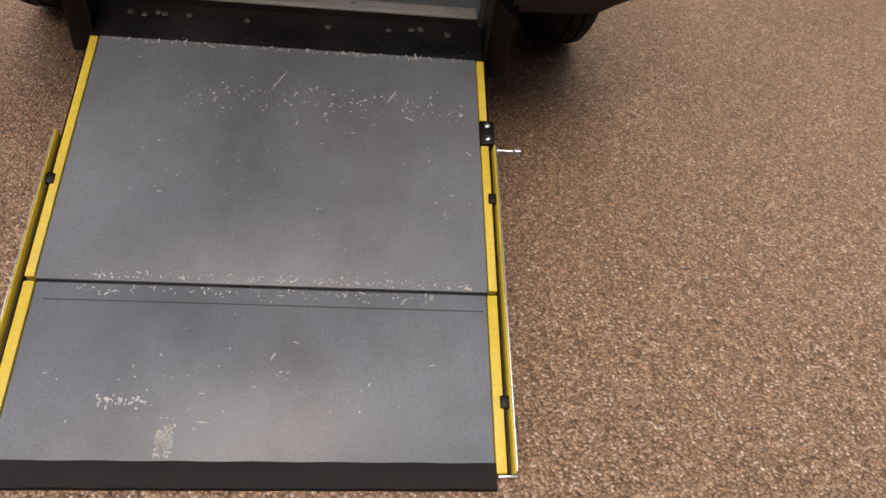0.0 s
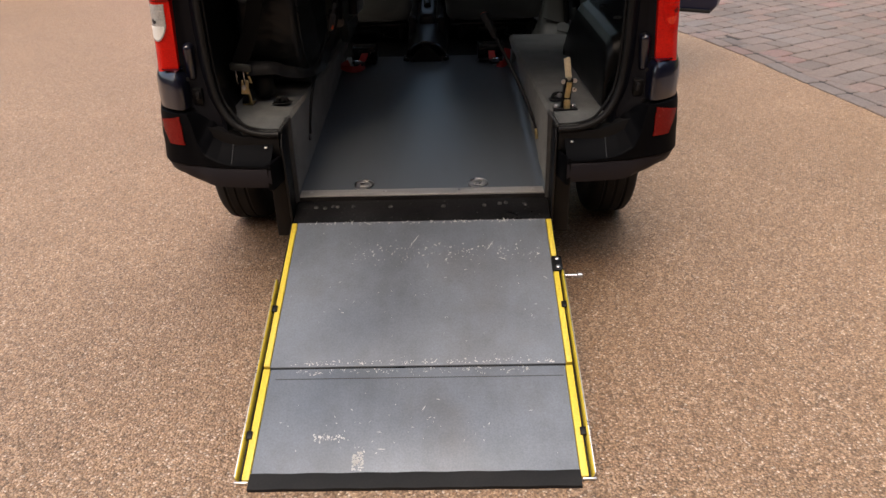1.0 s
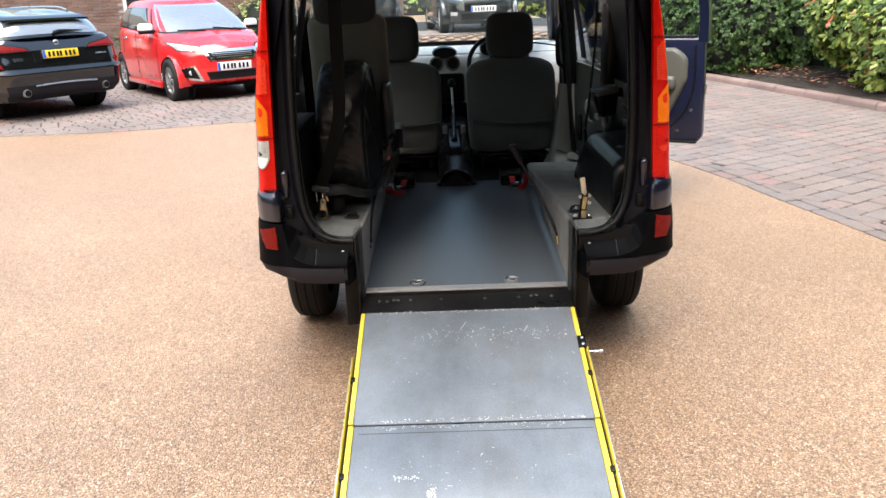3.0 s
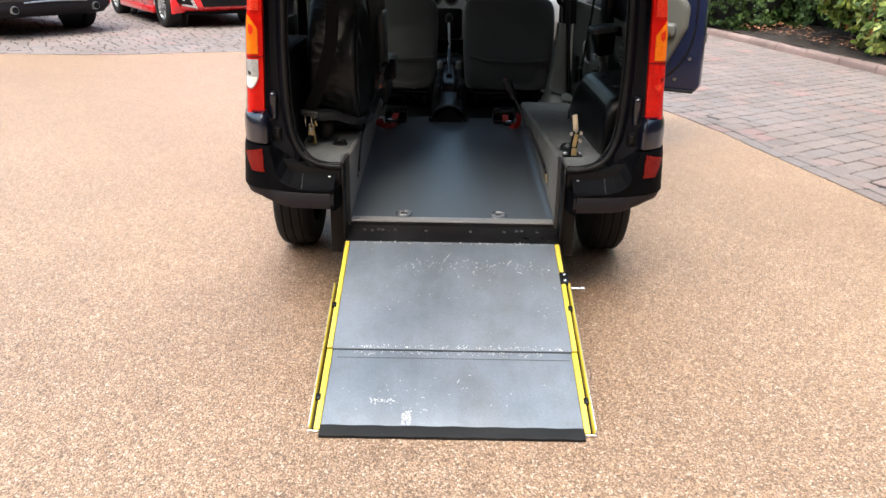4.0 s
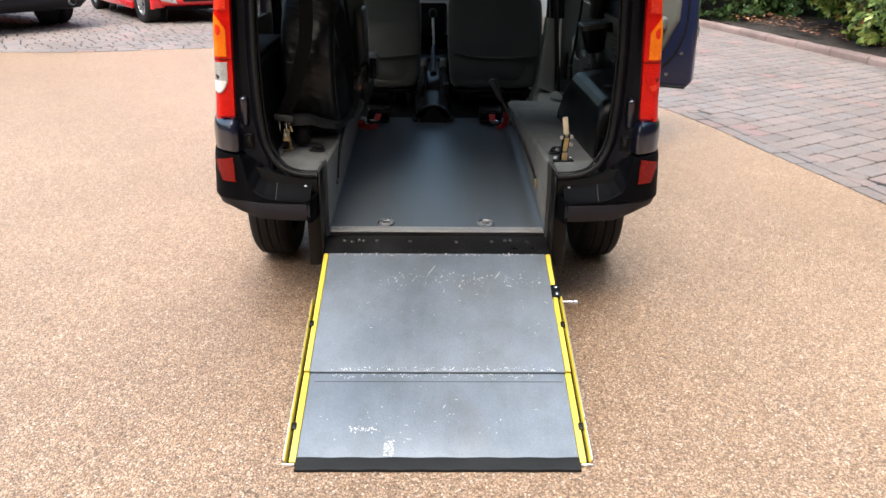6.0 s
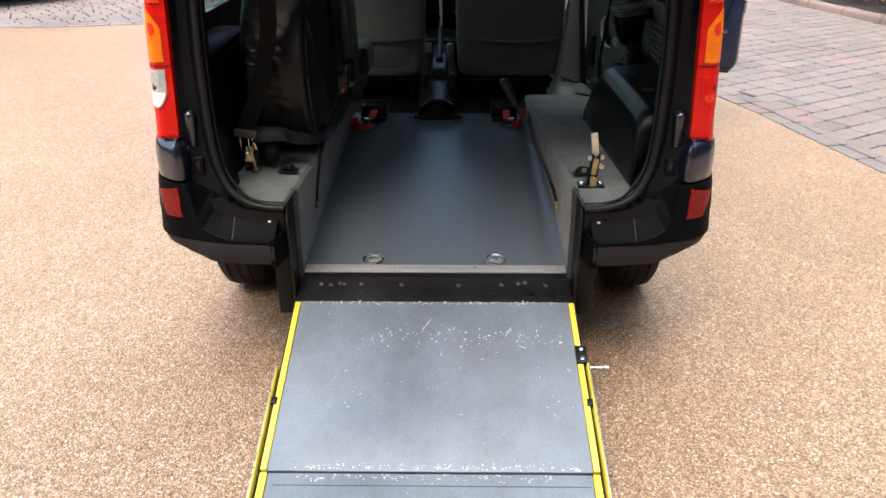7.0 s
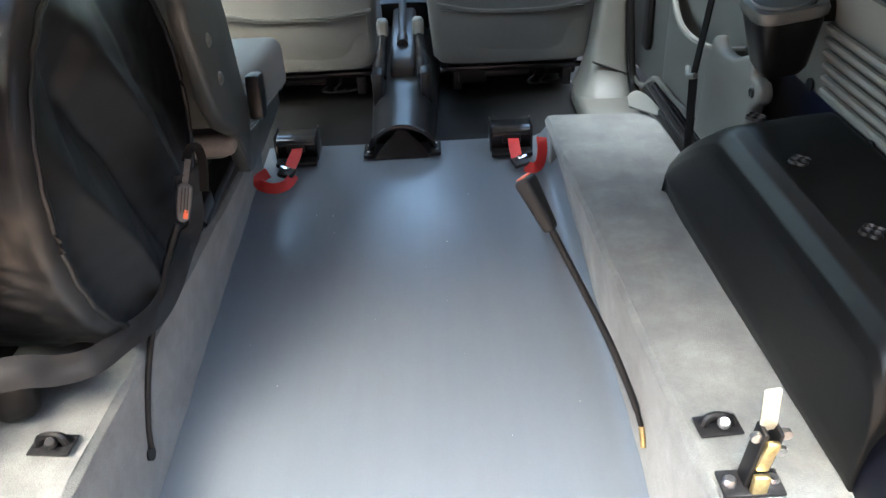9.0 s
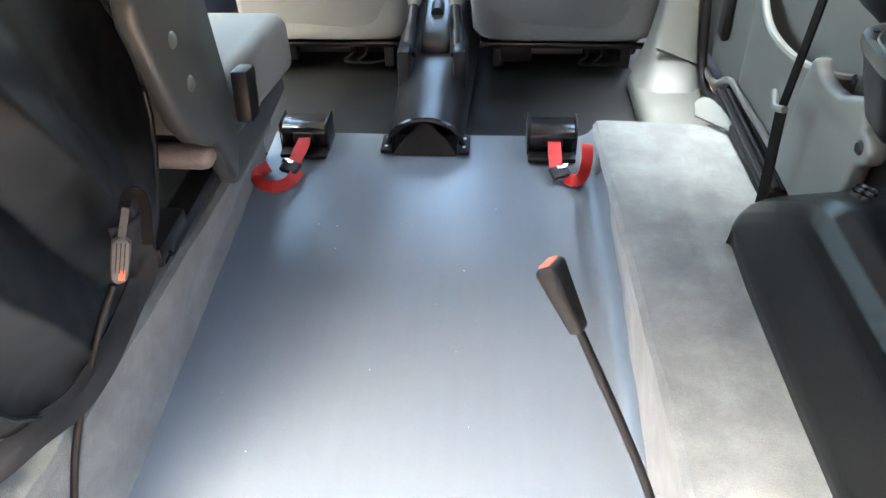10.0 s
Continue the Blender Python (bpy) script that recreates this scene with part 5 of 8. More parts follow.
def centre_tunnel():
    TX = -0.015
    bm = bmesh.new()
    def f(u, v, o):
        a = math.pi * u
        y = 1.335 + 0.75 * v
        w = 0.088 + 0.03 * v
        h = 0.088 + 0.05 * v
        base = 0.396 + 0.01 * v
        r = 1 - o / 0.1
        return Vector((TX - math.copysign(abs(math.cos(a)) ** 0.8, math.cos(a)) * w * r, y, base + math.sin(a) ** 0.8 * h * r))
    sheet(bm, f, 32, 26, 0.008)
    t = part("centre_tunnel", bm, M["tunnel"], van, "black moulded centre tunnel cover")
    flap = bmesh.new()
    def g(u, v, o):
        # a taut flap that rises from the floor to the hoop
        w = 0.074 * (1 - 0.62 * v ** 1.4)
        return Vector((TX + (2 * u - 1) * w, 1.306 + 0.026 * v + o, 0.4045 + 0.074 * v * (1 - 0.25 * (2 * u - 1) ** 2)))
    sheet(flap, g, 16, 10, 0.005)
    part("tunnel_nose", flap, M["mat_floor"], t)
    hoop = bmesh.new()
    tube(hoop, [Vector((TX - 0.090 * math.cos(math.pi * k / 28), 1.331, 0.403 + 0.084 * math.sin(math.pi * k / 28) ** 0.85)) for k in range(29)], 0.0075, 8)
    part("tunnel_rim", hoop, M["gloss_black"], t)
    part("console", prism(bmesh.new(), [(1.66, 0.44), (1.66, 0.535), (1.70, 0.558), (2.2, 0.60), (2.2, 0.44)], "x", TX - 0.04, TX + 0.04, 0.014, 3), M["tunnel"], van, "black centre console")
    for s in (-1, 1):
        p = part("tunnel_flange", newbox((TX + s * 0.092, 1.338, floor_z(1.338) + 0.012), (0.03, 0.075, 0.012), 0.004), M["black"], t)
        for dy in (-0.02, 0.02):
            b = bmesh.new()
            bolt(b, (TX + s * 0.094, 1.338 + dy, floor_z(1.338) + 0.018), 0.004, 0.002)
            part("screw", b, M["steel"], p)
    for s in (-1, 1):
        lev = bmesh.new()
        tube(lev, smoothed([(TX + s * 0.066, 1.60, 0.53), (TX + s * 0.062, 1.65, 0.57), (TX + s * 0.054, 1.70, 0.63)], 14), [0.02] * 8 + [0.014] * 6, 10)
        part("seat_lever", lev, M["black"], van)
        k = cushion(bmesh.new(), (TX + s * 0.054, 1.71, 0.645), (0.035, 0.05, 0.055), 0.014)
        part("lever_knob", k, M["trim"], van, "grey lever knob")
        part("lever_base", newbox((TX + s * 0.072, 1.62, 0.50), (0.035, 0.14, 0.12), 0.012), M["black"], van)
    gear = bmesh.new()
    tube(gear, smoothed([(-0.015, 2.25, 0.55), (-0.015, 2.3, 0.7), (-0.02, 2.34, 0.83)], 12), 0.008, 10)
    gs = part("gear_stick", gear, M["steel"], van, "steel gear stick with a black knob")
    kn = bmesh.new()
    bmesh.ops.create_uvsphere(kn, u_segments=16, v_segments=10, radius=0.026, matrix=Matrix.Translation((-0.02, 2.345, 0.85)) @ Matrix.Diagonal((1, 1, 1.2, 1)))
    part("gear_knob", kn, M["black"], gs)
    hb = bmesh.new()
    tube(hb, smoothed([(TX, 1.78, 0.57), (TX, 1.9, 0.6), (TX, 2.1, 0.68)], 12), [0.018] * 3 + [0.013] * 9, 12)
    part("handbrake", hb, M["black"], van, "black handbrake lever")
    part("gear_console", newbox((-0.02, 2.28, 0.55), (0.2, 0.36, 0.14), 0.04), M["trim_dark"], van)


centre_tunnel()


def dashboard():
    bm = prism(bmesh.new(), [(2.55, 0.78), (2.5, 0.86), (2.5, 0.98), (2.54, 1.05), (2.66, 1.09), (2.82, 1.10), (2.82, 0.74), (2.62, 0.72)], "x", -0.72, 0.72, 0.02, 3)
    d = part("dashboard", bm, M["dash"], van, "pale grey dashboard")
    part("dash_top", prism(bmesh.new(), [(2.56, 1.065), (2.67, 1.106), (2.86, 1.118), (2.86, 1.1), (2.67, 1.088), (2.57, 1.05)], "x", -0.73, 0.73, 0.006), M["dash"], d)
    d.location.z = -0.04
    part("centre_console", newbox((-0.06, 2.5, 0.84), (0.26, 0.05, 0.2), 0.02), M["trim_dark"], d)
    for dx in (-0.055, 0.055):
        b = bmesh.new()
        lathe(b, [(0.0, 0.0), (0.035, 0.0), (0.039, 0.012), (0.046, 0.012), (0.05, 0.0)], Matrix.Translation((-0.06 + dx, 2.497, 1.005)) @ rot(90, 0, 0), 24)
        v = part("air_vent", b, M["trim"], d, "round air vent")
        for k in range(4):
            part("vane", newbox((-0.06 + dx, 2.492, 0.984 + 0.014 * k), (0.056, 0.004, 0.003)), M["black"], v)
        b = bmesh.new()
        disc(b, (-0.06 + dx, 2.494, 1.005), 0.036, 0.002, "y")
        part("vent_hole", b, M["black"], v)
    hood = bmesh.new()
    lathe(hood, [(0.075, 0.0), (0.085, 0.03), (0.08, 0.06), (0.0, 0.07)], Matrix.Translation((-0.06, 2.5, 1.075)) @ Matrix.Diagonal((1, 1, 0.5, 1)) @ rot(-80, 0, 0), 28)
    part("display_hood", hood, M["trim_dark"], d)
    sc = bmesh.new()
    disc(sc, (-0.06, 2.494, 1.078), 0.07, 0.003, "y", 28)
    bmesh.ops.scale(sc, vec=(1, 1, 0.45), space=Matrix.Translation((0, 0, -1.078)), verts=sc.verts)
    part("display", sc, M["black"], d)
    inst = cushion(bmesh.new(), (0.36, 2.53, 1.1), (0.36, 0.16, 0.1), 0.045)
    part("instrument_hood", inst, M["trim_dark"], d)
    # steering wheel
    m = Matrix.Translation((0.295, 2.34, 0.965)) @ rot(62, 0, 0)
    w = bmesh.new()
    ring = [m @ Vector((0.195 * math.cos(t), 0.195 * math.sin(t), 0)) for t in [2 * math.pi * k / 48 for k in range(49)]]
    tube(w, ring, 0.015, 10)
    sw = part("steering_wheel", w, M["black"], van, "black steering wheel")
    hub = bmesh.new()
    lathe(hub, [(0.0, -0.03), (0.07, -0.02), (0.075, 0.01), (0.05, 0.025), (0.0, 0.03)], m, 24)
    part("airbag", hub, M["trim_dark"], sw)
    for a in (0, 180, 270):
        b = bmesh.new()
        tube(b, [m @ Vector((0.05 * math.cos(radians(a)), 0.05 * math.sin(radians(a)), 0)), m @ Vector((0.18 * math.cos(radians(a)), 0.18 * math.sin(radians(a)), 0))], 0, 8, flat=(0.04, 0.014))
        part("spoke", b, M["trim_dark"], sw)


dashboard()


def floor_reel(s):
    """Black restraint reel on the floor's front edge with its red strap."""
    x = 0.286 if s > 0 else -0.305
    z = floor_z(1.334)
    outline = [(1.308, z + 0.03), (1.304, z + 0.056), (1.312, z + 0.068), (1.329, z + 0.074), (1.372, z + 0.074), (1.386, z + 0.064), (1.39, z + 0.03), (1.384, z + 0.006), (1.316, z + 0.006)]
    r = part("restraint_reel", prism(bmesh.new(), outline, "x", x - 0.055, x + 0.055, 0.005, 3), M["gloss_black"], van, "glossy black floor restraint reel with a red strap")
    part("strap_slot", newbox((x, 1.308, z + 0.045), (0.05, 0.012, 0.028), 0.004), M["mat_floor"], r)
    for e in (-1, 1):
        part("end_plate", newbox((x + e * 0.0565, 1.346, z + 0.042), (0.004, 0.074, 0.074), 0.0015), M["plate"], r)
    part("reel_foot", newbox((x, 1.324, z + 0.008), (0.112, 0.09, 0.012), 0.003), M["black"], r)
    web = bmesh.new()
    tube(web, smoothed([(x + 0.004, 1.304, z + 0.046), (x + 0.004, 1.28, z + 0.042), (x + 0.006 * s, 1.245, z + 0.026), (x + 0.012 * s, 1.215, z + 0.014)], 12), 0, 8, flat=(0.03, 0.003), up=(0, -1, 0.4))
    part("strap", web, M["red_web"], r, "red webbing strap")
    loop = bmesh.new()
    if s > 0:
        pts = [(0.312, 1.208, z + 0.010), (0.333, 1.194, z + 0.010), (0.351, 1.204, z + 0.018), (0.361, 1.236, z + 0.040), (0.362, 1.268, z + 0.062)]
    else:
        pts = [(-0.300, 1.212, z + 0.014), (-0.312, 1.165, z + 0.012), (-0.340, 1.140, z + 0.014), (-0.375, 1.150, z + 0.018), (-0.388, 1.178, z + 0.022), (-0.365, 1.200, z + 0.030)]
    tube(loop, smoothed(pts, 24), 0, 8, flat=(0.028, 0.003), up=(0.2, -0.9, 0.3))
    part("strap_loop", loop, M["red_web"], r)
    k = newbox((x + s * 0.014, 1.212, z + 0.020), (0.045, 0.032, 0.014), 0.004, rot(15, 0, s * 25))
    part("hook", k, M["plate"], r, "black steel hook")
    k = newbox((x + s * 0.020, 1.222, z + 0.030), (0.03, 0.012, 0.006), 0.002, rot(15, 0, s * 25))
    part("hook_tongue", k, M["chrome"], r)


floor_reel(-1)
floor_reel(1)


def latch_post(x, y):
    z = BOX_TOP + 0.004
    base = part("door_latch", newbox((x, y, z + 0.003), (0.075, 0.04, 0.006), 0.002), M["plate"], van, "folding latch in black and yellow-zinc steel")
    for dx in (-0.026, 0.026):
        b = bmesh.new()
        bolt(b, (x + dx, y, z + 0.006), 0.0085, 0.008)
        part("bolt", b, M["steel"], base)
    part("upright", newbox((x - 0.004, y + 0.004, z + 0.05), (0.007, 0.026, 0.09), 0.003, rot(0, 6, 0)), M["black"], base)
    part("upright", newbox((x + 0.014, y + 0.004, z + 0.05), (0.006, 0.026, 0.09), 0.003, rot(0, 6, 0)), M["black"], base)
    part("zinc_plate", newbox((x + 0.006, y - 0.01, z + 0.062), (0.016, 0.008, 0.05), 0.003, rot(4, 6, 0)), M["brass"], base, "yellow zinc plate")
    part("zinc_foot", newbox((x + 0.004, y - 0.014, z + 0.018), (0.02, 0.01, 0.03), 0.003), M["brass"], base)
    part("blade", newbox((x + 0.004, y + 0.006, z + 0.122), (0.02, 0.007, 0.075), 0.004, rot(8, -9, 0)), M["pale_zinc"], base, "bright pale latch blade")
    for dx, dz in ((-0.008, 0.085), (0.026, 0.088), (0.026, 0.06)):
        b = bmesh.new()
        disc(b, (x + dx, y - 0.004, z + dz), 0.007, 0.008, "y", 12)
        part("pivot", b, M["steel"], base)


latch_post(0.451, 0.024)


def anchor(x, y, s):
    z = BOX_TOP + 0.006
    b = part("anchor_plate", newbox((x, y, z + 0.002), (0.058, 0.036, 0.004), 0.0015, rot(0, 0, s * 4)), M["plate"], van, "black anchor plate")
    t = bmesh.new()
    tube(t, smoothed([(x - 0.02, y, z), (x - 0.012, y + 0.002, z + 0.016), (x + 0.012, y + 0.002, z + 0.016), (x + 0.02, y, z)], 14), 0.006, 8)
    part("eye", t, M["black"], b)
    k = bmesh.new()
    bolt(k, (x + 0.004, y - 0.006, z + 0.012), 0.0085, 0.008, rot(25, 0, 0))
    part("bolt", k, M["steel"] if s > 0 else M["plate"], b)


anchor(0.442, 0.118, 1)
anchor(-0.447, 0.137, -1)


def buckle_stalk():
    # right-hand stalk, leaning up and forward out of the well's side
    pts = smoothed([(0.391, 0.262, 0.432), (0.378, 0.285, 0.474), (0.346, 0.328, 0.55), (0.304, 0.375, 0.63), (0.258, 0.418, 0.715)], 30)
    t = bmesh.new()
    tube(t, pts, [0.0045] * 5 + [0.006] * 25, 10)
    st = part("buckle_stalk", t, M["black"], van, "black seat belt buckle on a long cable stalk")
    e = bmesh.new()
    tube(e, [Vector((0.394, 0.248, 0.40)), Vector((0.393, 0.254, 0.415)), Vector((0.391, 0.262, 0.433))], 0.005, 8)
    part("cable_end", e, M["brass"], st)
    d = (pts[-1] - pts[-4]).normalized()
    c = pts[-1] + d * 0.042
    q = d.to_track_quat("Z", "Y").to_matrix().to_4x4() @ rot(0, 0, 20)
    b = newbox((0, 0, 0), (0.046, 0.026, 0.094), 0.008, None, 3)
    for v in b.verts:
        if v.co.z < -0.01:
            v.co.x *= 0.55
            v.co.y *= 0.75
    bmesh.ops.transform(b, matrix=Matrix.Translation(c) @ q, verts=b.verts)
    part("buckle", b, M["buckle"], st)
    o = newbox((0, 0.0, 0.0445), (0.032, 0.016, 0.009), 0.003)
    bmesh.ops.transform(o, matrix=Matrix.Translation(c) @ q, verts=o.verts)
    part("release_button", o, M["orange"], st, "orange release button")


buckle_stalk()


def left_cable():
    pts = smoothed([(-0.394, 0.268, 0.428), (-0.393, 0.288, 0.475), (-0.382, 0.345, 0.57), (-0.352, 0.41, 0.675), (-0.328, 0.448, 0.735)], 40)
    t = bmesh.new()
    tube(t, pts, 0.0055, 10)
    st = part("buckle_stalk", t, M["black"], van, "black cable stalk with the fastened buckle")
    d = bmesh.new()
    lathe(d, [(0.006, 0.004), (0.006, -0.004), (0.013, -0.004), (0.013, 0.004), (0.006, 0.004)], Matrix.Translation((-0.398, 0.266, 0.418)) @ rot(0, 80, 0), 24)
    part("eyelet", d, M["black"], st, "black cable eyelet")
    turn = Matrix.Translation((-0.313, 0.458, 0.768)) @ rot(-18, 18, 20) @ Matrix.Scale(0.8, 4)
    bk = bmesh.new()
    def bf(u, v, o):
        a = 2 * math.pi * u
        w = (0.010 + 0.003 * math.sin(v * math.pi * 0.8)) * min(1.0, (v + 0.04) * 8, (1.04 - v) * 8)
        c, q = math.cos(a), math.sin(a)
        return turn @ Vector((math.copysign(abs(c) ** 0.5, c) * w * 1.15, math.copysign(abs(q) ** 0.5, q) * w * 0.8, 0.078 * (v - 0.5)))
    sheet(bk, bf, 28, 20, 0.0, True)
    buck = part("buckle", bk, M["buckle_pale"], st, "scuffed pale grey buckle")
    for dx in (-0.006, 0.0, 0.006):
        g = newbox((dx, -0.0105, 0.006), (0.0018, 0.003, 0.050), 0.0006)
        bmesh.ops.transform(g, matrix=turn, verts=g.verts)
        part("buckle_rib", g, M["buckle"], buck)
    g = newbox((0.004, -0.0095, -0.022), (0.009, 0.004, 0.018), 0.0015)
    bmesh.ops.transform(g, matrix=turn, verts=g.verts)
    part("release_button", g, M["orange"], buck, "faded orange release button")
    tg = bmesh.new()
    top = turn @ Vector((0, 0, 0.036))
    tube(tg, [top, top + Vector((0.004, 0.010, 0.018)), top + Vector((0.008, 0.018, 0.034))], 0, 8, flat=(0.009, 0.004), up=(0.4, -1, 0.3))
    part("tongue", tg, M["edge"], buck, "steel tongue")
    lp = bmesh.new()
    tube(lp, smoothed([top + Vector((0.004, 0.016, 0.030)), top + Vector((0.010, 0.030, 0.046)), top + Vector((0.022, 0.034, 0.044)), top + Vector((0.026, 0.026, 0.018)), top + Vector((0.022, 0.016, -0.022))], 20), 0, 8, flat=(0.014, 0.003), up=(0.2, -1, 0.2))
    part("webbing_loop", lp, M["belt"], buck, "grey webbing looped through the tongue")


left_cable()


def arch_cover(s):
    """Moulded satin black cover over the rear wheel arch, round at both ends."""
    bm = bmesh.new()
    def f(u, v, o):
        y, k = -0.02 + 0.80 * v, 0.0
        if v > 0.72:
            q = (v - 0.72) / 0.28
            y, k = 0.556 + 0.285 * q, q ** 1.25
        elif v < 0.1:
            a = (0.1 - v) / 0.1 * math.pi / 2
            y, k = 0.06 - 0.05 * math.sin(a), 0.5 * (1 - math.cos(a))
        zt = 0.80 + 0.008 * math.sin(y * 3)
        zt -= (zt - BOX_TOP - 0.02) * k * 0.9
        xi = 0.560 - 0.02 * y
        xi += 0.01 * k * k + 0.03 * max(0.0, k - 0.85) / 0.15
        prof = [(xi + 0.014, BOX_TOP - 0.05), (xi, BOX_TOP + 0.02), (xi + 0.004, zt - 0.055), (xi + 0.010, zt - 0.034), (xi + 0.024, zt - 0.013), (xi + 0.046, zt - 0.002), (0.69, zt + 0.010), (0.738, zt + 0.014)]
        if zt - 0.06 < BOX_TOP + 0.02:
            prof[1] = (xi, BOX_TOP - 0.03)
        j = u * 7
        i = min(int(j), 6)
        t = j - i
        return Vector((s * (prof[i][0] + (prof[i + 1][0] - prof[i][0]) * t + o), y, prof[i][1] + (prof[i + 1][1] - prof[i][1]) * t - o))
    sheet(bm, f, 49, 60, 0.006)
    ob = part("arch_cover", bm, M["trim_dark"], van, "satin black moulded wheel arch cover", True, 60)
    for y in (0.22, 0.42, 0.58):
        b = bmesh.new()
        for dx, dy in ((0.008, 0), (-0.008, 0), (0, 0.008), (0, -0.008)):
            lathe(b, [(0.0, -0.002), (0.006, -0.002), (0.008, 0.0015), (0.0095, -0.003)], Matrix.Translation((0.645 - 0.045 * y + dx, y + dy, 0.812)), 14)
        part("screw_cap", b, M["black"], ob)
    return ob


arch_cover(1)


def right_side_trim():
    # ribbed quarter panel
    p = bmesh.new()
    sheet(p, lambda u, v, o: Vector((0.745 - 0.03 * v + o, 0.04 + u * 0.74, 0.82 + v * 0.2)), 10, 6, 0.012)
    q = part("quarter_trim", p, M["trim"], van, "pale grey ribbed quarter trim")
    for k in range(6):
        b = bmesh.new()
        z = 0.845 + 0.021 * k
        tube(b, smoothed([(0.738 - 0.03 * (z - 0.8) / 0.2, 0.18, z), (0.736 - 0.03 * (z - 0.8) / 0.2, 0.4, z), (0.738 - 0.03 * (z - 0.8) / 0.2, 0.6, z)], 10), 0.0065, 8)
        part("rib", b, M["trim"], q)
    for y, z in ((0.66, 0.83), (0.44, 0.815), (0.5, 0.975)):
        b = bmesh.new()
        disc(b, (0.737, y, z), 0.012, 0.004, "x", 16)
        part("trim_hole", b, M["black"], q)
    u = bmesh.new()
    sheet(u, lambda a, v, o: Vector((0.735 - 0.12 * v + o, 0.08 + a * 0.06, 1.0 + v * 0.62)), 2, 10, 0.02)
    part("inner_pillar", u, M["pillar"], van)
    # sliding door: back panel, pocket front with a scooped rim, ledge, grip recess
    d = bmesh.new()
    sheet(d, lambda a, v, o: Vector((0.738 - 0.015 * v - 0.03 * max(0, a - 0.55) / 0.45 + o, 0.86 + a * 0.885, 0.50 + v * 0.52)), 12, 6, 0.02)
    door = part("sliding_door_trim", d, M["trim"], van, "pale grey sliding door trim with a map pocket")
    pk = bmesh.new()
    def pf(a, v, o):
        y = 0.90 + a * 0.50
        top = min(0.90, 0.757 + 0.05 * ((y - 1.2) / 0.17) ** 2 * (1.2 if y > 1.2 else 0.35))
        z = 0.55 + v * (top - 0.55)
        bulge = math.sin(math.pi * min(1.0, max(0.0, a))) ** 0.35
        return Vector((0.712 - 0.03 * bulge * (0.6 + 0.4 * v) + o, y, z))
    sheet(pk, pf, 30, 12, 0.012)
    pocket = part("door_pocket", pk, M["trim"], door)
    rim = bmesh.new()
    tube(rim, [pf(a / 30, 1.0, 0.006) for a in range(31)], 0.008, 8)
    part("pocket_rim", rim, M["trim"], pocket)
    led = bmesh.new()
    tube(led, smoothed([(0.700, 1.67, 0.480), (0.698, 1.59, 0.478), (0.694, 1.505, 0.505), (0.690, 1.44, 0.545), (0.688, 1.38, 0.570), (0.688, 1.31, 0.574), (0.686, 1.1, 0.590), (0.690, 0.95, 0.592)], 40), 0.008, 8)
    part("ledge", led, M["trim"], door)
    hand = cushion(bmesh.new(), (0.708, 1.59, 0.66), (0.02, 0.055, 0.15), 0.009)
    part("pull_recess", hand, M["black"], door)
    ch = part("door_channel", newbox((0.672, 1.16, 0.547), (0.05, 0.42, 0.02), 0.005), M["rubber"], van, "black rubber door channel")
    for dx in (-0.016, 0.004, 0.02):
        b = bmesh.new()
        tube(b, [Vector((0.672 + dx, 0.96, 0.56)), Vector((0.672 + dx, 1.36, 0.558))], 0.006, 8)
        part("channel_rib", b, M["rubber"], ch)
    gasket = bmesh.new()
    tube(gasket, smoothed([(0.69, 1.38, 0.55), (0.69, 1.50, 0.47), (0.694, 1.60, 0.45), (0.69, 1.655, 0.50), (0.678, 1.68, 0.65), (0.66, 1.69, 0.85), (0.63, 1.68, 1.2), (0.58, 1.66, 1.55)], 40), 0.012, 10)
    part("door_gasket", gasket, M["rubber"], van, "black door seal")
    # pillar trim that runs out into the step
    pil = bmesh.new()
    def plf(a, v, o):
        flare = max(0.0, 1 - v * 0.8) ** 9
        x0, x1 = 0.56 - 0.035 * flare + 0.06 * min(1, v * 0.78), 0.692 - 0.0235 * v
        ang = math.pi * a
        x = (x0 + x1) / 2 - (x1 - x0) / 2 * math.copysign(abs(math.cos(ang)) ** 0.5, math.cos(ang))
        y = 1.745 - 0.055 * math.sin(ang) ** 0.35 - 0.12 * flare * math.sin(ang) ** 0.5
        return Vector((x, y + o, 0.425 + v * 0.47))
    def upf(a, v, o):
        ang = math.pi * a
        z = 0.895 + v * 0.72
        mid, half = 0.672 - 0.08 * (z - 0.9), 0.044
        return Vector((mid - half * math.copysign(abs(math.cos(ang)) ** 0.5, math.cos(ang)), 1.745 - 0.055 * math.sin(ang) ** 0.35 + o, z))
    sheet(pil, plf, 20, 40, 0.02)
    upper = bmesh.new()
    sheet(upper, upf, 20, 20, 0.02)
    part("pillar_cover", upper, M["trim_dark"], van, "dark upper pillar cover")
    grip = bmesh.new()
    tube(grip, smoothed([(0.61, 1.69, 1.0), (0.585, 1.63, 1.03), (0.578, 1.62, 1.12), (0.582, 1.63, 1.2), (0.605, 1.69, 1.23)], 20), 0.013, 10)
    part("grab_handle", grip, M["trim_dark"], van, "curved black grab handle")
    pt = part("door_pillar_trim", pil, M["trim"], van, "pale grey door pillar trim")
    part("trim_joint", newbox((0.625, 1.655, 0.505), (0.125, 0.012, 0.0025), 0, rot(0, 20, 0)), M["black"], pt)
    part("step_trim", cushion(bmesh.new(), (0.615, 1.55, 0.385), (0.19, 0.42, 0.10), 0.03), M["trim"], van, "pale grey moulded step trim")
    flap = bmesh.new()
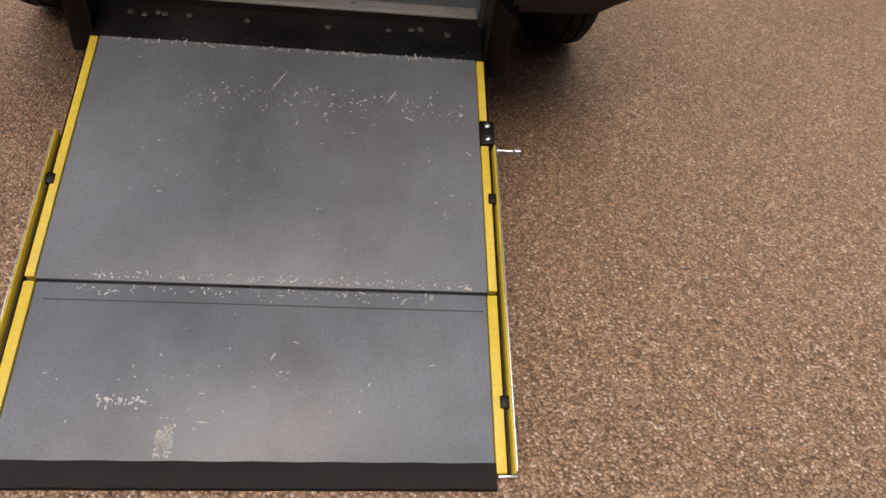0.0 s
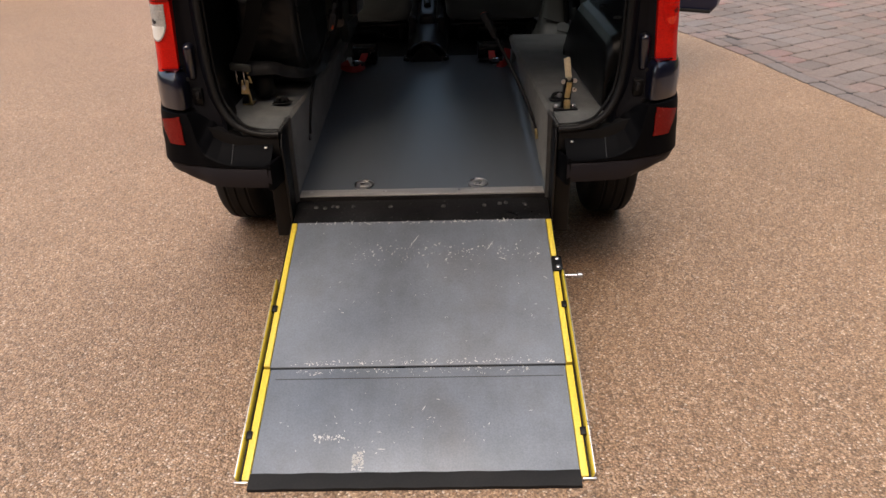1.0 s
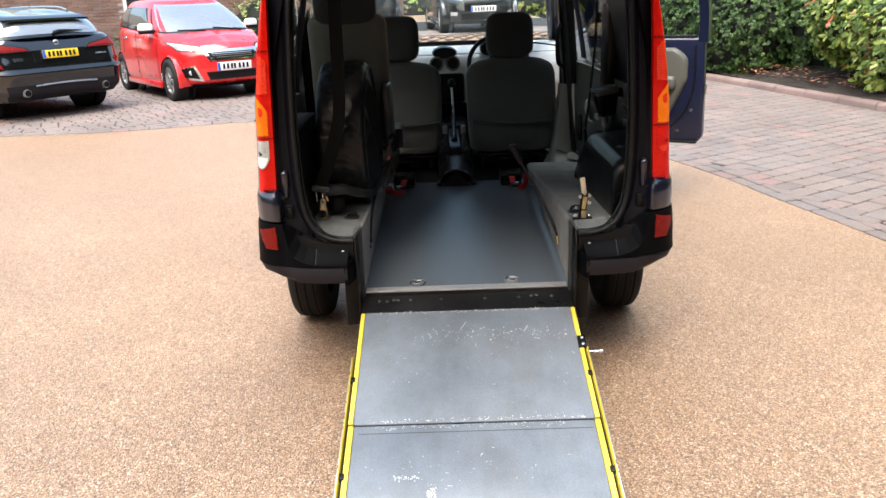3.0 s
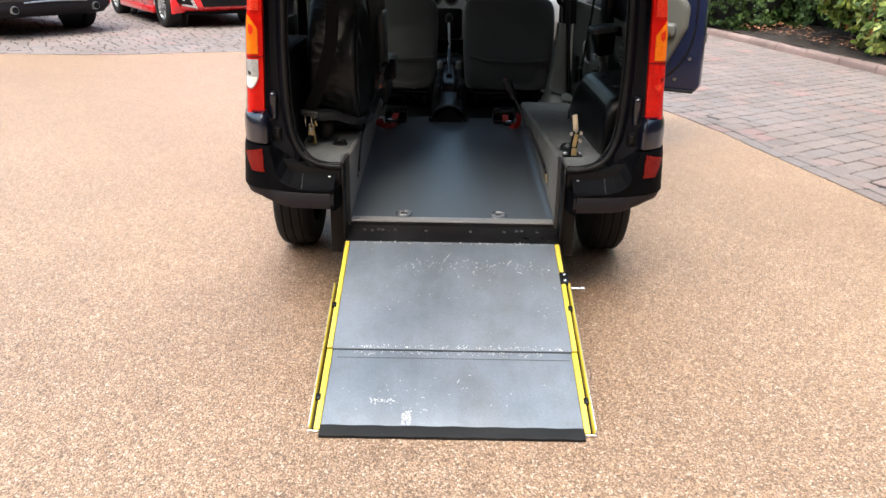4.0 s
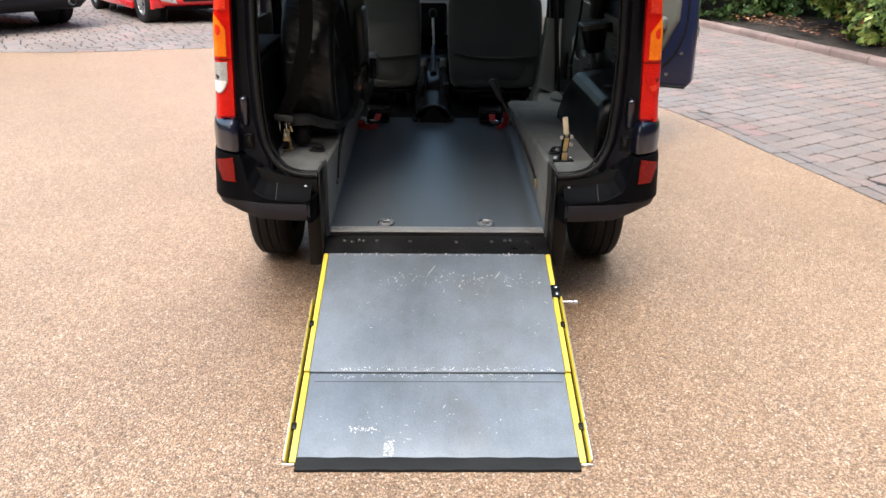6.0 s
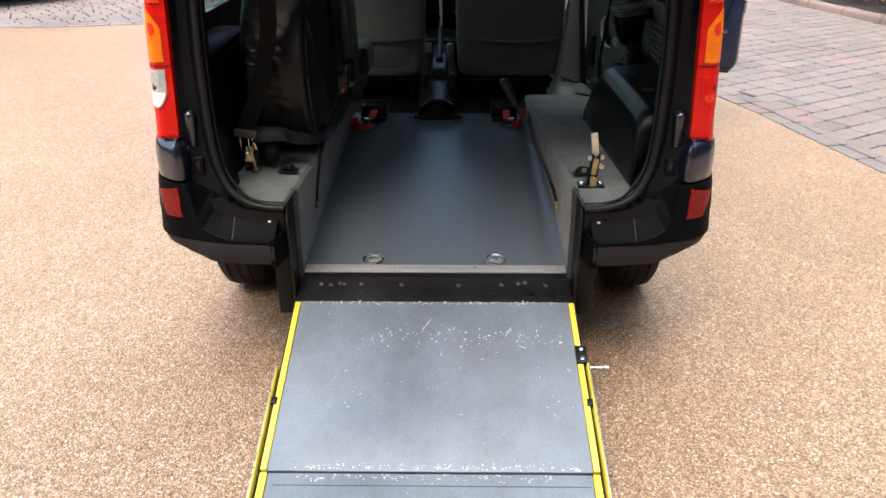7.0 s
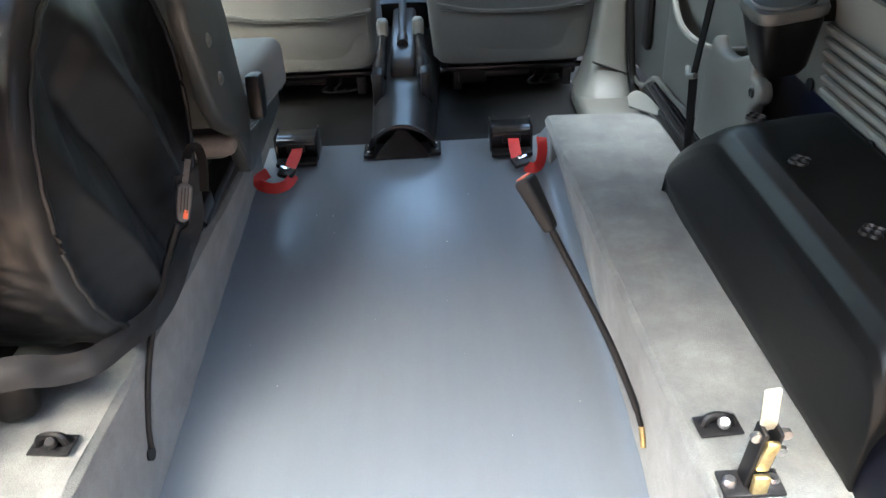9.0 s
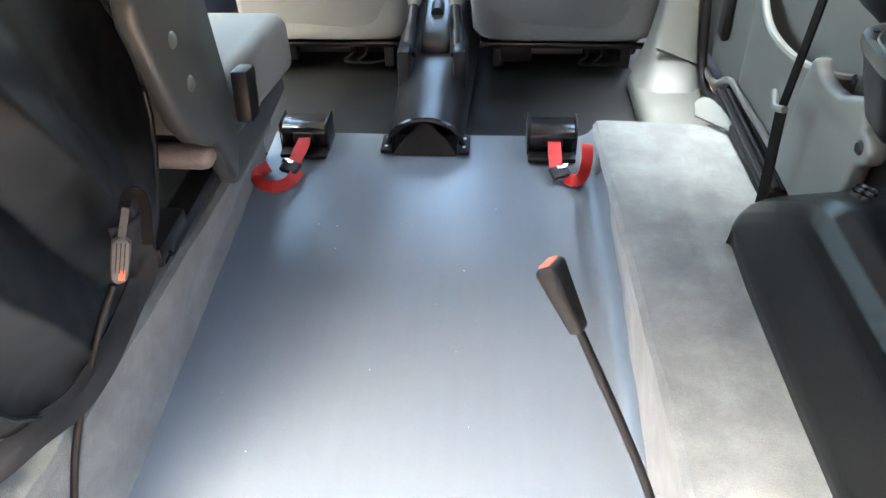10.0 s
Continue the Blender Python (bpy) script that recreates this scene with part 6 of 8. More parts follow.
    sheet(flap, lambda a, v, o: Vector((0.588 + a * 0.068, 1.265 - 0.075 * a + 0.05 * v * math.sin(math.pi * (0.15 + 0.85 * a)), 0.546 + 0.032 * v * math.sin(math.pi * (0.2 + 0.7 * a)) - o)), 12, 8, 0.004)
    part("carpet_flap", flap, M["trim"], van)
    # corner moulding with an eye
    out = [(0.95, 0.62), (0.925, 0.80), (0.912, 0.845), (0.895, 0.855), (0.875, 0.838), (0.83, 0.836), (0.79, 0.842), (0.735, 0.868), (0.712, 0.876), (0.70, 0.862), (0.695, 0.842), (0.665, 0.842), (0.648, 0.826), (0.65, 0.806), (0.675, 0.79), (0.69, 0.70), (0.70, 0.62)]
    arm = part("corner_moulding", prism(bmesh.new(), [(y + 0.02, z - 0.013) for y, z in out], "x", 0.657, 0.685, 0.009, 3), M["trim"], van, "pale grey corner moulding with an eye")
    b = bmesh.new()
    lathe(b, [(0.0, 0.001), (0.006, 0.001), (0.008, 0.003), (0.010, 0.002), (0.012, -0.002)], Matrix.Translation((0.6565, 0.699, 0.805)) @ rot(0, -90, 0), 20)
    part("eye_ring", b, M["black"], arm)
    # black belt reel pod under a grey lid
    pm = Matrix.Translation((0.642, 0.615, 0.990)) @ rot(4, -8, 0) @ Matrix.Scale(0.85, 4)
    def squared(profile):
        """Turned profile with a rounded-square plan."""
        b = bmesh.new()
        n = len(profile) - 1
        def f(u, v, o):
            k = v * n
            i = min(int(k), n - 1)
            r, z = [profile[i][c] + (profile[i + 1][c] - profile[i][c]) * (k - i) for c in (0, 1)]
            a = 2 * math.pi * u
            c, q = math.cos(a), math.sin(a)
            g = (abs(c) ** 4.5 + abs(q) ** 4.5) ** (-1 / 4.5)
            return pm @ Vector((r * g * c, r * g * q, z))
        sheet(b, f, 64, n, 0.0, True)
        return b
    pod = part("speaker_pod", squared([(0.001, -0.135), (0.036, -0.135), (0.045, -0.120), (0.061, -0.03), (0.062, -0.006), (0.001, -0.005)]), M["trim_dark"], van, "tapered black speaker pod with a grey rim")
    part("pod_rim", squared([(0.050, -0.004), (0.050, 0.004), (0.058, 0.008), (0.066, 0.006), (0.069, -0.004), (0.067, -0.014), (0.060, -0.018)]), M["seat_plastic"], pod, "grey rim")
    ring = bmesh.new()
    lathe(ring, [(0.048, 0.004), (0.050, 0.009), (0.055, 0.010), (0.058, 0.006)], pm, 40)
    part("speaker_ring", ring, M["seat_plastic"], pod)
    dk = bmesh.new()
    lathe(dk, [(0.0, -0.004), (0.03, -0.002), (0.050, 0.004)], pm, 30)
    part("speaker_mesh", dk, M["bumper_low"], pod)
    for a in (45, 135, 225):
        b = bmesh.new()
        lathe(b, [(0.0, 0.002), (0.004, 0.002), (0.006, 0.0)], pm @ Matrix.Translation((0.066 * math.cos(radians(a)), 0.066 * math.sin(radians(a)), 0.006)), 12)
        part("screw", b, M["black"], pod)
    part("pod_bracket", newbox((0.715, 0.63, 0.975), (0.10, 0.06, 0.04), 0.012), M["trim_dark"], pod)
    belt = bmesh.new()
    tube(belt, smoothed([(0.66, 0.90, 1.6), (0.655, 0.915, 1.2), (0.635, 0.90, 0.961), (0.616, 0.882, 0.82), (0.610, 0.878, 0.770)], 24), 0, 8, flat=(0.016, 0.004), up=(1, 0.3, 0))
    bl = part("seat_belt", belt, M["belt"], van, "black seat belt webbing tied with a cord")
    low = bmesh.new()
    tube(low, smoothed([(0.610, 0.878, 0.770), (0.615, 0.88, 0.70), (0.622, 0.885, 0.62), (0.626, 0.89, 0.555)], 12), 0, 8, flat=(0.026, 0.003), up=(1, 0.3, 0))
    part("belt_tail", low, M["belt"], bl)
    tg = bmesh.new()
    tube(tg, smoothed([(0.604, 0.85, 0.782), (0.600, 0.876, 0.772), (0.606, 0.90, 0.768), (0.622, 0.955, 0.76)], 14), 0.006, 8)
    part("tie_cord", tg, M["trim"], bl, "pale tie cord")
    up = newbox((0.705, 0.84, 1.33), (0.05, 0.16, 0.8), 0.02)
    part("middle_pillar", up, M["trim_dark"], van)


right_side_trim()


def left_side():
    # dark quarter trim beside the tailgate, with a grey top
    b = bmesh.new()
    def f(u, v, o):
        y = -0.02 + v * 0.58
        prof = [(0.60, BOX_TOP - 0.02), (0.602, 0.8), (0.606, 0.9), (0.615, 0.925), (0.64, 0.935), (0.715, 0.935)]
        k = u * 5
        i = min(int(k), 4)
        t = k - i
        return Vector((-(prof[i][0] + (prof[i + 1][0] - prof[i][0]) * t + o), y, prof[i][1] + (prof[i + 1][1] - prof[i][1]) * t - o))
    sheet(b, f, 25, 8, 0.006)
    box(b, (-0.655, -0.014, 0.75), (0.11, 0.02, 0.36), 0.008)
    part("quarter_trim", b, M["trim_dark"], van, "black quarter trim")
    part("quarter_shelf", newbox((-0.675, 0.3, 0.943), (0.11, 0.44, 0.012), 0.005), M["bumper_low"], van)
    p = newbox((-0.70, 0.88, 1.2), (0.05, 0.1, 0.95), 0.02)
    part("middle_pillar", p, M["trim_dark"], van)
    w = bmesh.new()
    sheet(w, lambda a, v, o: Vector((-(0.755 - 0.02 * v + o), 0.6 + a * 1.1, 0.50 + v * 0.5)), 8, 6, 0.02)
    part("sliding_door_trim", w, M["trim"], van, "pale grey sliding door trim")
    # rear passenger seat, facing forwards
    cx = -0.5
    back = cushion(bmesh.new(), (cx + 0.003, 0.845, 1.03), (0.36, 0.11, 0.62), 0.045, rot(5, 0, 0))
    seat = part("rear_seat", back, M["seat_rear"], van, "grey cloth single rear seat")
    hd = pillow((cx, 0.815, 1.40), (0.28, 0.12, 0.25), 0.42, rot(5, 0, 0))
    part("headrest", hd, M["seat_dark"], seat)
    for dx in (-0.05, 0.05):
        t = bmesh.new()
        tube(t, [Vector((cx + dx, 0.825, 1.28)), Vector((cx + dx, 0.817, 1.36))], 0.006, 8)
        part("headrest_post", t, M["steel"], seat)
    cu = cushion(bmesh.new(), (-0.467, 1.06, 0.708), (0.366, 0.40, 0.13), 0.03, rot(3, 0, 0), 0.004)
    for v in cu.verts:
        # narrower between the back's brackets than at the front
        if v.co.x > -0.45:
            v.co.x -= 0.062 * max(0.0, min(1.0, (1.22 - v.co.y) / 0.30))
    part("seat_cushion", cu, M["cushion"], seat, "pale grey seat cushion")
    side = prism(bmesh.new(), [(0.698, 1.035), (0.673, 1.015), (0.670, 0.98), (0.728, 0.80), (0.762, 0.755), (0.825, 0.715), (0.862, 0.628), (0.878, 0.606), (0.902, 0.615), (0.925, 0.66), (0.945, 0.73), (0.915, 0.92), (0.893, 1.0), (0.855, 1.035)], "x", -0.348, -0.312, 0.012, 3)
    sd = part("seat_side", side, M["seat_plastic"], seat, "pale grey seat side bracket")
    for y, z in ((0.757, 0.929), (0.782, 0.849)):
        d = bmesh.new()
        lathe(d, [(0.0, 0.004), (0.008, 0.004), (0.012, 0.001), (0.014, -0.002)], Matrix.Translation((-0.3115, y, z)) @ rot(0, 90, 0), 16)
        part("bolt", d, M["trim"], sd)
    part("seat_frame", newbox((-0.42, 0.825, 0.694), (0.20, 0.05, 0.042), 0.020, rot(4, 0, 0), 4), M["beige"], seat, "beige seat cross tube")
    part("seat_runner", newbox((-0.40, 0.95, 0.585), (0.05, 0.5, 0.03), 0.008), M["plate"], seat)
    leg = prism(bmesh.new(), [(0.83, 0.70), (0.93, 0.675), (1.05, 0.655), (1.26, 0.645), (1.265, 0.598), (1.05, 0.590), (0.90, 0.592), (0.872, 0.605)], "x", -0.342, -0.316, 0.005)
    part("seat_leg", leg, M["seat_plastic"], seat, "grey steel seat leg")
    part("recline_knob", newbox((-0.296, 0.96, 0.742), (0.032, 0.055, 0.095), 0.008, rot(-10, 0, 0)), M["black"], seat)
    mech = newbox((-0.40, 0.72, 0.60), (0.05, 0.12, 0.04), 0.008)
    part("seat_slide", mech, M["plate"], seat)
    # lap belt of this seat, from its pillar down to the floor anchor
    z = BOX_TOP + 0.004
    b = bmesh.new()
    tube(b, smoothed([(-0.44, 0.15, 1.75), (-0.452, 0.135, 1.39), (-0.462, 0.13, 1.03), (-0.49, 0.13, 0.90), (-0.522, 0.127, 0.80), (-0.562, 0.122, 0.715)], 30), 0, 8, flat=(0.048, 0.003), up=(0, -1, 0.0))
    bl = part("seat_belt", b, M["belt"], van, "black seat belt with a steel tongue, bolted to a zinc bracket")
    part("tongue_grip", newbox((-0.560, 0.116, 0.705), (0.070, 0.016, 0.026), 0.008, rot(0, 8, 0)), M["seat_plastic"], bl, "grey belt tongue grip")
    tg = bmesh.new()
    for a, c, s in ((-0.579, 0.674, (0.006, 0.005, 0.05)), (-0.555, 0.674, (0.006, 0.005, 0.05)), (-0.567, 0.650, (0.030, 0.005, 0.007))):
        box(tg, (a, 0.118, c), s, 0.001)
    part("tongue", tg, M["chrome"], bl, "steel belt tongue")
    br = part("bracket", newbox((-0.548, 0.128, z + 0.03), (0.006, 0.024, 0.06), 0.002, rot(-4, -6, 30)), M["brass"], bl, "yellow zinc bracket")
    part("bracket_plate", newbox((-0.556, 0.118, z + 0.062), (0.024, 0.006, 0.045), 0.002, rot(-8, 10, 25)), M["brass"], br)
    part("bracket_arm", newbox((-0.545, 0.134, z + 0.095), (0.007, 0.016, 0.05), 0.002, rot(-8, -14, 30)), M["brass"], br)
    k = bmesh.new()
    bolt(k, (-0.558, 0.112, z + 0.062), 0.008, 0.006, rot(90, 0, 20))
    part("bolt", k, M["steel"], br)
    part("bracket_foot", newbox((-0.556, 0.145, z + 0.003), (0.035, 0.035, 0.005), 0.002), M["brass"], bl)
    k = bmesh.new()
    bolt(k, (-0.566, 0.135, z + 0.006), 0.01, 0.008)
    part("bolt", k, M["plate"], bl)
    rl = newbox((-0.515, 0.20, z + 0.05), (0.065, 0.07, 0.09), 0.028, rot(0, 0, 25), 4)
    part("belt_reel", rl, M["black"], bl)
    # loose lap strap that sags along the foot of the covered wheel
    ls = bmesh.new()
    line = smoothed([(-0.55, 0.135, 0.695), (-0.47, 0.165, 0.69), (-0.435, 0.19, 0.668), (-0.40, 0.22, 0.657), (-0.38, 0.28, 0.645), (-0.36, 0.345, 0.635), (-0.35, 0.44, 0.642), (-0.348, 0.53, 0.655), (-0.336, 0.54, 0.69), (-0.316, 0.50, 0.75), (-0.302, 0.485, 0.81)], 60)
    rings = []
    for i, p in enumerate(line):
        d = (line[min(i + 1, 59)] - line[max(i - 1, 0)]).normalized()
        tw = 0.9 * math.sin(i / 59 * 5.5) * (1 - abs(i / 30 - 1) * 0.4)
        side = d.cross(Vector((0.75, -0.55, 0.4 + 0.3 * tw))).normalized()
        nrm = side.cross(d)
        w = 0.024 * (1 - 0.25 * math.sin(i / 59 * math.pi))
        rings.append([ls.verts.new(p + side * w * a + nrm * (h * 0.0018 + 0.005 * math.cos(a * 2.6) * math.sin(i * 0.35))) for a, h in ((-1, -1), (-0.5, -1), (0, -1), (0.5, -1), (1, -1), (1, 1), (0.5, 1), (0, 1), (-0.5, 1), (-1, 1))])
    for p, q in zip(rings, rings[1:]):
        for k in range(10):
            ls.faces.new((p[k], p[(k + 1) % 10], q[(k + 1) % 10], q[k]))
    bmesh.ops.recalc_face_normals(ls, faces=ls.faces)
    part("lap_strap", ls, M["strap_grey"], bl, "loose grey-black strap")


left_side()


def covered_wheel():
    """Spare wheel under a black nylon cover, standing upright beside the rear seat."""
    th = thing("covered_spare_wheel", "spare wheel in a creased black nylon cover against the seat", "spare wheel", (-0.478, 0.490, 0.560))
    R, H = 0.300, 0.096
    CZ = 0.297
    fold = noise.noise
    def place(a, r, h):
        """Angle about the axle, radius and place along the axle (towards the cabin's middle)."""
        return Vector((h, -math.cos(a) * r, max(0.002, CZ + math.sin(a) * r)))
    band = bmesh.new()
    def bf(u, v, o):
        a = 2 * math.pi * u
        h = -H + 2 * H * v
        # slack gathers that slant across the tread and fade at the stiffened rims
        q = Vector((math.cos(a) * 2.2, math.sin(a) * 2.2, h * 6))
        wave = math.sin(a * 31 + h * 26 + 6 * fold(q * 0.8) + 2.4 * fold(q * 2.1))
        ridge = (1 - abs(wave)) ** 1.6
        live = max(0.0, math.sin(math.pi * min(1.0, v * 1.22))) ** 0.7 * (0.45 + 0.75 * max(0.0, 0.5 + fold(q * 1.4 + Vector((5, 1, 2)))))
        edge = 0.020 * max(0.0, (abs(2 * v - 1) - 0.80) / 0.20) ** 2.2
        r = R - edge + live * (0.0042 * ridge + 0.0025 * fold(q * 2.6)) + 0.004 * fold(Vector((math.cos(a) * 9, math.sin(a) * 9, h * 30)))
        return place(a, r, h)
    sheet(band, bf, 260, 44, 0.0, True)
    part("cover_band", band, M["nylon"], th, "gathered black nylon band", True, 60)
    rim = bmesh.new()
    tube(rim, [place(2 * math.pi * k / 120, R - 0.021 + 0.0015 * math.sin(k * 1.7), H + 0.001) for k in range(121)], 0.0045, 8)
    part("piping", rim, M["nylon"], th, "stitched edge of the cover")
    face = bmesh.new()
    creases = ((-0.30, -0.045), (-0.015, 0.026), (0.060, -0.034), (0.172, 0.030), (0.30, -0.05))
    tucks = ((0.05, 0.10, 0.30, 0.20), (0.13, 0.03, 0.95, 0.16), (-0.16, 0.12, 2.5, 0.2))
    def crease(y, z):
        """Sharp folds that the slack cloth makes across the wheel."""
        w = -0.89 * y - 0.46 * z + 0.010 * fold(Vector((y * 8, z * 8, 5.0)))
        h = 0.0
        for (a, p), (b, q) in zip(creases, creases[1:]):
            if a <= w <= b:
                h = p + (q - p) * (w - a) / (b - a)
        for ty, tz, t, k in tucks:
            e = (y - ty) * math.cos(t) + (z - tz) * math.sin(t)
            h -= k * max(0.0, 0.035 - abs(e))
        return h
    def ff(u, v, o):
        a = 2 * math.pi * u
        r = (R - 0.020) * (0.001 + 0.999 * v)
        y, z = -math.cos(a) * r, math.sin(a) * r
        sink = -crease(y, z) * (1 - v ** 5)
        sag = 0.004 * fold(Vector((y * 7, z * 7, 1.0))) + 0.0018 * fold(Vector((y * 24, z * 24, 3.0)))
        pucker = 0.0025 * math.sin(a * 46 + 3 * fold(Vector((y * 9, z * 9, 0)))) * max(0.0, (v - 0.82) / 0.18)
        return place(a, r, H + 0.014 * (1 - v * v) - sink + (sag + pucker) * (1 - v ** 8))
    sheet(face, ff, 150, 60, 0.0, True)
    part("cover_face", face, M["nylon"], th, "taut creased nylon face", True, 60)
    back = bmesh.new()
    sheet(back, lambda u, v, o: place(2 * math.pi * u, (R - 0.02) * (0.001 + 0.999 * v), -H - 0.004 * (1 - v)), 60, 6, 0.0, True)
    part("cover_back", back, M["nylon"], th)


covered_wheel()


def open_door():
    """The driver's door, standing open, seen from behind."""
    hx, hy, ang = 0.80, 2.74, 62
    m = Matrix.Translation((hx, hy, 0)) @ rot(0, 0, ang)
    # door frame in its own plane: y runs back from the hinge, x outward
    def moved(bm):
        bmesh.ops.transform(bm, matrix=m, verts=bm.verts)
        return bm
    shell = prism(bmesh.new(), [(0.0, 0.40), (-0.93, 0.40), (-0.96, 0.44), (-0.95, 0.75), (-0.94, 1.085), (-0.02, 1.085), (0.0, 1.0)], "x", 0.0, 0.10, 0.015, 3)
    door = part("front_door", moved(shell), M["doorblue"], van, "blue front door standing open")
    fr = bmesh.new()
    tube(fr, smoothed([(0.05, -0.93, 1.06), (0.03, -0.92, 1.30), (-0.02, -0.86, 1.5), (-0.04, -0.7, 1.56)], 20) + [Vector((-0.04, -0.35, 1.5)), Vector((0.03, -0.06, 1.09))], 0, 8, flat=(0.06, 0.10), up=(1, 0, 0))
    part("window_frame", moved(fr), M["doorblue"], door)
    def card(u, v, o):
        # rounded rear upper corner, slanting in towards the foot
        z = 0.47 + 0.555 * v
        rear = -0.69 - 0.155 * min(1, v * 1.6) + 0.09 * max(0, (v - 0.82) / 0.18) ** 2.2
        y = -0.06 + (rear + 0.06) * u
        rim = min(1.0, min(1 - u, 1 - v) / 0.06)
        return Vector((-0.006 - 0.028 * math.sqrt(max(0.0, 1 - (1 - rim) ** 2)) + o, y, z))
    tr = bmesh.new()
    sheet(tr, card, 40, 26, 0.006)
    tb = part("door_card", moved(tr), M["trim"], door, "pale grey door card")
    ar = cushion(bmesh.new(), (-0.05, -0.55, 0.80), (0.06, 0.46, 0.09), 0.03)
    part("armrest", moved(ar), M["trim"], tb)
    pk = cushion(bmesh.new(), (-0.045, -0.42, 0.56), (0.05, 0.5, 0.12), 0.03)
    part("door_pocket", moved(pk), M["trim"], tb)
    sl = newbox((-0.004, -0.48, 0.405), (0.03, 0.9, 0.018), 0.006)
    part("lower_seal", moved(sl), M["rubber"], door)
    gu = bmesh.new()
    tube(gu, smoothed([(-0.004, -0.885, 1.04), (-0.004, -0.89, 0.78), (-0.004, -0.83, 0.60), (-0.004, -0.70, 0.45)], 20), 0.006, 8)
    part("door_seal", moved(gu), M["rubber"], door)
    lk = newbox((0.05, -0.956, 0.75), (0.03, 0.012, 0.07), 0.004)
    part("door_lock", moved(lk), M["steel"], door)
    for y, z in ((-0.88, 0.62), (-0.8, 0.48)):
        b = bmesh.new()
        disc(b, (-0.004, y, z), 0.012, 0.006, "x", 14)
        part("grommet", moved(b), M["steel"], door)
    g = newbox((0.04, -0.47, 1.29), (0.004, 0.84, 0.40))
    gl = part("door_glass", moved(g), M["glass"], door)
    gl.visible_shadow = False
    ml = newbox((0.05, -0.45, 1.092), (0.06, 0.86, 0.018), 0.006)
    part("waist_seal", moved(ml), M["rubber"], door)


open_door()


# ---- parked cars ----
def number_plate(parent, m, rear):
    def moved(bm):
        bmesh.ops.transform(bm, matrix=m, verts=bm.verts)
        return bm
    p = part("number_plate", moved(newbox((0, 0, 0), (0.52, 0.012, 0.111), 0.004)), M["plate_yellow" if rear else "plate_white"], parent, "yellow number plate" if rear else "white number plate")
    part("plate_band", moved(newbox((-0.24, -0.0075, 0), (0.04, 0.003, 0.105))), M["plate_blue"], p)
    for k, x in enumerate((-0.185, -0.125, -0.065, -0.02, 0.055, 0.115, 0.175)):
        part("plate_bar", moved(newbox((x + 0.02, -0.0075, 0), (0.032, 0.003, 0.07))), M["black"], p)


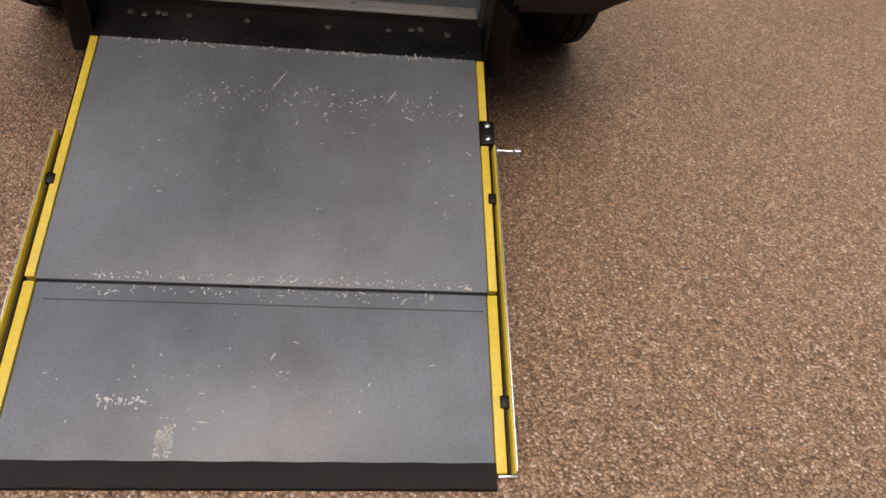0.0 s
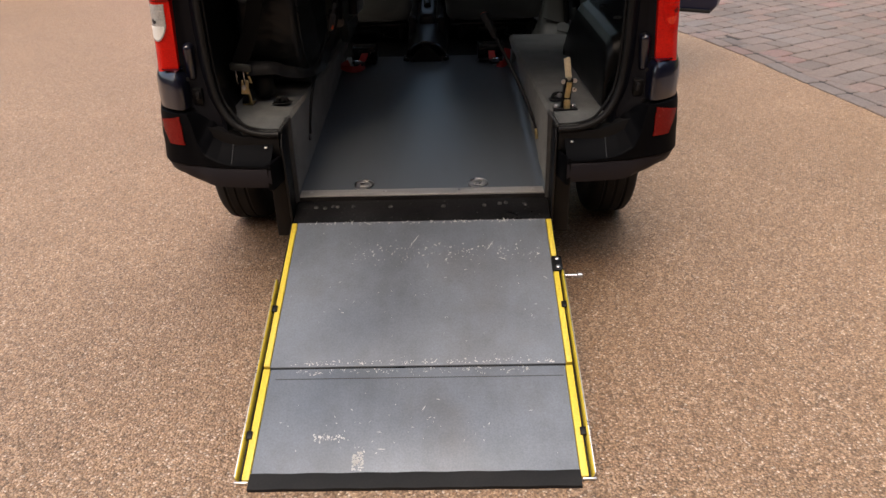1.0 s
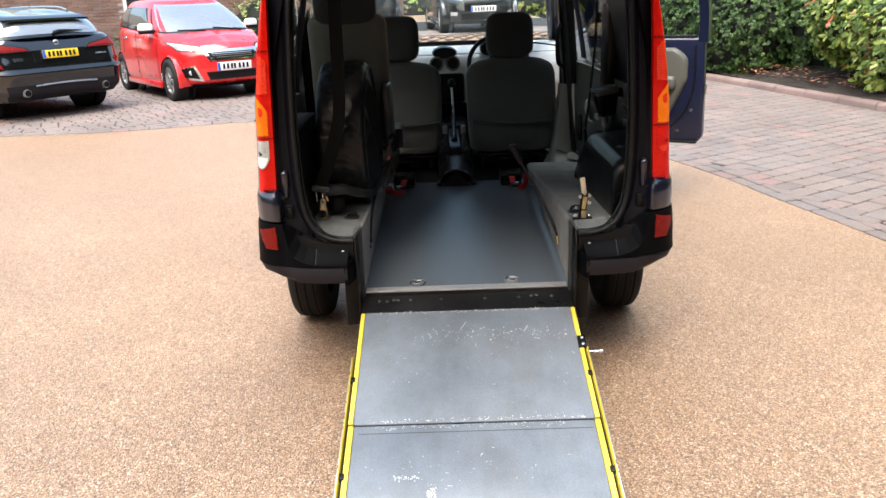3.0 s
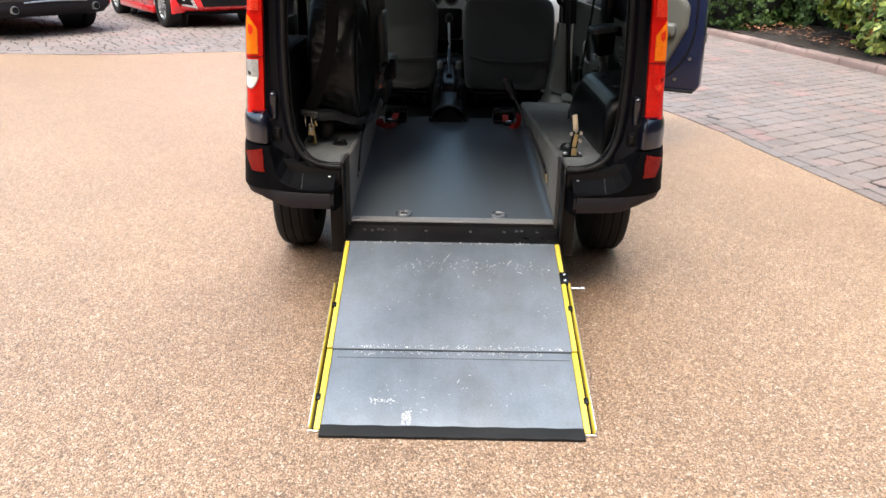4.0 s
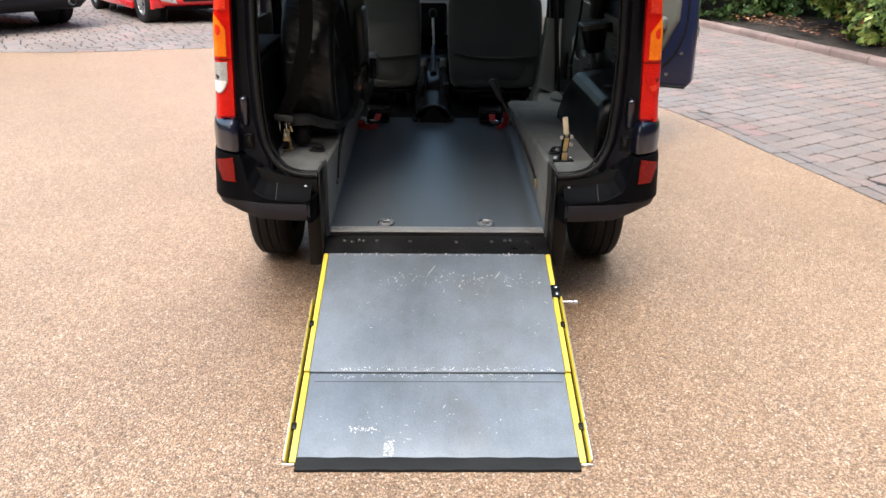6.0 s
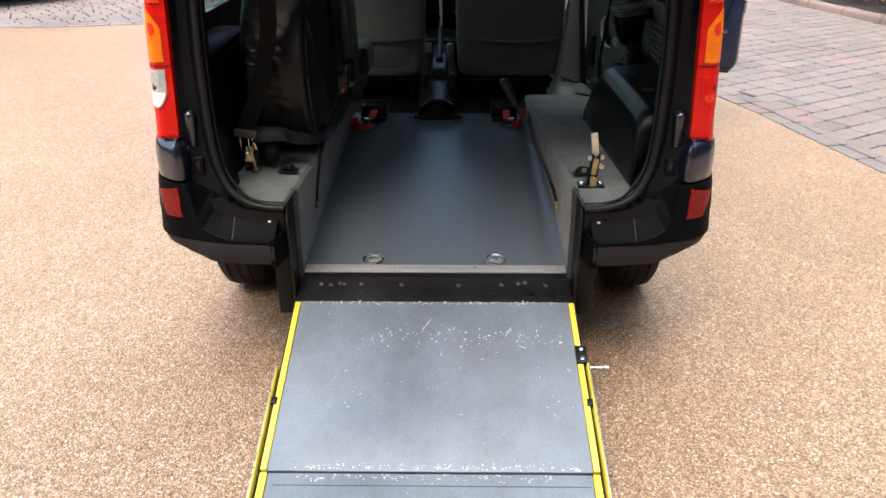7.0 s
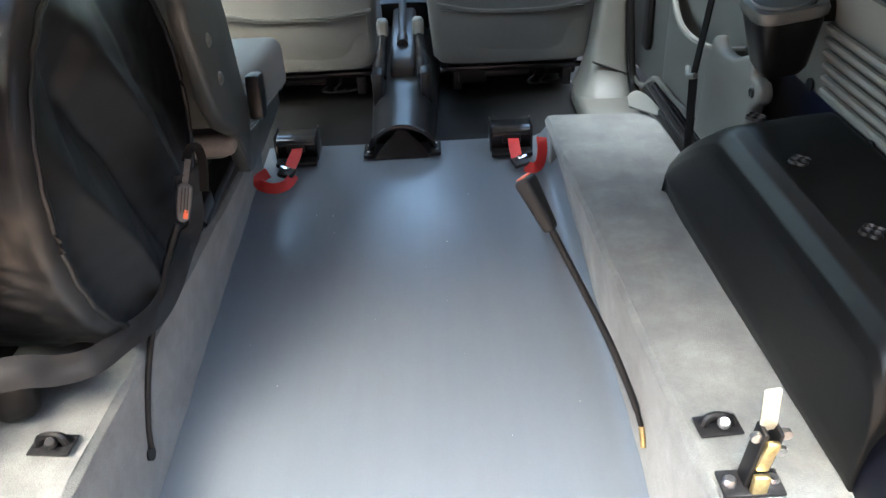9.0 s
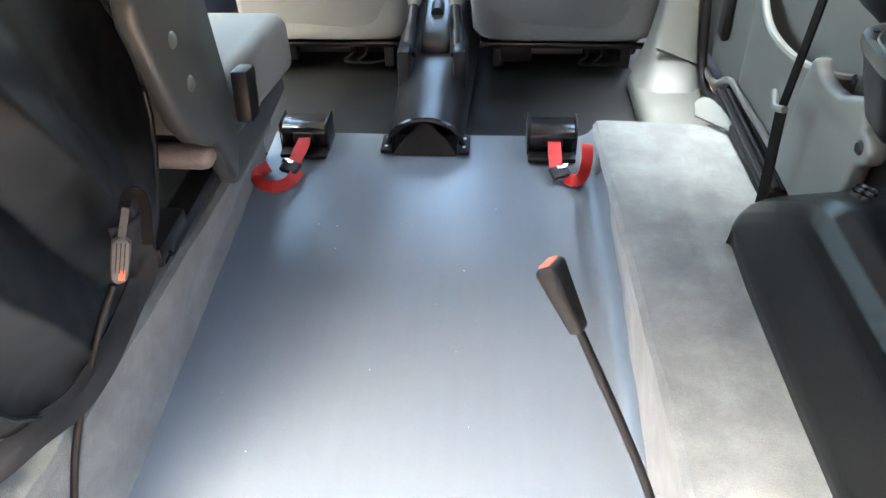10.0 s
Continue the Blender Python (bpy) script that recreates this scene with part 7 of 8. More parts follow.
class Shape:
    """A car's outer form: a rounded lower body under a tapered cabin; y points to the nose."""

    def __init__(self, spec):
        self.s = spec

    def line(self, pts, q):
        if q <= pts[0][0]:
            return pts[0][1]
        for (a, p), (b, r) in zip(pts, pts[1:]):
            if q <= b:
                t = (q - a) / (b - a)
                t = t * t * (3 - 2 * t) * 0.5 + t * 0.5
                return p + (r - p) * t
        return pts[-1][1]

    def ends(self, z):
        return self.line(self.s["tail"], z), self.line(self.s["nose"], z)

    def half(self, z):
        return self.line(self.s["width"], z)

    def deck(self, y):
        return self.line(self.s["deck"], y)

    def front_y(self, x, z):
        r, f = self.ends(z)
        k = min(0.999, abs(x) / self.half(z))
        return (r + f) / 2 + (f - r) / 2 * (1 - k ** self.s["n"]) ** (1 / self.s["n"])

    def rear_y(self, x, z):
        r, f = self.ends(z)
        k = min(0.999, abs(x) / self.half(z))
        return (r + f) / 2 - (f - r) / 2 * (1 - k ** self.s["nr"]) ** (1 / self.s["nr"])

    def side_x(self, y, z):
        r, f = self.ends(z)
        k = (y - (r + f) / 2) / ((f - r) / 2)
        n = self.s["n"] if k > 0 else self.s["nr"]
        return self.half(z) * (1 - min(0.999, abs(k)) ** n) ** (1 / n)

    def lower(self):
        bm = bmesh.new()
        low = self.s["low"]
        n = 288
        rings = []
        vs = [0, 0.02, 0.04, 0.07] + [0.1 + 0.025 * k for k in range(31)] + [0.88, 0.91, 0.94, 0.98, 1.0]
        plan = []
        for i in range(n):
            a = 2 * math.pi * i / n
            c, q = math.cos(a), math.sin(a)
            e = 2 / (self.s["n"] if q > 0 else self.s["nr"])
            plan.append((math.copysign(abs(c) ** e, c), math.copysign(abs(q) ** e, q)))
        for v in vs:
            ring = []
            for px, py in plan:
                r, f = self.ends(low + 0.5 * v)
                y = (r + f) / 2 + (f - r) / 2 * py
                for _ in range(3):
                    z = low + (self.deck(y) - low) * v
                    r, f = self.ends(z)
                    y = (r + f) / 2 + (f - r) / 2 * py
                tuck = 0.03 * max(0, (v - 0.9) / 0.1) ** 2 + 0.05 * max(0, (0.1 - v) / 0.1) ** 2
                ring.append(bm.verts.new((px * (self.half(z) - tuck), y - tuck * py, z)))
            rings.append(ring)
        # domed top over the rim
        for k in (0.85, 0.6, 0.35, 0.15, 0.01):
            rings.append([bm.verts.new((v.co.x * k, v.co.y, v.co.z + 0.045 * (1 - k * k))) for v in rings[len(vs) - 1]])
        def in_arch(co):
            return any(abs(co.x) > 0.45 and (co.y - ay) ** 2 + (co.z - self.s["wheel_r"]) ** 2 < (self.s["wheel_r"] * 1.1) ** 2 for ay in self.s["axles"])
        for a, b in zip(rings, rings[1:]):
            for i in range(n):
                q = (a[i], a[(i + 1) % n], b[(i + 1) % n], b[i])
                if not in_arch((q[0].co + q[2].co) / 2):
                    bm.faces.new(q)
        bm.faces.new(rings[-1])
        bmesh.ops.delete(bm, geom=[v for v in bm.verts if not v.link_faces], context="VERTS")
        bmesh.ops.recalc_face_normals(bm, faces=bm.faces)
        return bm

    def cabin_at(self, t):
        """Half width, rear y and front y of the cabin, t from waist to roof."""
        c = self.s["cabin"]
        g = max(0.0, t) ** 1.12
        return tuple(a + (b - a) * (g if k == 0 else t) for k, (a, b) in enumerate(zip(c[0], c[1])))

    def cabin_point(self, px, py, t, out=0.0):
        w, r, f = self.cabin_at(t)
        y = (r + f) / 2 + (f - r) / 2 * py
        bow = 0.035 * math.sin(math.pi * t)
        zr = self.s["roof"] - 0.09 * max(0.0, -py) ** 3 - 0.03 * max(0.0, py) ** 3
        z0 = self.deck(y) - 0.02 + 0.04 * (1 - px * px) * min(1.0, abs(py)) ** 8
        return Vector((px * (w + bow + out), y + py * (bow + out), z0 + (zr - z0) * t))

    def cabin(self):
        bm = bmesh.new()
        n, e = 120, 2 / 5.0
        rings = []
        for t in [k / 12 for k in range(13)]:
            ring = []
            for i in range(n):
                a = 2 * math.pi * i / n
                c, q = math.cos(a), math.sin(a)
                ring.append(bm.verts.new(self.cabin_point(math.copysign(abs(c) ** e, c), math.copysign(abs(q) ** e, q), t)))
            rings.append(ring)
        mid = sum((v.co.y for v in rings[-1])) / n
        for k in (0.94, 0.8, 0.55, 0.25):
            rings.append([bm.verts.new((v.co.x * k, mid + (v.co.y - mid) * (k * 0.5 + 0.5 if k < 0.9 else 0.985), v.co.z + 0.055 * (1 - k * k) + 0.008)) for v in rings[12]])
        for a, b in zip(rings, rings[1:]):
            for i in range(n):
                bm.faces.new((a[i], a[(i + 1) % n], b[(i + 1) % n], b[i]))
        bm.faces.new(rings[-1])
        bmesh.ops.recalc_face_normals(bm, faces=bm.faces)
        return bm

    def screen(self, front, u0, t0, t1, out=0.004, u1=None):
        """A pane in the front or rear of the cabin."""
        bm = bmesh.new()
        def f(u, v, o):
            k = -u0 + (u1 + u0 if u1 is not None else 2 * u0) * u
            t = t0 + (t1 - t0) * v
            py = (1 - min(0.999, abs(k)) ** 5) ** (1 / 5)
            return self.cabin_point(k, py if front else -py, t, out - o)
        return sheet(bm, f, 20, 8, 0.006)

    def flank(self, s, corners, out=0.005):
        """A side pane between four (y share, height share) corners: low rear, low front, high front, high rear."""
        bm = bmesh.new()
        a, b, c, d = corners
        def f(u, v, o):
            k = (a[0] * (1 - u) + b[0] * u) * (1 - v) + (d[0] * (1 - u) + c[0] * u) * v
            t = (a[1] * (1 - u) + b[1] * u) * (1 - v) + (d[1] * (1 - u) + c[1] * u) * v
            px = (1 - min(0.999, abs(k)) ** 5) ** (1 / 5)
            return self.cabin_point(s * px, k, t, out - o)
        return sheet(bm, f, 10, 8, 0.006)

    def face(self, corners, front, out=0.004, thick=0.015, nu=14, nv=6):
        """A patch on the nose or tail between four (x, z) corners: low inner, low outer, high outer, high inner."""
        bm = bmesh.new()
        a, b, c, d = corners
        def f(u, v, o):
            x = (a[0] * (1 - u) + b[0] * u) * (1 - v) + (d[0] * (1 - u) + c[0] * u) * v
            z = (a[1] * (1 - u) + b[1] * u) * (1 - v) + (d[1] * (1 - u) + c[1] * u) * v
            y = self.front_y(x, z) if front else self.rear_y(x, z)
            q = min(1.0, abs(x) / self.half(z))
            sx = math.copysign(q ** 6 * 1.2, x)
            off = out - o
            return Vector((x + sx * off, y + (off if front else -off), z))
        return sheet(bm, f, nu, nv, thick)


def car(name, label, loc, rz, spec):
    c = thing(name, label, "car", loc, rz)
    sh = Shape(spec)
    body = part("body", sh.lower(), spec["paint"], c, "", True, 50)
    cab = part("cabin", sh.cabin(), spec["paint"], c, "", True, 50)
    part("windscreen", sh.screen(True, 0.93, 0.07, 0.93), spec["screens"][0], cab, "windscreen reflecting the sky")
    part("rear_window", sh.screen(False, 0.88, *spec["rear_glass"]), spec["screens"][1], cab)
    part("cowl", sh.screen(True, 0.95, -0.06, 0.09, 0.012), M["black"], cab)
    for s in (-1, 1):
        for corners in spec["panes"]:
            part("side_window", sh.flank(s, corners), M["car_glass"], cab)
        # black window surround
        part("window_trim", sh.flank(s, ((-0.80, 0.09), (0.80, 0.055), (0.90, 0.80), (-0.82, 0.82)), 0.002), M["black"], cab)
    r, hw = spec["wheel_r"], spec["track"]
    for y in spec["axles"]:
        for s in (-1, 1):
            b = bmesh.new()
            lathe(b, [(r * 1.04, -0.2), (r * 1.09, -0.02), (r * 1.10, 0.012), (r * 1.13, 0.014), (r * 1.17, 0.002), (r * 1.17, -0.04)], Matrix.Translation((s * (sh.side_x(y, r + 0.2) - 0.006), y, r)) @ rot(0, 90 * s, 0), 48)
            bmesh.ops.delete(b, geom=[v for v in b.verts if v.co.z < spec["low"] - 0.01], context="VERTS")
            part("wheel_arch", b, spec["arch"], body)
            b = bmesh.new()
            disc(b, (s * (hw - 0.30), y, r), r * 1.12, 0.02, "x", 32)
            part("arch_liner", b, M["black"], body)
            wheel(s * (hw - 0.115), y, r, 0.2, M["alloy"], c, s)
    for s in (-1, 1):
        part("sill", newbox((s * (hw - 0.03), sum(spec["axles"]) / 2, spec["low"] + 0.02), (0.06, spec["axles"][1] - spec["axles"][0] - 2.4 * r, 0.09), 0.02), spec["arch"], body)
        for y, z0, z1 in spec["gaps"]:
            b = bmesh.new()
            tube(b, [Vector((s * (sh.side_x(y, z) + 0.0005), y, z)) for z in [z0 + (z1 - z0) * k / 8 for k in range(9)]], 0.0045, 6)
            part("door_gap", b, M["black"], body)
        for y in spec["handles"]:
            z = sh.deck(y) - 0.12
            part("door_handle", cushion(bmesh.new(), (s * (sh.side_x(y, z) + 0.008), y, z), (0.025, 0.17, 0.03), 0.011), spec["handle_mat"], body)
    return c, body, cab, sh


def mirrors(cab, x, y, z, mt, two_tone=False):
    for s in (-1, 1):
        bm = cushion(bmesh.new(), (s * (x + 0.10), y, z), (0.22, 0.11, 0.135), 0.05, rot(0, 0, -s * 12))
        mm = part("door_mirror", bm, mt, cab, "pale door mirror" if mt is M["white"] else "")
        part("mirror_glass", newbox((s * (x + 0.10), y - 0.056, z), (0.16, 0.01, 0.09), 0.01, rot(0, 0, -s * 12)), M["car_glass"], mm)
        if two_tone:
            part("mirror_housing", cushion(bmesh.new(), (s * (x + 0.10), y + 0.002, z - 0.046), (0.222, 0.116, 0.06), 0.026, rot(0, 0, -s * 12)), M["black"], mm)
        part("mirror_foot", newbox((s * (x - 0.01), y + 0.01, z - 0.05), (0.1, 0.05, 0.05), 0.015), M["black"], mm)


# red hatchback, nose towards the drive
RED = dict(paint=M["red"], arch=M["red"], wheel_r=0.292, track=0.80, axles=(-1.17, 1.15), low=0.19, n=3.2, nr=4.0, roof=1.355,
           tail=[(0.19, -1.60), (0.35, -1.70), (0.55, -1.72), (0.9, -1.66), (1.0, -1.6)], nose=[(0.19, 1.66), (0.3, 1.755), (0.45, 1.775), (0.62, 1.76), (0.75, 1.69), (0.85, 1.56), (1.0, 1.45)],
           width=[(0.19, 0.765), (0.35, 0.80), (0.6, 0.807), (0.85, 0.79), (1.05, 0.76)], deck=[(-1.7, 0.93), (-1.2, 0.98), (0.0, 0.93), (0.7, 0.925), (1.05, 0.905), (1.4, 0.83), (1.6, 0.745), (1.76, 0.66)],
           cabin=((0.735, -1.62, 1.15), (0.54, -1.30, 0.28)), screens=(M["screen_glass"], M["car_glass"]), rear_glass=(0.25, 0.92),
           panes=[((-0.62, 0.16), (-0.30, 0.12), (-0.27, 0.78), (-0.62, 0.76)), ((-0.25, 0.12), (0.58, 0.09), (0.52, 0.80), (-0.22, 0.80))],
           gaps=[(0.80, 0.3, 0.9), (-0.12, 0.26, 0.92), (-0.82, 0.62, 0.95)], handles=(0.06, -0.66), handle_mat=M["chrome"])
red_car, red_body, red_cab, red_shape = car("hatchback", "bright red small hatchback parked on block paving", (-4.37, 10.375, 0), -142.3, RED)
red_car.scale = (1.03, 1.03, 1.09)
mirrors(red_cab, 0.74, 0.62, 0.99, M["white"], True)


def red_face():
    b, f = red_body, red_shape.face
    for s in (-1, 1):
        h = part("headlamp", f([(s * 0.40, 0.675), (s * 0.66, 0.70), (s * 0.72, 0.80), (s * 0.44, 0.735)], True, 0.006), M["lamp_clear"], b, "clear swept-back headlamp")
        part("lamp_rim", f([(s * 0.385, 0.662), (s * 0.67, 0.69), (s * 0.735, 0.812), (s * 0.42, 0.745)], True, 0.003), M["black"], h)
        for x, z in ((0.5, 0.702), (0.58, 0.722)):
            part("lamp_eye", f([(s * (x - 0.022), z - 0.018), (s * (x + 0.022), z - 0.015), (s * (x + 0.025), z + 0.022), (s * (x - 0.02), z + 0.018)], True, 0.009), M["car_glass"] if x < 0.55 else M["chrome"], h)
        fr = part("fog_surround", f([(s * 0.43, 0.275), (s * 0.69, 0.325), (s * 0.685, 0.445), (s * 0.53, 0.50)], True, 0.012), M["chrome"], b, "chrome fog lamp surround")
        part("fog_recess", f([(s * 0.485, 0.315), (s * 0.695, 0.350), (s * 0.690, 0.435), (s * 0.55, 0.475)], True, 0.016), M["black"], fr)
        d = bmesh.new()
        disc(d, (s * 0.575, red_shape.front_y(0.575, 0.4) + 0.004, 0.40), 0.033, 0.016, "y", 20)
        part("fog_lamp", d, M["lamp_clear"], fr)
    fr = part("grille_frame", f([(-0.34, 0.550), (0.34, 0.550), (0.43, 0.70), (-0.43, 0.70)], True, 0.014), M["chrome"], b, "chrome grille frame")
    gr = part("grille", f([(-0.30, 0.575), (0.30, 0.575), (0.365, 0.662), (-0.365, 0.662)], True, 0.018), M["black"], fr)
    for k in range(3):
        z = 0.592 + 0.024 * k
        part("grille_bar", f([(-0.30, z), (0.30, z), (0.31, z + 0.007), (-0.31, z + 0.007)], True, 0.023), M["alloy"], gr)
    lg = part("lower_grille", f([(-0.36, 0.30), (0.36, 0.30), (0.40, 0.405), (-0.40, 0.405)], True, 0.012), M["black"], b)
    for k in range(3):
        z = 0.322 + 0.03 * k
        part("grille_bar", f([(-0.37, z), (0.37, z), (0.37, z + 0.006), (-0.37, z + 0.006)], True, 0.017), M["bumper_low"], lg)
    part("front_lip", f([(-0.55, 0.195), (0.55, 0.195), (0.55, 0.24), (-0.55, 0.24)], True, 0.03, 0.05), M["bumper"], b)
    number_plate(b, Matrix.Translation((0, red_shape.front_y(0, 0.465) + 0.025, 0.47)) @ rot(0, 0, 180), False)
    for x0, x1 in ((-0.45, -0.02), (0.1, 0.5)):
        wp = bmesh.new()
        tube(wp, [red_shape.cabin_point(x / 0.74, (1 - abs(x / 0.74) ** 5) ** (1 / 5), 0.05 + 0.06 * k / 6, 0.02) for k, x in enumerate([x0 + (x1 - x0) * i / 6 for i in range(7)])], 0.009, 6)
        part("wiper", wp, M["black"], red_cab)


red_face()

# black sport utility vehicle, tail towards the drive
SUV = dict(paint=M["black_paint"], arch=M["bumper"], wheel_r=0.36, track=0.99, axles=(-1.36, 1.45), low=0.28, n=3.6, nr=9.0, roof=1.47,
           tail=[(0.28, -2.20), (0.40, -2.33), (0.66, -2.36), (0.72, -2.33), (0.95, -2.285), (1.08, -2.22), (1.2, -2.15)], nose=[(0.28, 2.25), (0.5, 2.36), (0.8, 2.3), (1.0, 2.05), (1.2, 1.9)],
           width=[(0.28, 0.96), (0.45, 1.0), (0.8, 1.01), (1.0, 1.0), (1.2, 0.95)], deck=[(-2.35, 1.10), (-1.8, 1.16), (0.0, 1.10), (0.9, 1.08), (1.5, 1.05), (2.0, 0.97), (2.3, 0.86)],
           cabin=((0.93, -2.23, 1.35), (0.70, -1.98, 0.45)), screens=(M["car_glass"], M["screen_glass"]), rear_glass=(0.13, 0.80),
           panes=[((-0.72, 0.22), (-0.30, 0.14), (-0.28, 0.80), (-0.66, 0.74)), ((-0.25, 0.13), (0.58, 0.10), (0.52, 0.82), (-0.23, 0.82))],
           gaps=[(0.9, 0.4, 1.05), (-0.15, 0.36, 1.07)], handles=(0.1, -0.8), handle_mat=M["black_paint"])
suv, suv_body, suv_cab, suv_shape = car("sport_utility_vehicle", "glossy black sport utility vehicle seen from its tail", (-7.0, 8.97, 0), 54.0, SUV)
suv.scale = (1.03, 1.03, 1.19)

suv.scale = (0.95, 0.95, 0.95)

def suv_tail():
    b, f = suv_body, suv_shape.face
    for s in (-1, 1):
        t = part("tail_lamp", f([(s * 0.42, 0.955), (s * 0.965, 0.955), (s * 0.97, 1.09), (s * 0.47, 0.99)], False, 0.02, 0.03, 18, 6), M["reflector"], b, "swept red tail lamp")
        part("lamp_strip", f([(s * 0.5, 0.972), (s * 0.93, 0.982), (s * 0.93, 1.005), (s * 0.52, 0.985)], False, 0.024), M["reflector"], t)
        part("lamp_frame", f([(s * 0.39, 0.94), (s * 0.972, 0.938), (s * 0.975, 1.10), (s * 0.45, 1.002)], False, 0.012, 0.02), M["black"], t)
        part("lower_lamp", f([(s * 0.80, 0.74), (s * 0.96, 0.76), (s * 0.965, 0.82), (s * 0.82, 0.80)], False, 0.006), M["reflector"], b)
        ex = bmesh.new()
        lathe(ex, [(0.034, 0.0), (0.05, -0.02), (0.056, 0.0), (0.056, 0.12), (0.034, 0.12), (0.034, 0.0)], Matrix.Translation((s * 0.58, -2.345, 0.40)) @ rot(-90, 0, 0), 28)
        e = part("exhaust_tip", ex, M["alu"], b, "round chrome exhaust tip")
        h = bmesh.new()
        disc(h, (s * 0.58, -2.372, 0.40), 0.042, 0.004, "y", 20)
        part("exhaust_bore", h, M["black"], e)
    part("bumper_step", f([(-0.88, 0.655), (0.88, 0.655), (0.88, 0.705), (-0.88, 0.705)], False, 0.035, 0.05, 24, 4), M["black_paint"], b, "glossy black bumper ledge")
    part("diffuser", f([(-0.78, 0.30), (0.78, 0.30), (0.82, 0.50), (-0.82, 0.50)], False, 0.012, 0.03), M["bumper_low"], b)
    tr = bmesh.new()
    tube(tr, [Vector((x, suv_shape.rear_y(x, 0.47) - 0.022, 0.47 + 0.03 * math.cos(x * 2.2))) for x in [-0.45 + 0.06 * k for k in range(16)]], 0.012, 8)
    part("diffuser_trim", tr, M["alloy"], b)
    part("plate_recess", f([(-0.38, 0.80), (0.38, 0.80), (0.36, 0.985), (-0.36, 0.985)], False, 0.008), M["black_paint"], b)
    number_plate(b, Matrix.Translation((0, suv_shape.rear_y(0, 0.895) - 0.03, 0.895)) @ rot(-8, 0, 0), True)
    part("hatch_gap", f([(-0.86, 0.722), (0.86, 0.722), (0.86, 0.73), (-0.86, 0.73)], False, 0.003), M["black"], b)
    d = bmesh.new()
    lathe(d, [(0.0, 0.012), (0.03, 0.012), (0.037, 0.008), (0.039, 0.0)], Matrix.Translation((0, suv_shape.rear_y(0, 1.045) - 0.004, 1.045)) @ rot(80, 0, 0), 24)
    part("round_badge", d, M["chrome"], b)
    part("model_badge", f([(-0.66, 0.83), (-0.53, 0.83), (-0.53, 0.87), (-0.66, 0.87)], False, 0.008), M["chrome"], b)
    part("model_badge", f([(0.52, 0.85), (0.7, 0.85), (0.7, 0.872), (0.52, 0.872)], False, 0.008), M["steel"], b)
    wp = bmesh.new()
    tube(wp, [suv_shape.cabin_point(x, -1.0, t, 0.03) for x, t in ((0.0, 0.15), (0.08, 0.22), (0.2, 0.24), (0.34, 0.24), (0.46, 0.235))], [0.026, 0.026, 0.02, 0.012, 0.008], 8)
    part("rear_wiper", wp, M["black"], suv_cab)
    sp = bmesh.new()
    sheet(sp, lambda u, v, o: suv_shape.cabin_point((u - 0.5) * 1.6, -1.0, 0.80 + 0.2 * v, 0.004) + Vector((0, -0.06 * (1 - v) ** 0.5 + 0.02 * (2 * u - 1) ** 2, 0.035 - o)), 16, 5, 0.03)
    part("spoiler", sp, M["black_paint"], suv_cab)
    for s in (-1, 1):
        rr = bmesh.new()
        tube(rr, smoothed([(s * 0.60, -1.6, 1.47), (s * 0.62, -1.2, 1.52), (s * 0.62, 0.0, 1.53), (s * 0.6, 0.3, 1.50)], 20), 0.015, 8)
        part("roof_rail", rr, M["alloy"], suv_cab)


suv_tail()

# two dark cars beyond the windscreen
DARK = dict(RED, paint=M["black_paint"], arch=M["black_paint"], wheel_r=0.32, track=0.86, axles=(-1.30, 1.30), handles=(), gaps=(), screens=(M["car_glass"], M["car_glass"]),
            width=[(z, w * 1.07) for z, w in RED["width"]], tail=[(z, y * 1.17) for z, y in RED["tail"]], nose=[(z, y * 1.17) for z, y in RED["nose"]], deck=[(y * 1.17, z) for y, z in RED["deck"]],
            cabin=((0.79, -1.88, 1.3), (0.62, -1.55, 0.4)))


def dark_nose(b, sh):
    for s in (-1, 1):
        part("headlamp", sh.face([(s * 0.42, 0.66), (s * 0.70, 0.69), (s * 0.76, 0.80), (s * 0.46, 0.74)], True, 0.006), M["lamp_clear"], b, "clear headlamp")
        part("fog_lamp", sh.face([(s * 0.52, 0.36), (s * 0.64, 0.37), (s * 0.64, 0.44), (s * 0.52, 0.43)], True, 0.01), M["lamp_clear"], b)
    part("grille", sh.face([(-0.38, 0.60), (0.38, 0.60), (0.42, 0.67), (-0.42, 0.67)], True, 0.012), M["black"], b)
    part("lower_grille", sh.face([(-0.45, 0.28), (0.45, 0.28), (0.45, 0.40), (-0.45, 0.40)], True, 0.012), M["black"], b)
    number_plate(b, Matrix.Translation((0, sh.front_y(0, 0.49) + 0.025, 0.49)) @ rot(0, 0, 180), False)


dk1, dk1_body, dk1_cab, dk1_shape = car("hatchback", "black hatchback parked nose out before the hedge", (0.50, 15.5, 0.62), 187, DARK)
dark_nose(dk1_body, dk1_shape)
dk2, dk2_body, dk2_cab, dk2_shape = car("hatchback", "dark hatchback parked tail out before the hedge", (-2.55, 17.7, 0.62), 25, DARK)
for s in (-1, 1):
    part("tail_lamp", dk2_shape.face([(s * 0.6, 0.72), (s * 0.78, 0.72), (s * 0.76, 0.9), (s * 0.66, 0.92)], False, 0.01), M["reflector"], dk2_body, "red tail lamp")


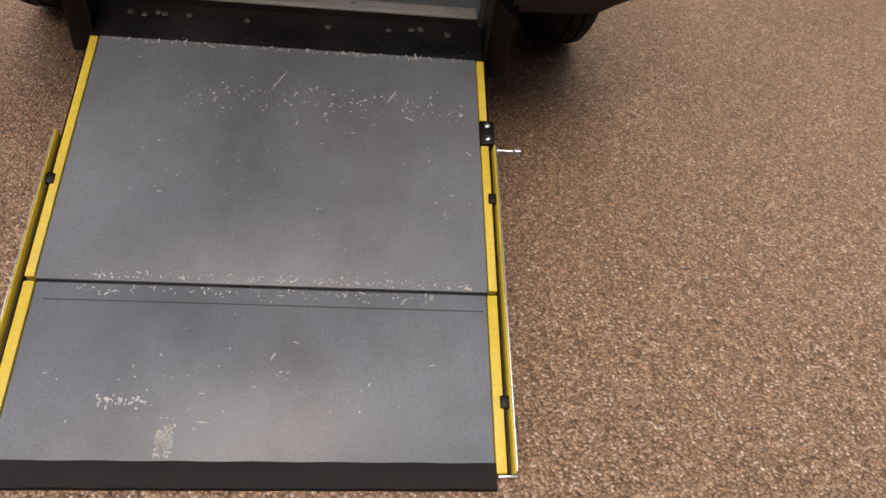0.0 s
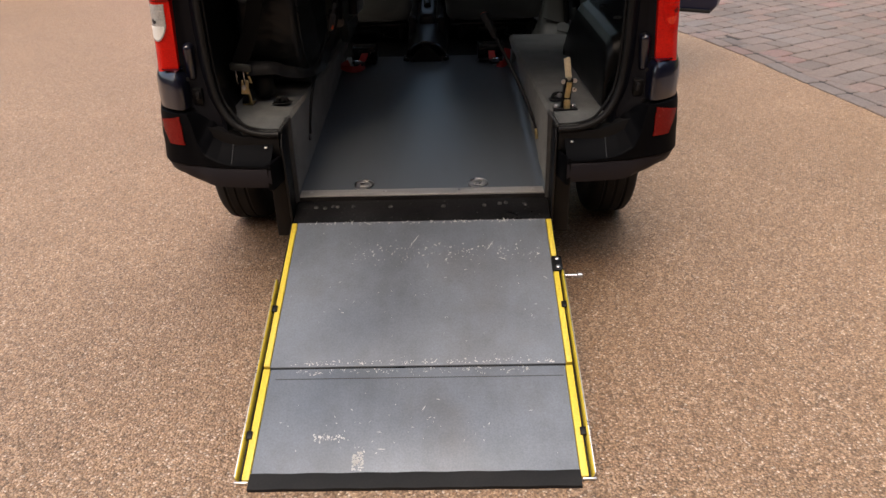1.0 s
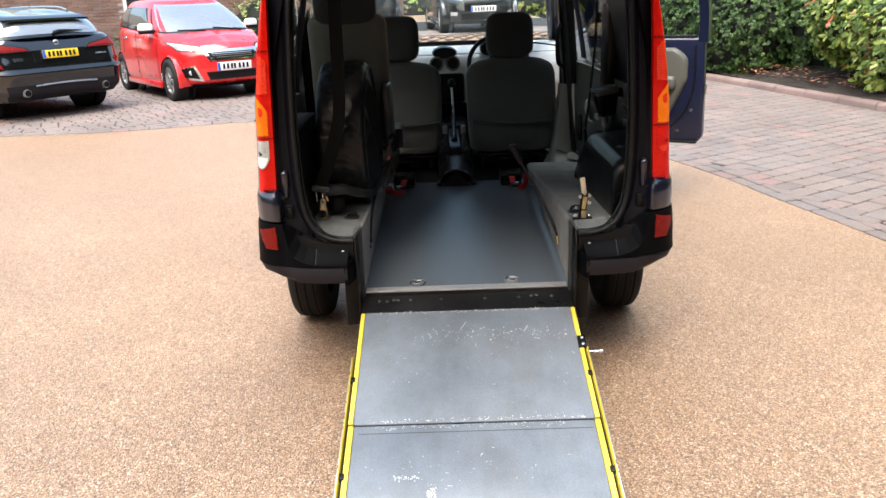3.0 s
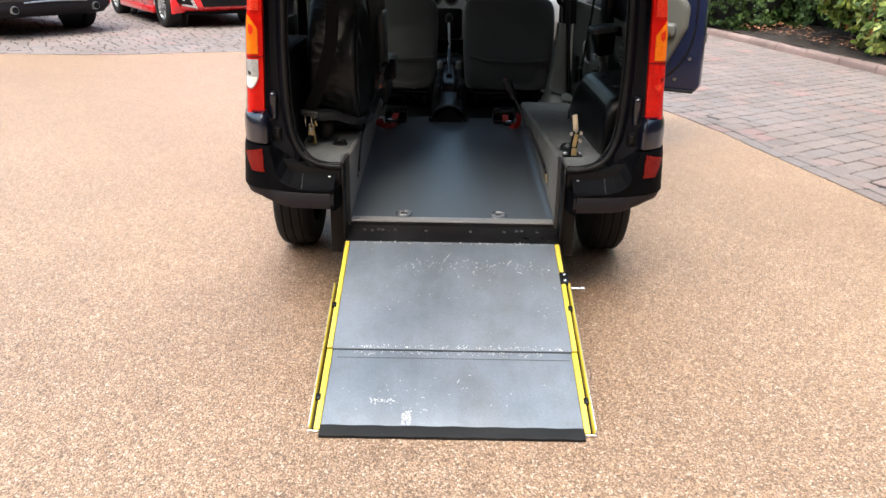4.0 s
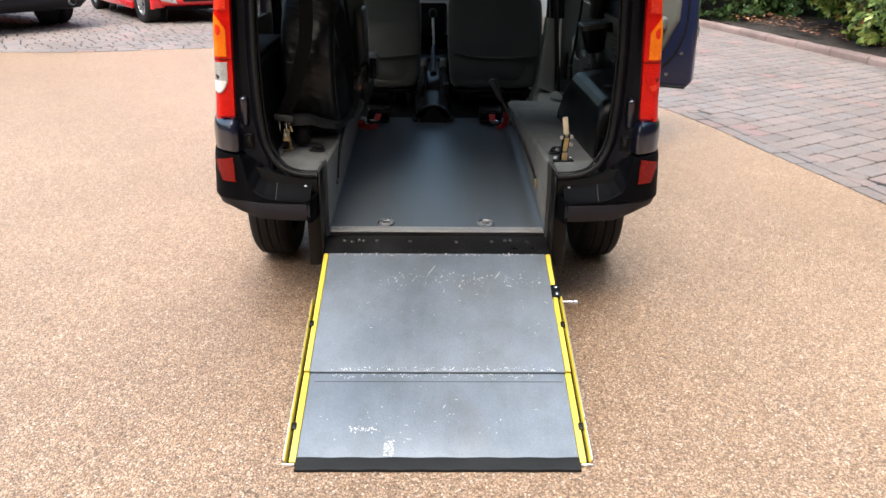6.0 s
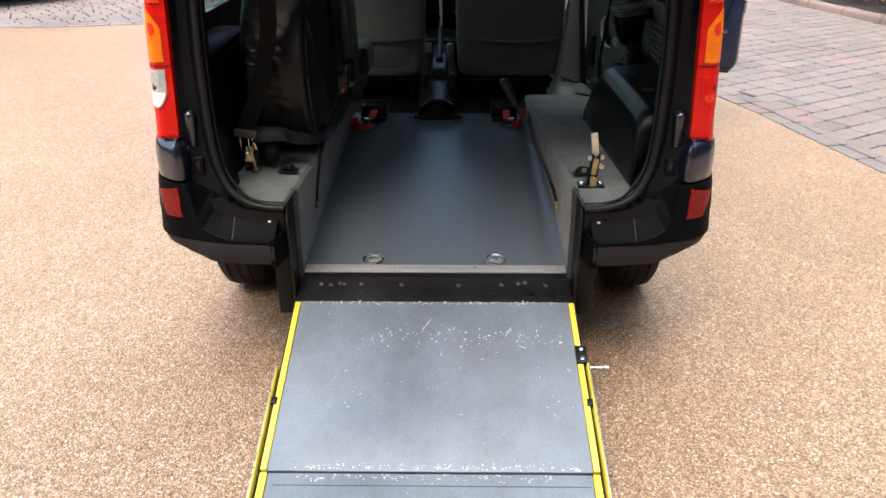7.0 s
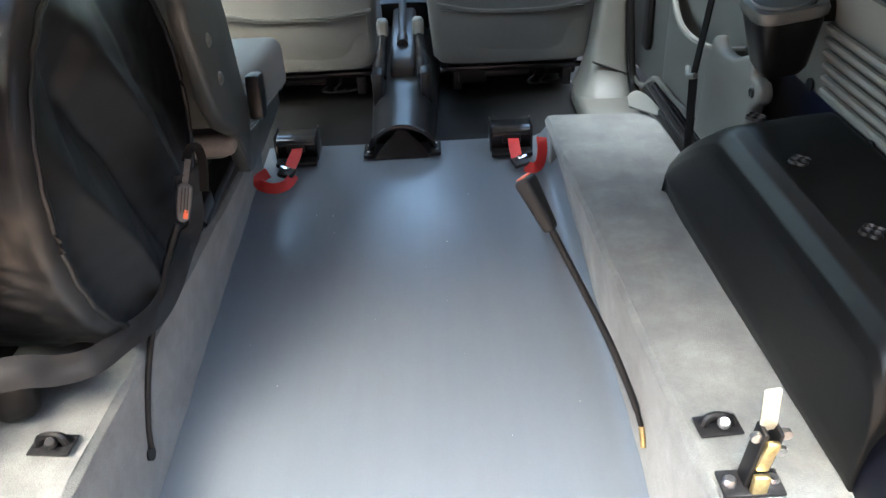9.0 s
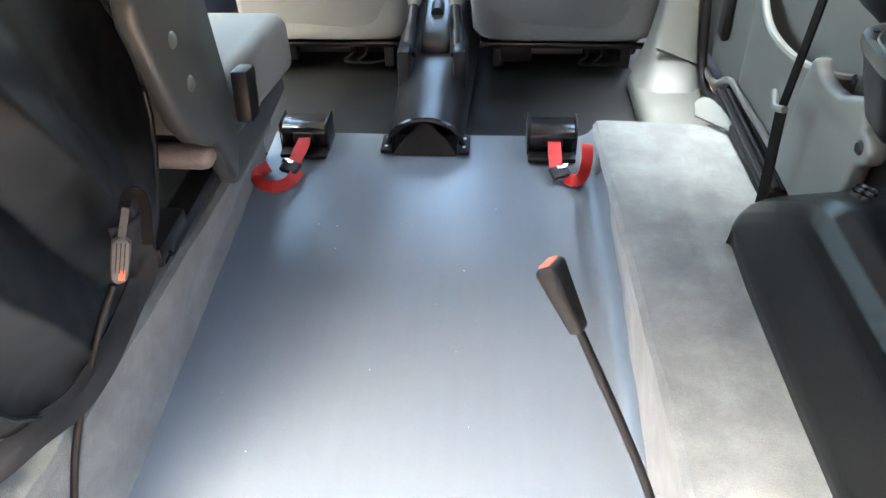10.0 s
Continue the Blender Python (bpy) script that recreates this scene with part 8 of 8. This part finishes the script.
# ---- kerb, planting, house ----
def kerb():
    k = tagged(new("kerb"), "weathered pinkish bullnose kerb along the planting", "kerb", "", "structure")
    line = smoothed([(6.6, -2.5, 0), (5.75, 1.2, 0), (4.83, 5.33, 0), (4.43, 7.1, 0), (4.03, 8.93, 0), (3.7, 10.6, 0), (3.9, 12.5, 0), (4.6, 15, 0)], 400)
    length = 0.0
    acc = [0.0]
    for a, b in zip(line, line[1:]):
        length += (b - a).length
        acc.append(length)
    def at(d):
        for i in range(len(acc) - 1):
            if acc[i + 1] >= d:
                return line[i].lerp(line[i + 1], (d - acc[i]) / max(1e-6, acc[i + 1] - acc[i]))
        return line[-1]
    prof = [(0.0, -0.05), (0.0, 0.06), (0.012, 0.085), (0.035, 0.098), (0.115, 0.098), (0.125, 0.09), (0.125, -0.05)]
    d = 0.0
    while d + 0.6 < length:
        bm = bmesh.new()
        rings = []
        for q in (0.004, 0.3, 0.596):
            p = at(d + q)
            t = (at(min(length, d + q + 0.05)) - at(max(0, d + q - 0.05))).normalized()
            n = Vector((t.y, -t.x, 0))
            rings.append([bm.verts.new((p.x + n.x * a, p.y + n.y * a, h)) for a, h in prof])
        for r0, r1 in zip(rings, rings[1:]):
            for i in range(len(prof)):
                j = (i + 1) % len(prof)
                bm.faces.new((r0[i], r0[j], r1[j], r1[i]))
        bm.faces.new(rings[0])
        bm.faces.new(rings[-1])
        bmesh.ops.recalc_face_normals(bm, faces=bm.faces)
        part("kerb_stone", bm, M["kerb"], k)
        d += 0.604


kerb()


def soil_bed():
    bm = bmesh.new()
    def f(u, v, o):
        y = -3 + u * 19
        x0 = [6.8, 5.95, 5.0, 4.25, 4.05, 5.0][min(5, int(u * 5))] + ([6.8, 5.95, 5.0, 4.25, 4.05, 5.0][min(5, int(u * 5) + 1)] - [6.8, 5.95, 5.0, 4.25, 4.05, 5.0][min(5, int(u * 5))]) * (u * 5 - int(u * 5))
        return Vector((x0 + v * 4.5, y, 0.09 + 0.25 * min(1, v * 3) + 0.05 * noise.noise(Vector((u * 40, v * 20, 0)))))
    sheet(bm, f, 90, 20)
    structure("planting_bed", bm, M["soil"], "dark soil strewn with brown fallen leaves", "flower bed", True)


soil_bed()


def leaf(bm, p, d, up, length, width, fold=0.25):
    """One leaf: a pointed blade folded along its rib."""
    d = d.normalized()
    s = d.cross(up)
    s = s.normalized() if s.length > 1e-3 else Vector((1, 0, 0))
    n = s.cross(d)
    pts = [p, p + d * length * 0.35 + s * width - n * width * -fold, p + d * length * 0.72 + s * width * 0.85 + n * width * fold * 0.6, p + d * length - n * length * 0.12,
           p + d * length * 0.72 - s * width * 0.85 + n * width * fold * 0.6, p + d * length * 0.35 - s * width + n * width * fold, p + d * length * 0.4, p + d * length * 0.75 - n * length * 0.03]
    v = [bm.verts.new(q) for q in pts]
    for f in ((0, 1, 6), (1, 2, 7, 6), (2, 3, 7), (3, 4, 7), (4, 5, 6, 7), (5, 0, 6)):
        bm.faces.new([v[i] for i in f])


def shrub(name, label, blobs, n, size, material, seed, spread=0.24):
    """A mass of leaves in tufts over dark stems; blobs are centre and radii."""
    rng = random.Random(seed)
    th = thing(name, label, "hedge")
    verts, faces = [], []
    stems = bmesh.new()
    core = bmesh.new()
    total = sum(r[0] * r[2] for _, r in blobs)
    shape = ((0, 0, 0), (0.33, 1, -0.25), (0.7, 0.85, 0.15), (1.0, 0, -0.5), (0.7, -0.85, 0.15), (0.33, -1, -0.25), (0.4, 0, 0.12), (0.75, 0, 0.0))
    tris = ((0, 1, 6), (1, 2, 7, 6), (2, 3, 7), (3, 4, 7), (4, 5, 6, 7), (5, 0, 6))
    for c, r in blobs:
        c = Vector(c)
        # near-black backing core stands for the shaded inside behind the leaves
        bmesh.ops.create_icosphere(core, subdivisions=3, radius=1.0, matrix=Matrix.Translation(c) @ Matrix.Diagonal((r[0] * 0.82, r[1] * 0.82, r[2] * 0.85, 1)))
        for _ in range(int(n * r[0] * r[2] / total) // 6):
            z = rng.uniform(-0.95, 1.0)
            a = rng.uniform(0, 2 * math.pi)
            q = math.sqrt(1 - z * z)
            nrm = Vector((q * math.cos(a), q * math.sin(a), z))
            if nrm.y > 0.6 or nrm.x > 0.7:
                continue
            lump = 1 + 0.12 * noise.noise(Vector((nrm.x * 2.2, nrm.y * 2.2, nrm.z * 2.2)) + c)
            p = c + Vector((nrm.x * r[0], nrm.y * r[1], nrm.z * r[2])) * rng.uniform(0.82, 1.06) * lump
            if p.z < 0.13:
                continue
            out = (nrm + Vector((rng.gauss(0, 0.25), rng.gauss(0, 0.25), rng.gauss(0.25, 0.25)))).normalized()
            side = out.cross(Vector((0.1, 0.2, 1))).normalized()
            other = side.cross(out)
            if rng.random() < 0.15:
                tube(stems, [p - out * size * 2.5, p - out * size, p + out * size * 0.3], 0.004, 4)
            for i in range(6):
                ang = i * 2.4 + rng.uniform(-0.4, 0.4)
                d = (out * rng.uniform(0.0, 0.7) + (side * math.cos(ang) + other * math.sin(ang)) * rng.uniform(0.6, 1.0) + Vector((0, 0, -0.3))).normalized()
                w = d.cross(out)
                w = w.normalized() if w.length > 1e-3 else side
                up = w.cross(d)
                ln = size * rng.uniform(0.65, 1.2)
                wd = ln * spread * rng.uniform(0.8, 1.15)
                o = p + out * rng.uniform(-0.4, 0.5) * size
                k = len(verts)
                verts += [tuple(o + d * (ln * x) + w * (wd * y) + up * (wd * h)) for x, y, h in shape]
                faces += [tuple(k + j for j in f) for f in tris]
    for v in core.verts:
        v.co += v.normal * 0.08 * noise.noise(v.co * 3.0)
    me = bpy.data.meshes.new("foliage")
    me.from_pydata(verts, [], faces)
    me.materials.append(material)
    ob = new("foliage", me)
    ob.parent = th
    ob["kind"] = "stuff"
    if stems.verts:
        part("stems", stems, M["bark"], th)["kind"] = "stuff"
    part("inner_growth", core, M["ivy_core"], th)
    return th


# shade within the hedges, put into a near-black core colour
M["ivy_core"] = surf("dark_hedge_core", (0.003, 0.005, 0.002), (0.010, 0.015, 0.006), 14, 60, (0.8, 0.95), bumps=1.0, dist=0.03, fine_mix=0.6)
shrub("laurel_hedge", "glossy yellow-green broadleaf hedge with a few red leaves", [((5.6, 6.2, 0.8), (0.85, 0.9, 0.85)), ((5.35, 7.3, 1.15), (0.70, 0.75, 0.75)), ((5.95, 5.0, 0.7), (0.95, 0.9, 0.85)), ((5.9, 7.4, 1.6), (0.9, 1.0, 0.8)), ((6.45, 3.6, 0.75), (0.9, 1.0, 0.9))], 36000, 0.105, M["laurel"], 11, 0.22)
shrub("ivy_hedge", "dense dark green ivy hedge in shade behind the kerb", [((4.75, 9.6, 0.75), (0.85, 1.0, 1.0)), ((4.45, 11.2, 0.8), (0.85, 1.0, 1.1)), ((5.7, 8.7, 0.8), (0.9, 1.0, 1.0)), ((4.7, 12.8, 0.9), (0.9, 1.1, 1.2)), ((5.2, 14.5, 1.0), (1.0, 1.2, 1.3)), ((6.2, 7.8, 0.5), (0.8, 1.4, 0.7))], 56000, 0.072, M["ivy"], 12, 0.38)
shrub("far_hedge", "tall mixed green hedge behind the parked cars", [((x, 31.5 + 0.4 * math.sin(x * 2), 1.3), (1.4, 0.9, 1.7)) for x in (-5.0, -3.0, -1.0, 1.0, 3.0, 5.0, 7.0, 9.0)], 9000, 0.16, M["laurel"], 13)


def fallen_leaves():
    rng = random.Random(5)
    bm = bmesh.new()
    for _ in range(500):
        y = rng.uniform(4.5, 11)
        x = 4.83 - (y - 5.33) * 0.222 + rng.uniform(0.2, 0.75)
        a = rng.uniform(0, 6.28)
        leaf(bm, Vector((x, y, 0.15 + 0.2 * min(1, max(0, (x - 4.83 + (y - 5.33) * 0.222) / 1.5)))), Vector((math.cos(a), math.sin(a), rng.uniform(0, 0.4))), Vector((0, 0, 1)), rng.uniform(0.05, 0.1), 0.02)
    m = leaf_mat("fallen_leaf", [(0.0, (0.1, 0.04, 0.02)), (0.5, (0.22, 0.1, 0.05)), (1.0, (0.36, 0.2, 0.12))])
    structure("leaf_litter", bm, m, "scattered brown fallen leaves on the bed", "leaf litter", kind="stuff")


fallen_leaves()


def house():
    h = thing("house", "brown brick house front with white framed windows", "house", (-8.9, 16.4, 0), 14)
    part("wall", newbox((0, 0.15, 1.6), (16, 0.28, 3.2), 0.0), M["mortar"], h)
    rng = random.Random(3)
    wins = [(-4.2, 1.2), (1.8, 1.5), (5.2, 1.4)]
    bm = bmesh.new()
    for j in range(30):
        for i in range(-36, 36):
            x = (i + (0.5 if j % 2 else 0)) * 0.225
            z = 0.04 + j * 0.075
            if any(abs(x - wx) < w / 2 + 0.1 and z > 0.75 for wx, w in wins):
                continue
            box(bm, (x, 0.004 + rng.uniform(-0.002, 0.002), z), (0.215, 0.02, 0.065))
            if len(bm.verts) > 30000:
                break
    ob = part("brickwork", bm, M["housebrick"], h, "", False)
    ob["kind"] = "stuff"
    for wx, w in wins:
        fr = bmesh.new()
        for dx, dz, sx, sz in ((-w / 2 + 0.03, 0.65, 0.07, 1.2), (w / 2 - 0.03, 0.65, 0.07, 1.2), (0, 0.65, 0.05, 1.2), (0, 0.07, w, 0.07), (0, 1.25, w, 0.07)):
            box(fr, (wx + dx, -0.02, 0.78 + dz), (sx, 0.07, sz), 0.008)
        f = part("window", fr, M["white"], h, "white window frame")
        part("sill", newbox((wx, -0.06, 0.77), (w + 0.2, 0.18, 0.06), 0.01), M["white"], f)
        for s in (-1, 1):
            part("pane", newbox((wx + s * w / 4, 0.0, 1.43), (w / 2 - 0.06, 0.012, 1.1)), M["car_glass"], f)
    return h


house()
shrub("clipped_bush", "rounded green bush beside the house wall", [((-6.9, 14.9, 0.55), (0.6, 0.6, 0.6))], 800, 0.07, M["ivy"], 14)
shrub("clipped_bush", "wide bright green bush beside the house wall", [((-4.2, 15.6, 0.75), (0.9, 0.6, 0.85))], 1400, 0.08, M["laurel"], 15)

# ---- block paving, piece by piece ----
PAVER_DIR = radians(31)
ROW = 0.160
LENGTHS = (0.12, 0.16, 0.20, 0.24)


def paver_verts(lx, ly, h=0.012, ch=0.006, k=0.014):
    """A tumbled block: its corners are knocked off, its top edge chamfered."""
    v = []
    for z, g in ((-0.01, 0.0), (h - ch * 0.7, 0.0), (h, ch)):
        a, b = lx / 2 - g, ly / 2 - g
        v += [(x, y, z) for x, y in ((-a + k, -b), (a - k, -b), (a, -b + k), (a, b - k), (a - k, b), (-a + k, b), (-a, b - k), (-a, -b + k))]
    f = [tuple(range(16, 24))]
    for o in (0, 8):
        f += [(o + i, o + (i + 1) % 8, o + 8 + (i + 1) % 8, o + 8 + i) for i in range(8)]
    return v, f


def lay_paving():
    rng = random.Random(21)
    ca, sa = math.cos(PAVER_DIR), math.sin(PAVER_DIR)
    # outline test with the two edge courses left free
    pts = np.array([(p.x, p.y) for p in edge_line])
    def clear(x, y):
        return is_paved(x, y) and float(np.min((pts[:, 0] - x) ** 2 + (pts[:, 1] - y) ** 2)) > 0.15 ** 2
    blocks = []
    for j in range(-60, 140):
        a = -16.0 + rng.uniform(0, 0.2)
        b = j * ROW
        while a < 20:
            ln = rng.choice(LENGTHS)
            ac = a + ln / 2
            x, y = ac * ca - b * sa, ac * sa + b * ca
            a += ln
            kerb_x = 4.83 - (y - 5.33) * 0.222
            if not (-11 < x < min(kerb_x + 0.1, 7.5) and -6.0 < y < 15.5):
                continue
            if clear(x, y):
                blocks.append((x, y, PAVER_DIR, ln - 0.014, ROW - 0.013, 0.0))
    # edge courses
    for off, width in ((0.050, 0.104), (0.158, 0.104)):
        k = 0
        while k < 238:
            p = edge_line[k]
            q = k
            while q < 239 and (edge_line[q] - p).length < 0.205:
                q += 1
            t = (edge_line[q] - p)
            n = Vector((t.y, -t.x, 0)).normalized()
            steps = max(1, round(t.length / 0.205))
            for s in range(steps):
                c = p + t * ((s + 0.5) / steps) + n * off
                if -9 < c.x < 5 and -6 < c.y < 7.5:
                    blocks.append((c.x, c.y, math.atan2(t.y, t.x), t.length / steps - 0.010, width - 0.006, -0.004))
            k = q
    near, rest = [], []
    for bl in sorted(blocks, key=lambda q: (q[0] - 2.0) ** 2 + (q[1] - 1.6) ** 2):
        if len(near) < 295 and 1.2 < bl[0] < 4.6 and 0.4 < bl[1] < 4.6:
            near.append(bl)
        else:
            rest.append(bl)
    shared = {}
    for x, y, ang, lx, ly, up in near:
        key = (round(lx, 2), round(ly, 2))
        if key not in shared:
            me = bpy.data.meshes.new("paver")
            me.from_pydata(*[paver_verts(*key)[0], [], paver_verts(*key)[1]])
            me.materials.append(M["paver"])
            shared[key] = me
        ob = new("paver", shared[key])
        ob.parent = pavement
        ob.matrix_basis = pose(x, y, gz(y, x) + up + rng.uniform(-0.0015, 0.002), rng.gauss(0, 0.35), rng.gauss(0, 0.35), math.degrees(ang) + rng.gauss(0, 0.5))
    vs, fs = [], []
    for x, y, ang, lx, ly, up in rest:
        v, f = paver_verts(lx, ly)
        o = len(vs)
        c, s = math.cos(ang), math.sin(ang)
        dz = gz(y, x) + up + rng.uniform(-0.0015, 0.002)
        vs += [(x + p[0] * c - p[1] * s, y + p[0] * s + p[1] * c, p[2] + dz) for p in v]
        fs += [tuple(i + o for i in q) for q in f]
    me = bpy.data.meshes.new("pavers")
    me.from_pydata(vs, [], fs)
    me.materials.append(M["paver"])
    ob = new("pavers", me)
    ob.parent = pavement
    ob["kind"] = "stuff"


lay_paving()


# ---- made-up wall and hedges that close the place and block low sky ----
def surround():
    wall = newbox((0, -8.5, 4.5), (26, 0.4, 9.0))
    structure("wall_south", wall, M["housebrick"], "plain brown brick wall added unseen to block low sky light", "wall")
    for name, c, sz in (("hedge_west", (-15.5, 9, 1.4), (1.2, 40, 2.8)), ("hedge_east", (9.2, 2, 3.8), (1.6, 24, 7.6)), ("hedge_north", (0, 34, 2.4), (40, 1.4, 4.8))):
        bm = newbox(c, sz)
        bmesh.ops.subdivide_edges(bm, edges=bm.edges, cuts=14, use_grid_fill=True)
        for v in bm.verts:
            v.co += Vector((noise.noise(v.co * 0.9), noise.noise(v.co * 0.9 + Vector((7, 0, 0))), noise.noise(v.co * 0.9 + Vector((0, 9, 0))) * (1 if v.co.z > 0.5 else 0))) * 0.35
        structure(name, bm, M["ivy_core"], "dark hedge mass added to block low sky light", "hedge", True)


surround()
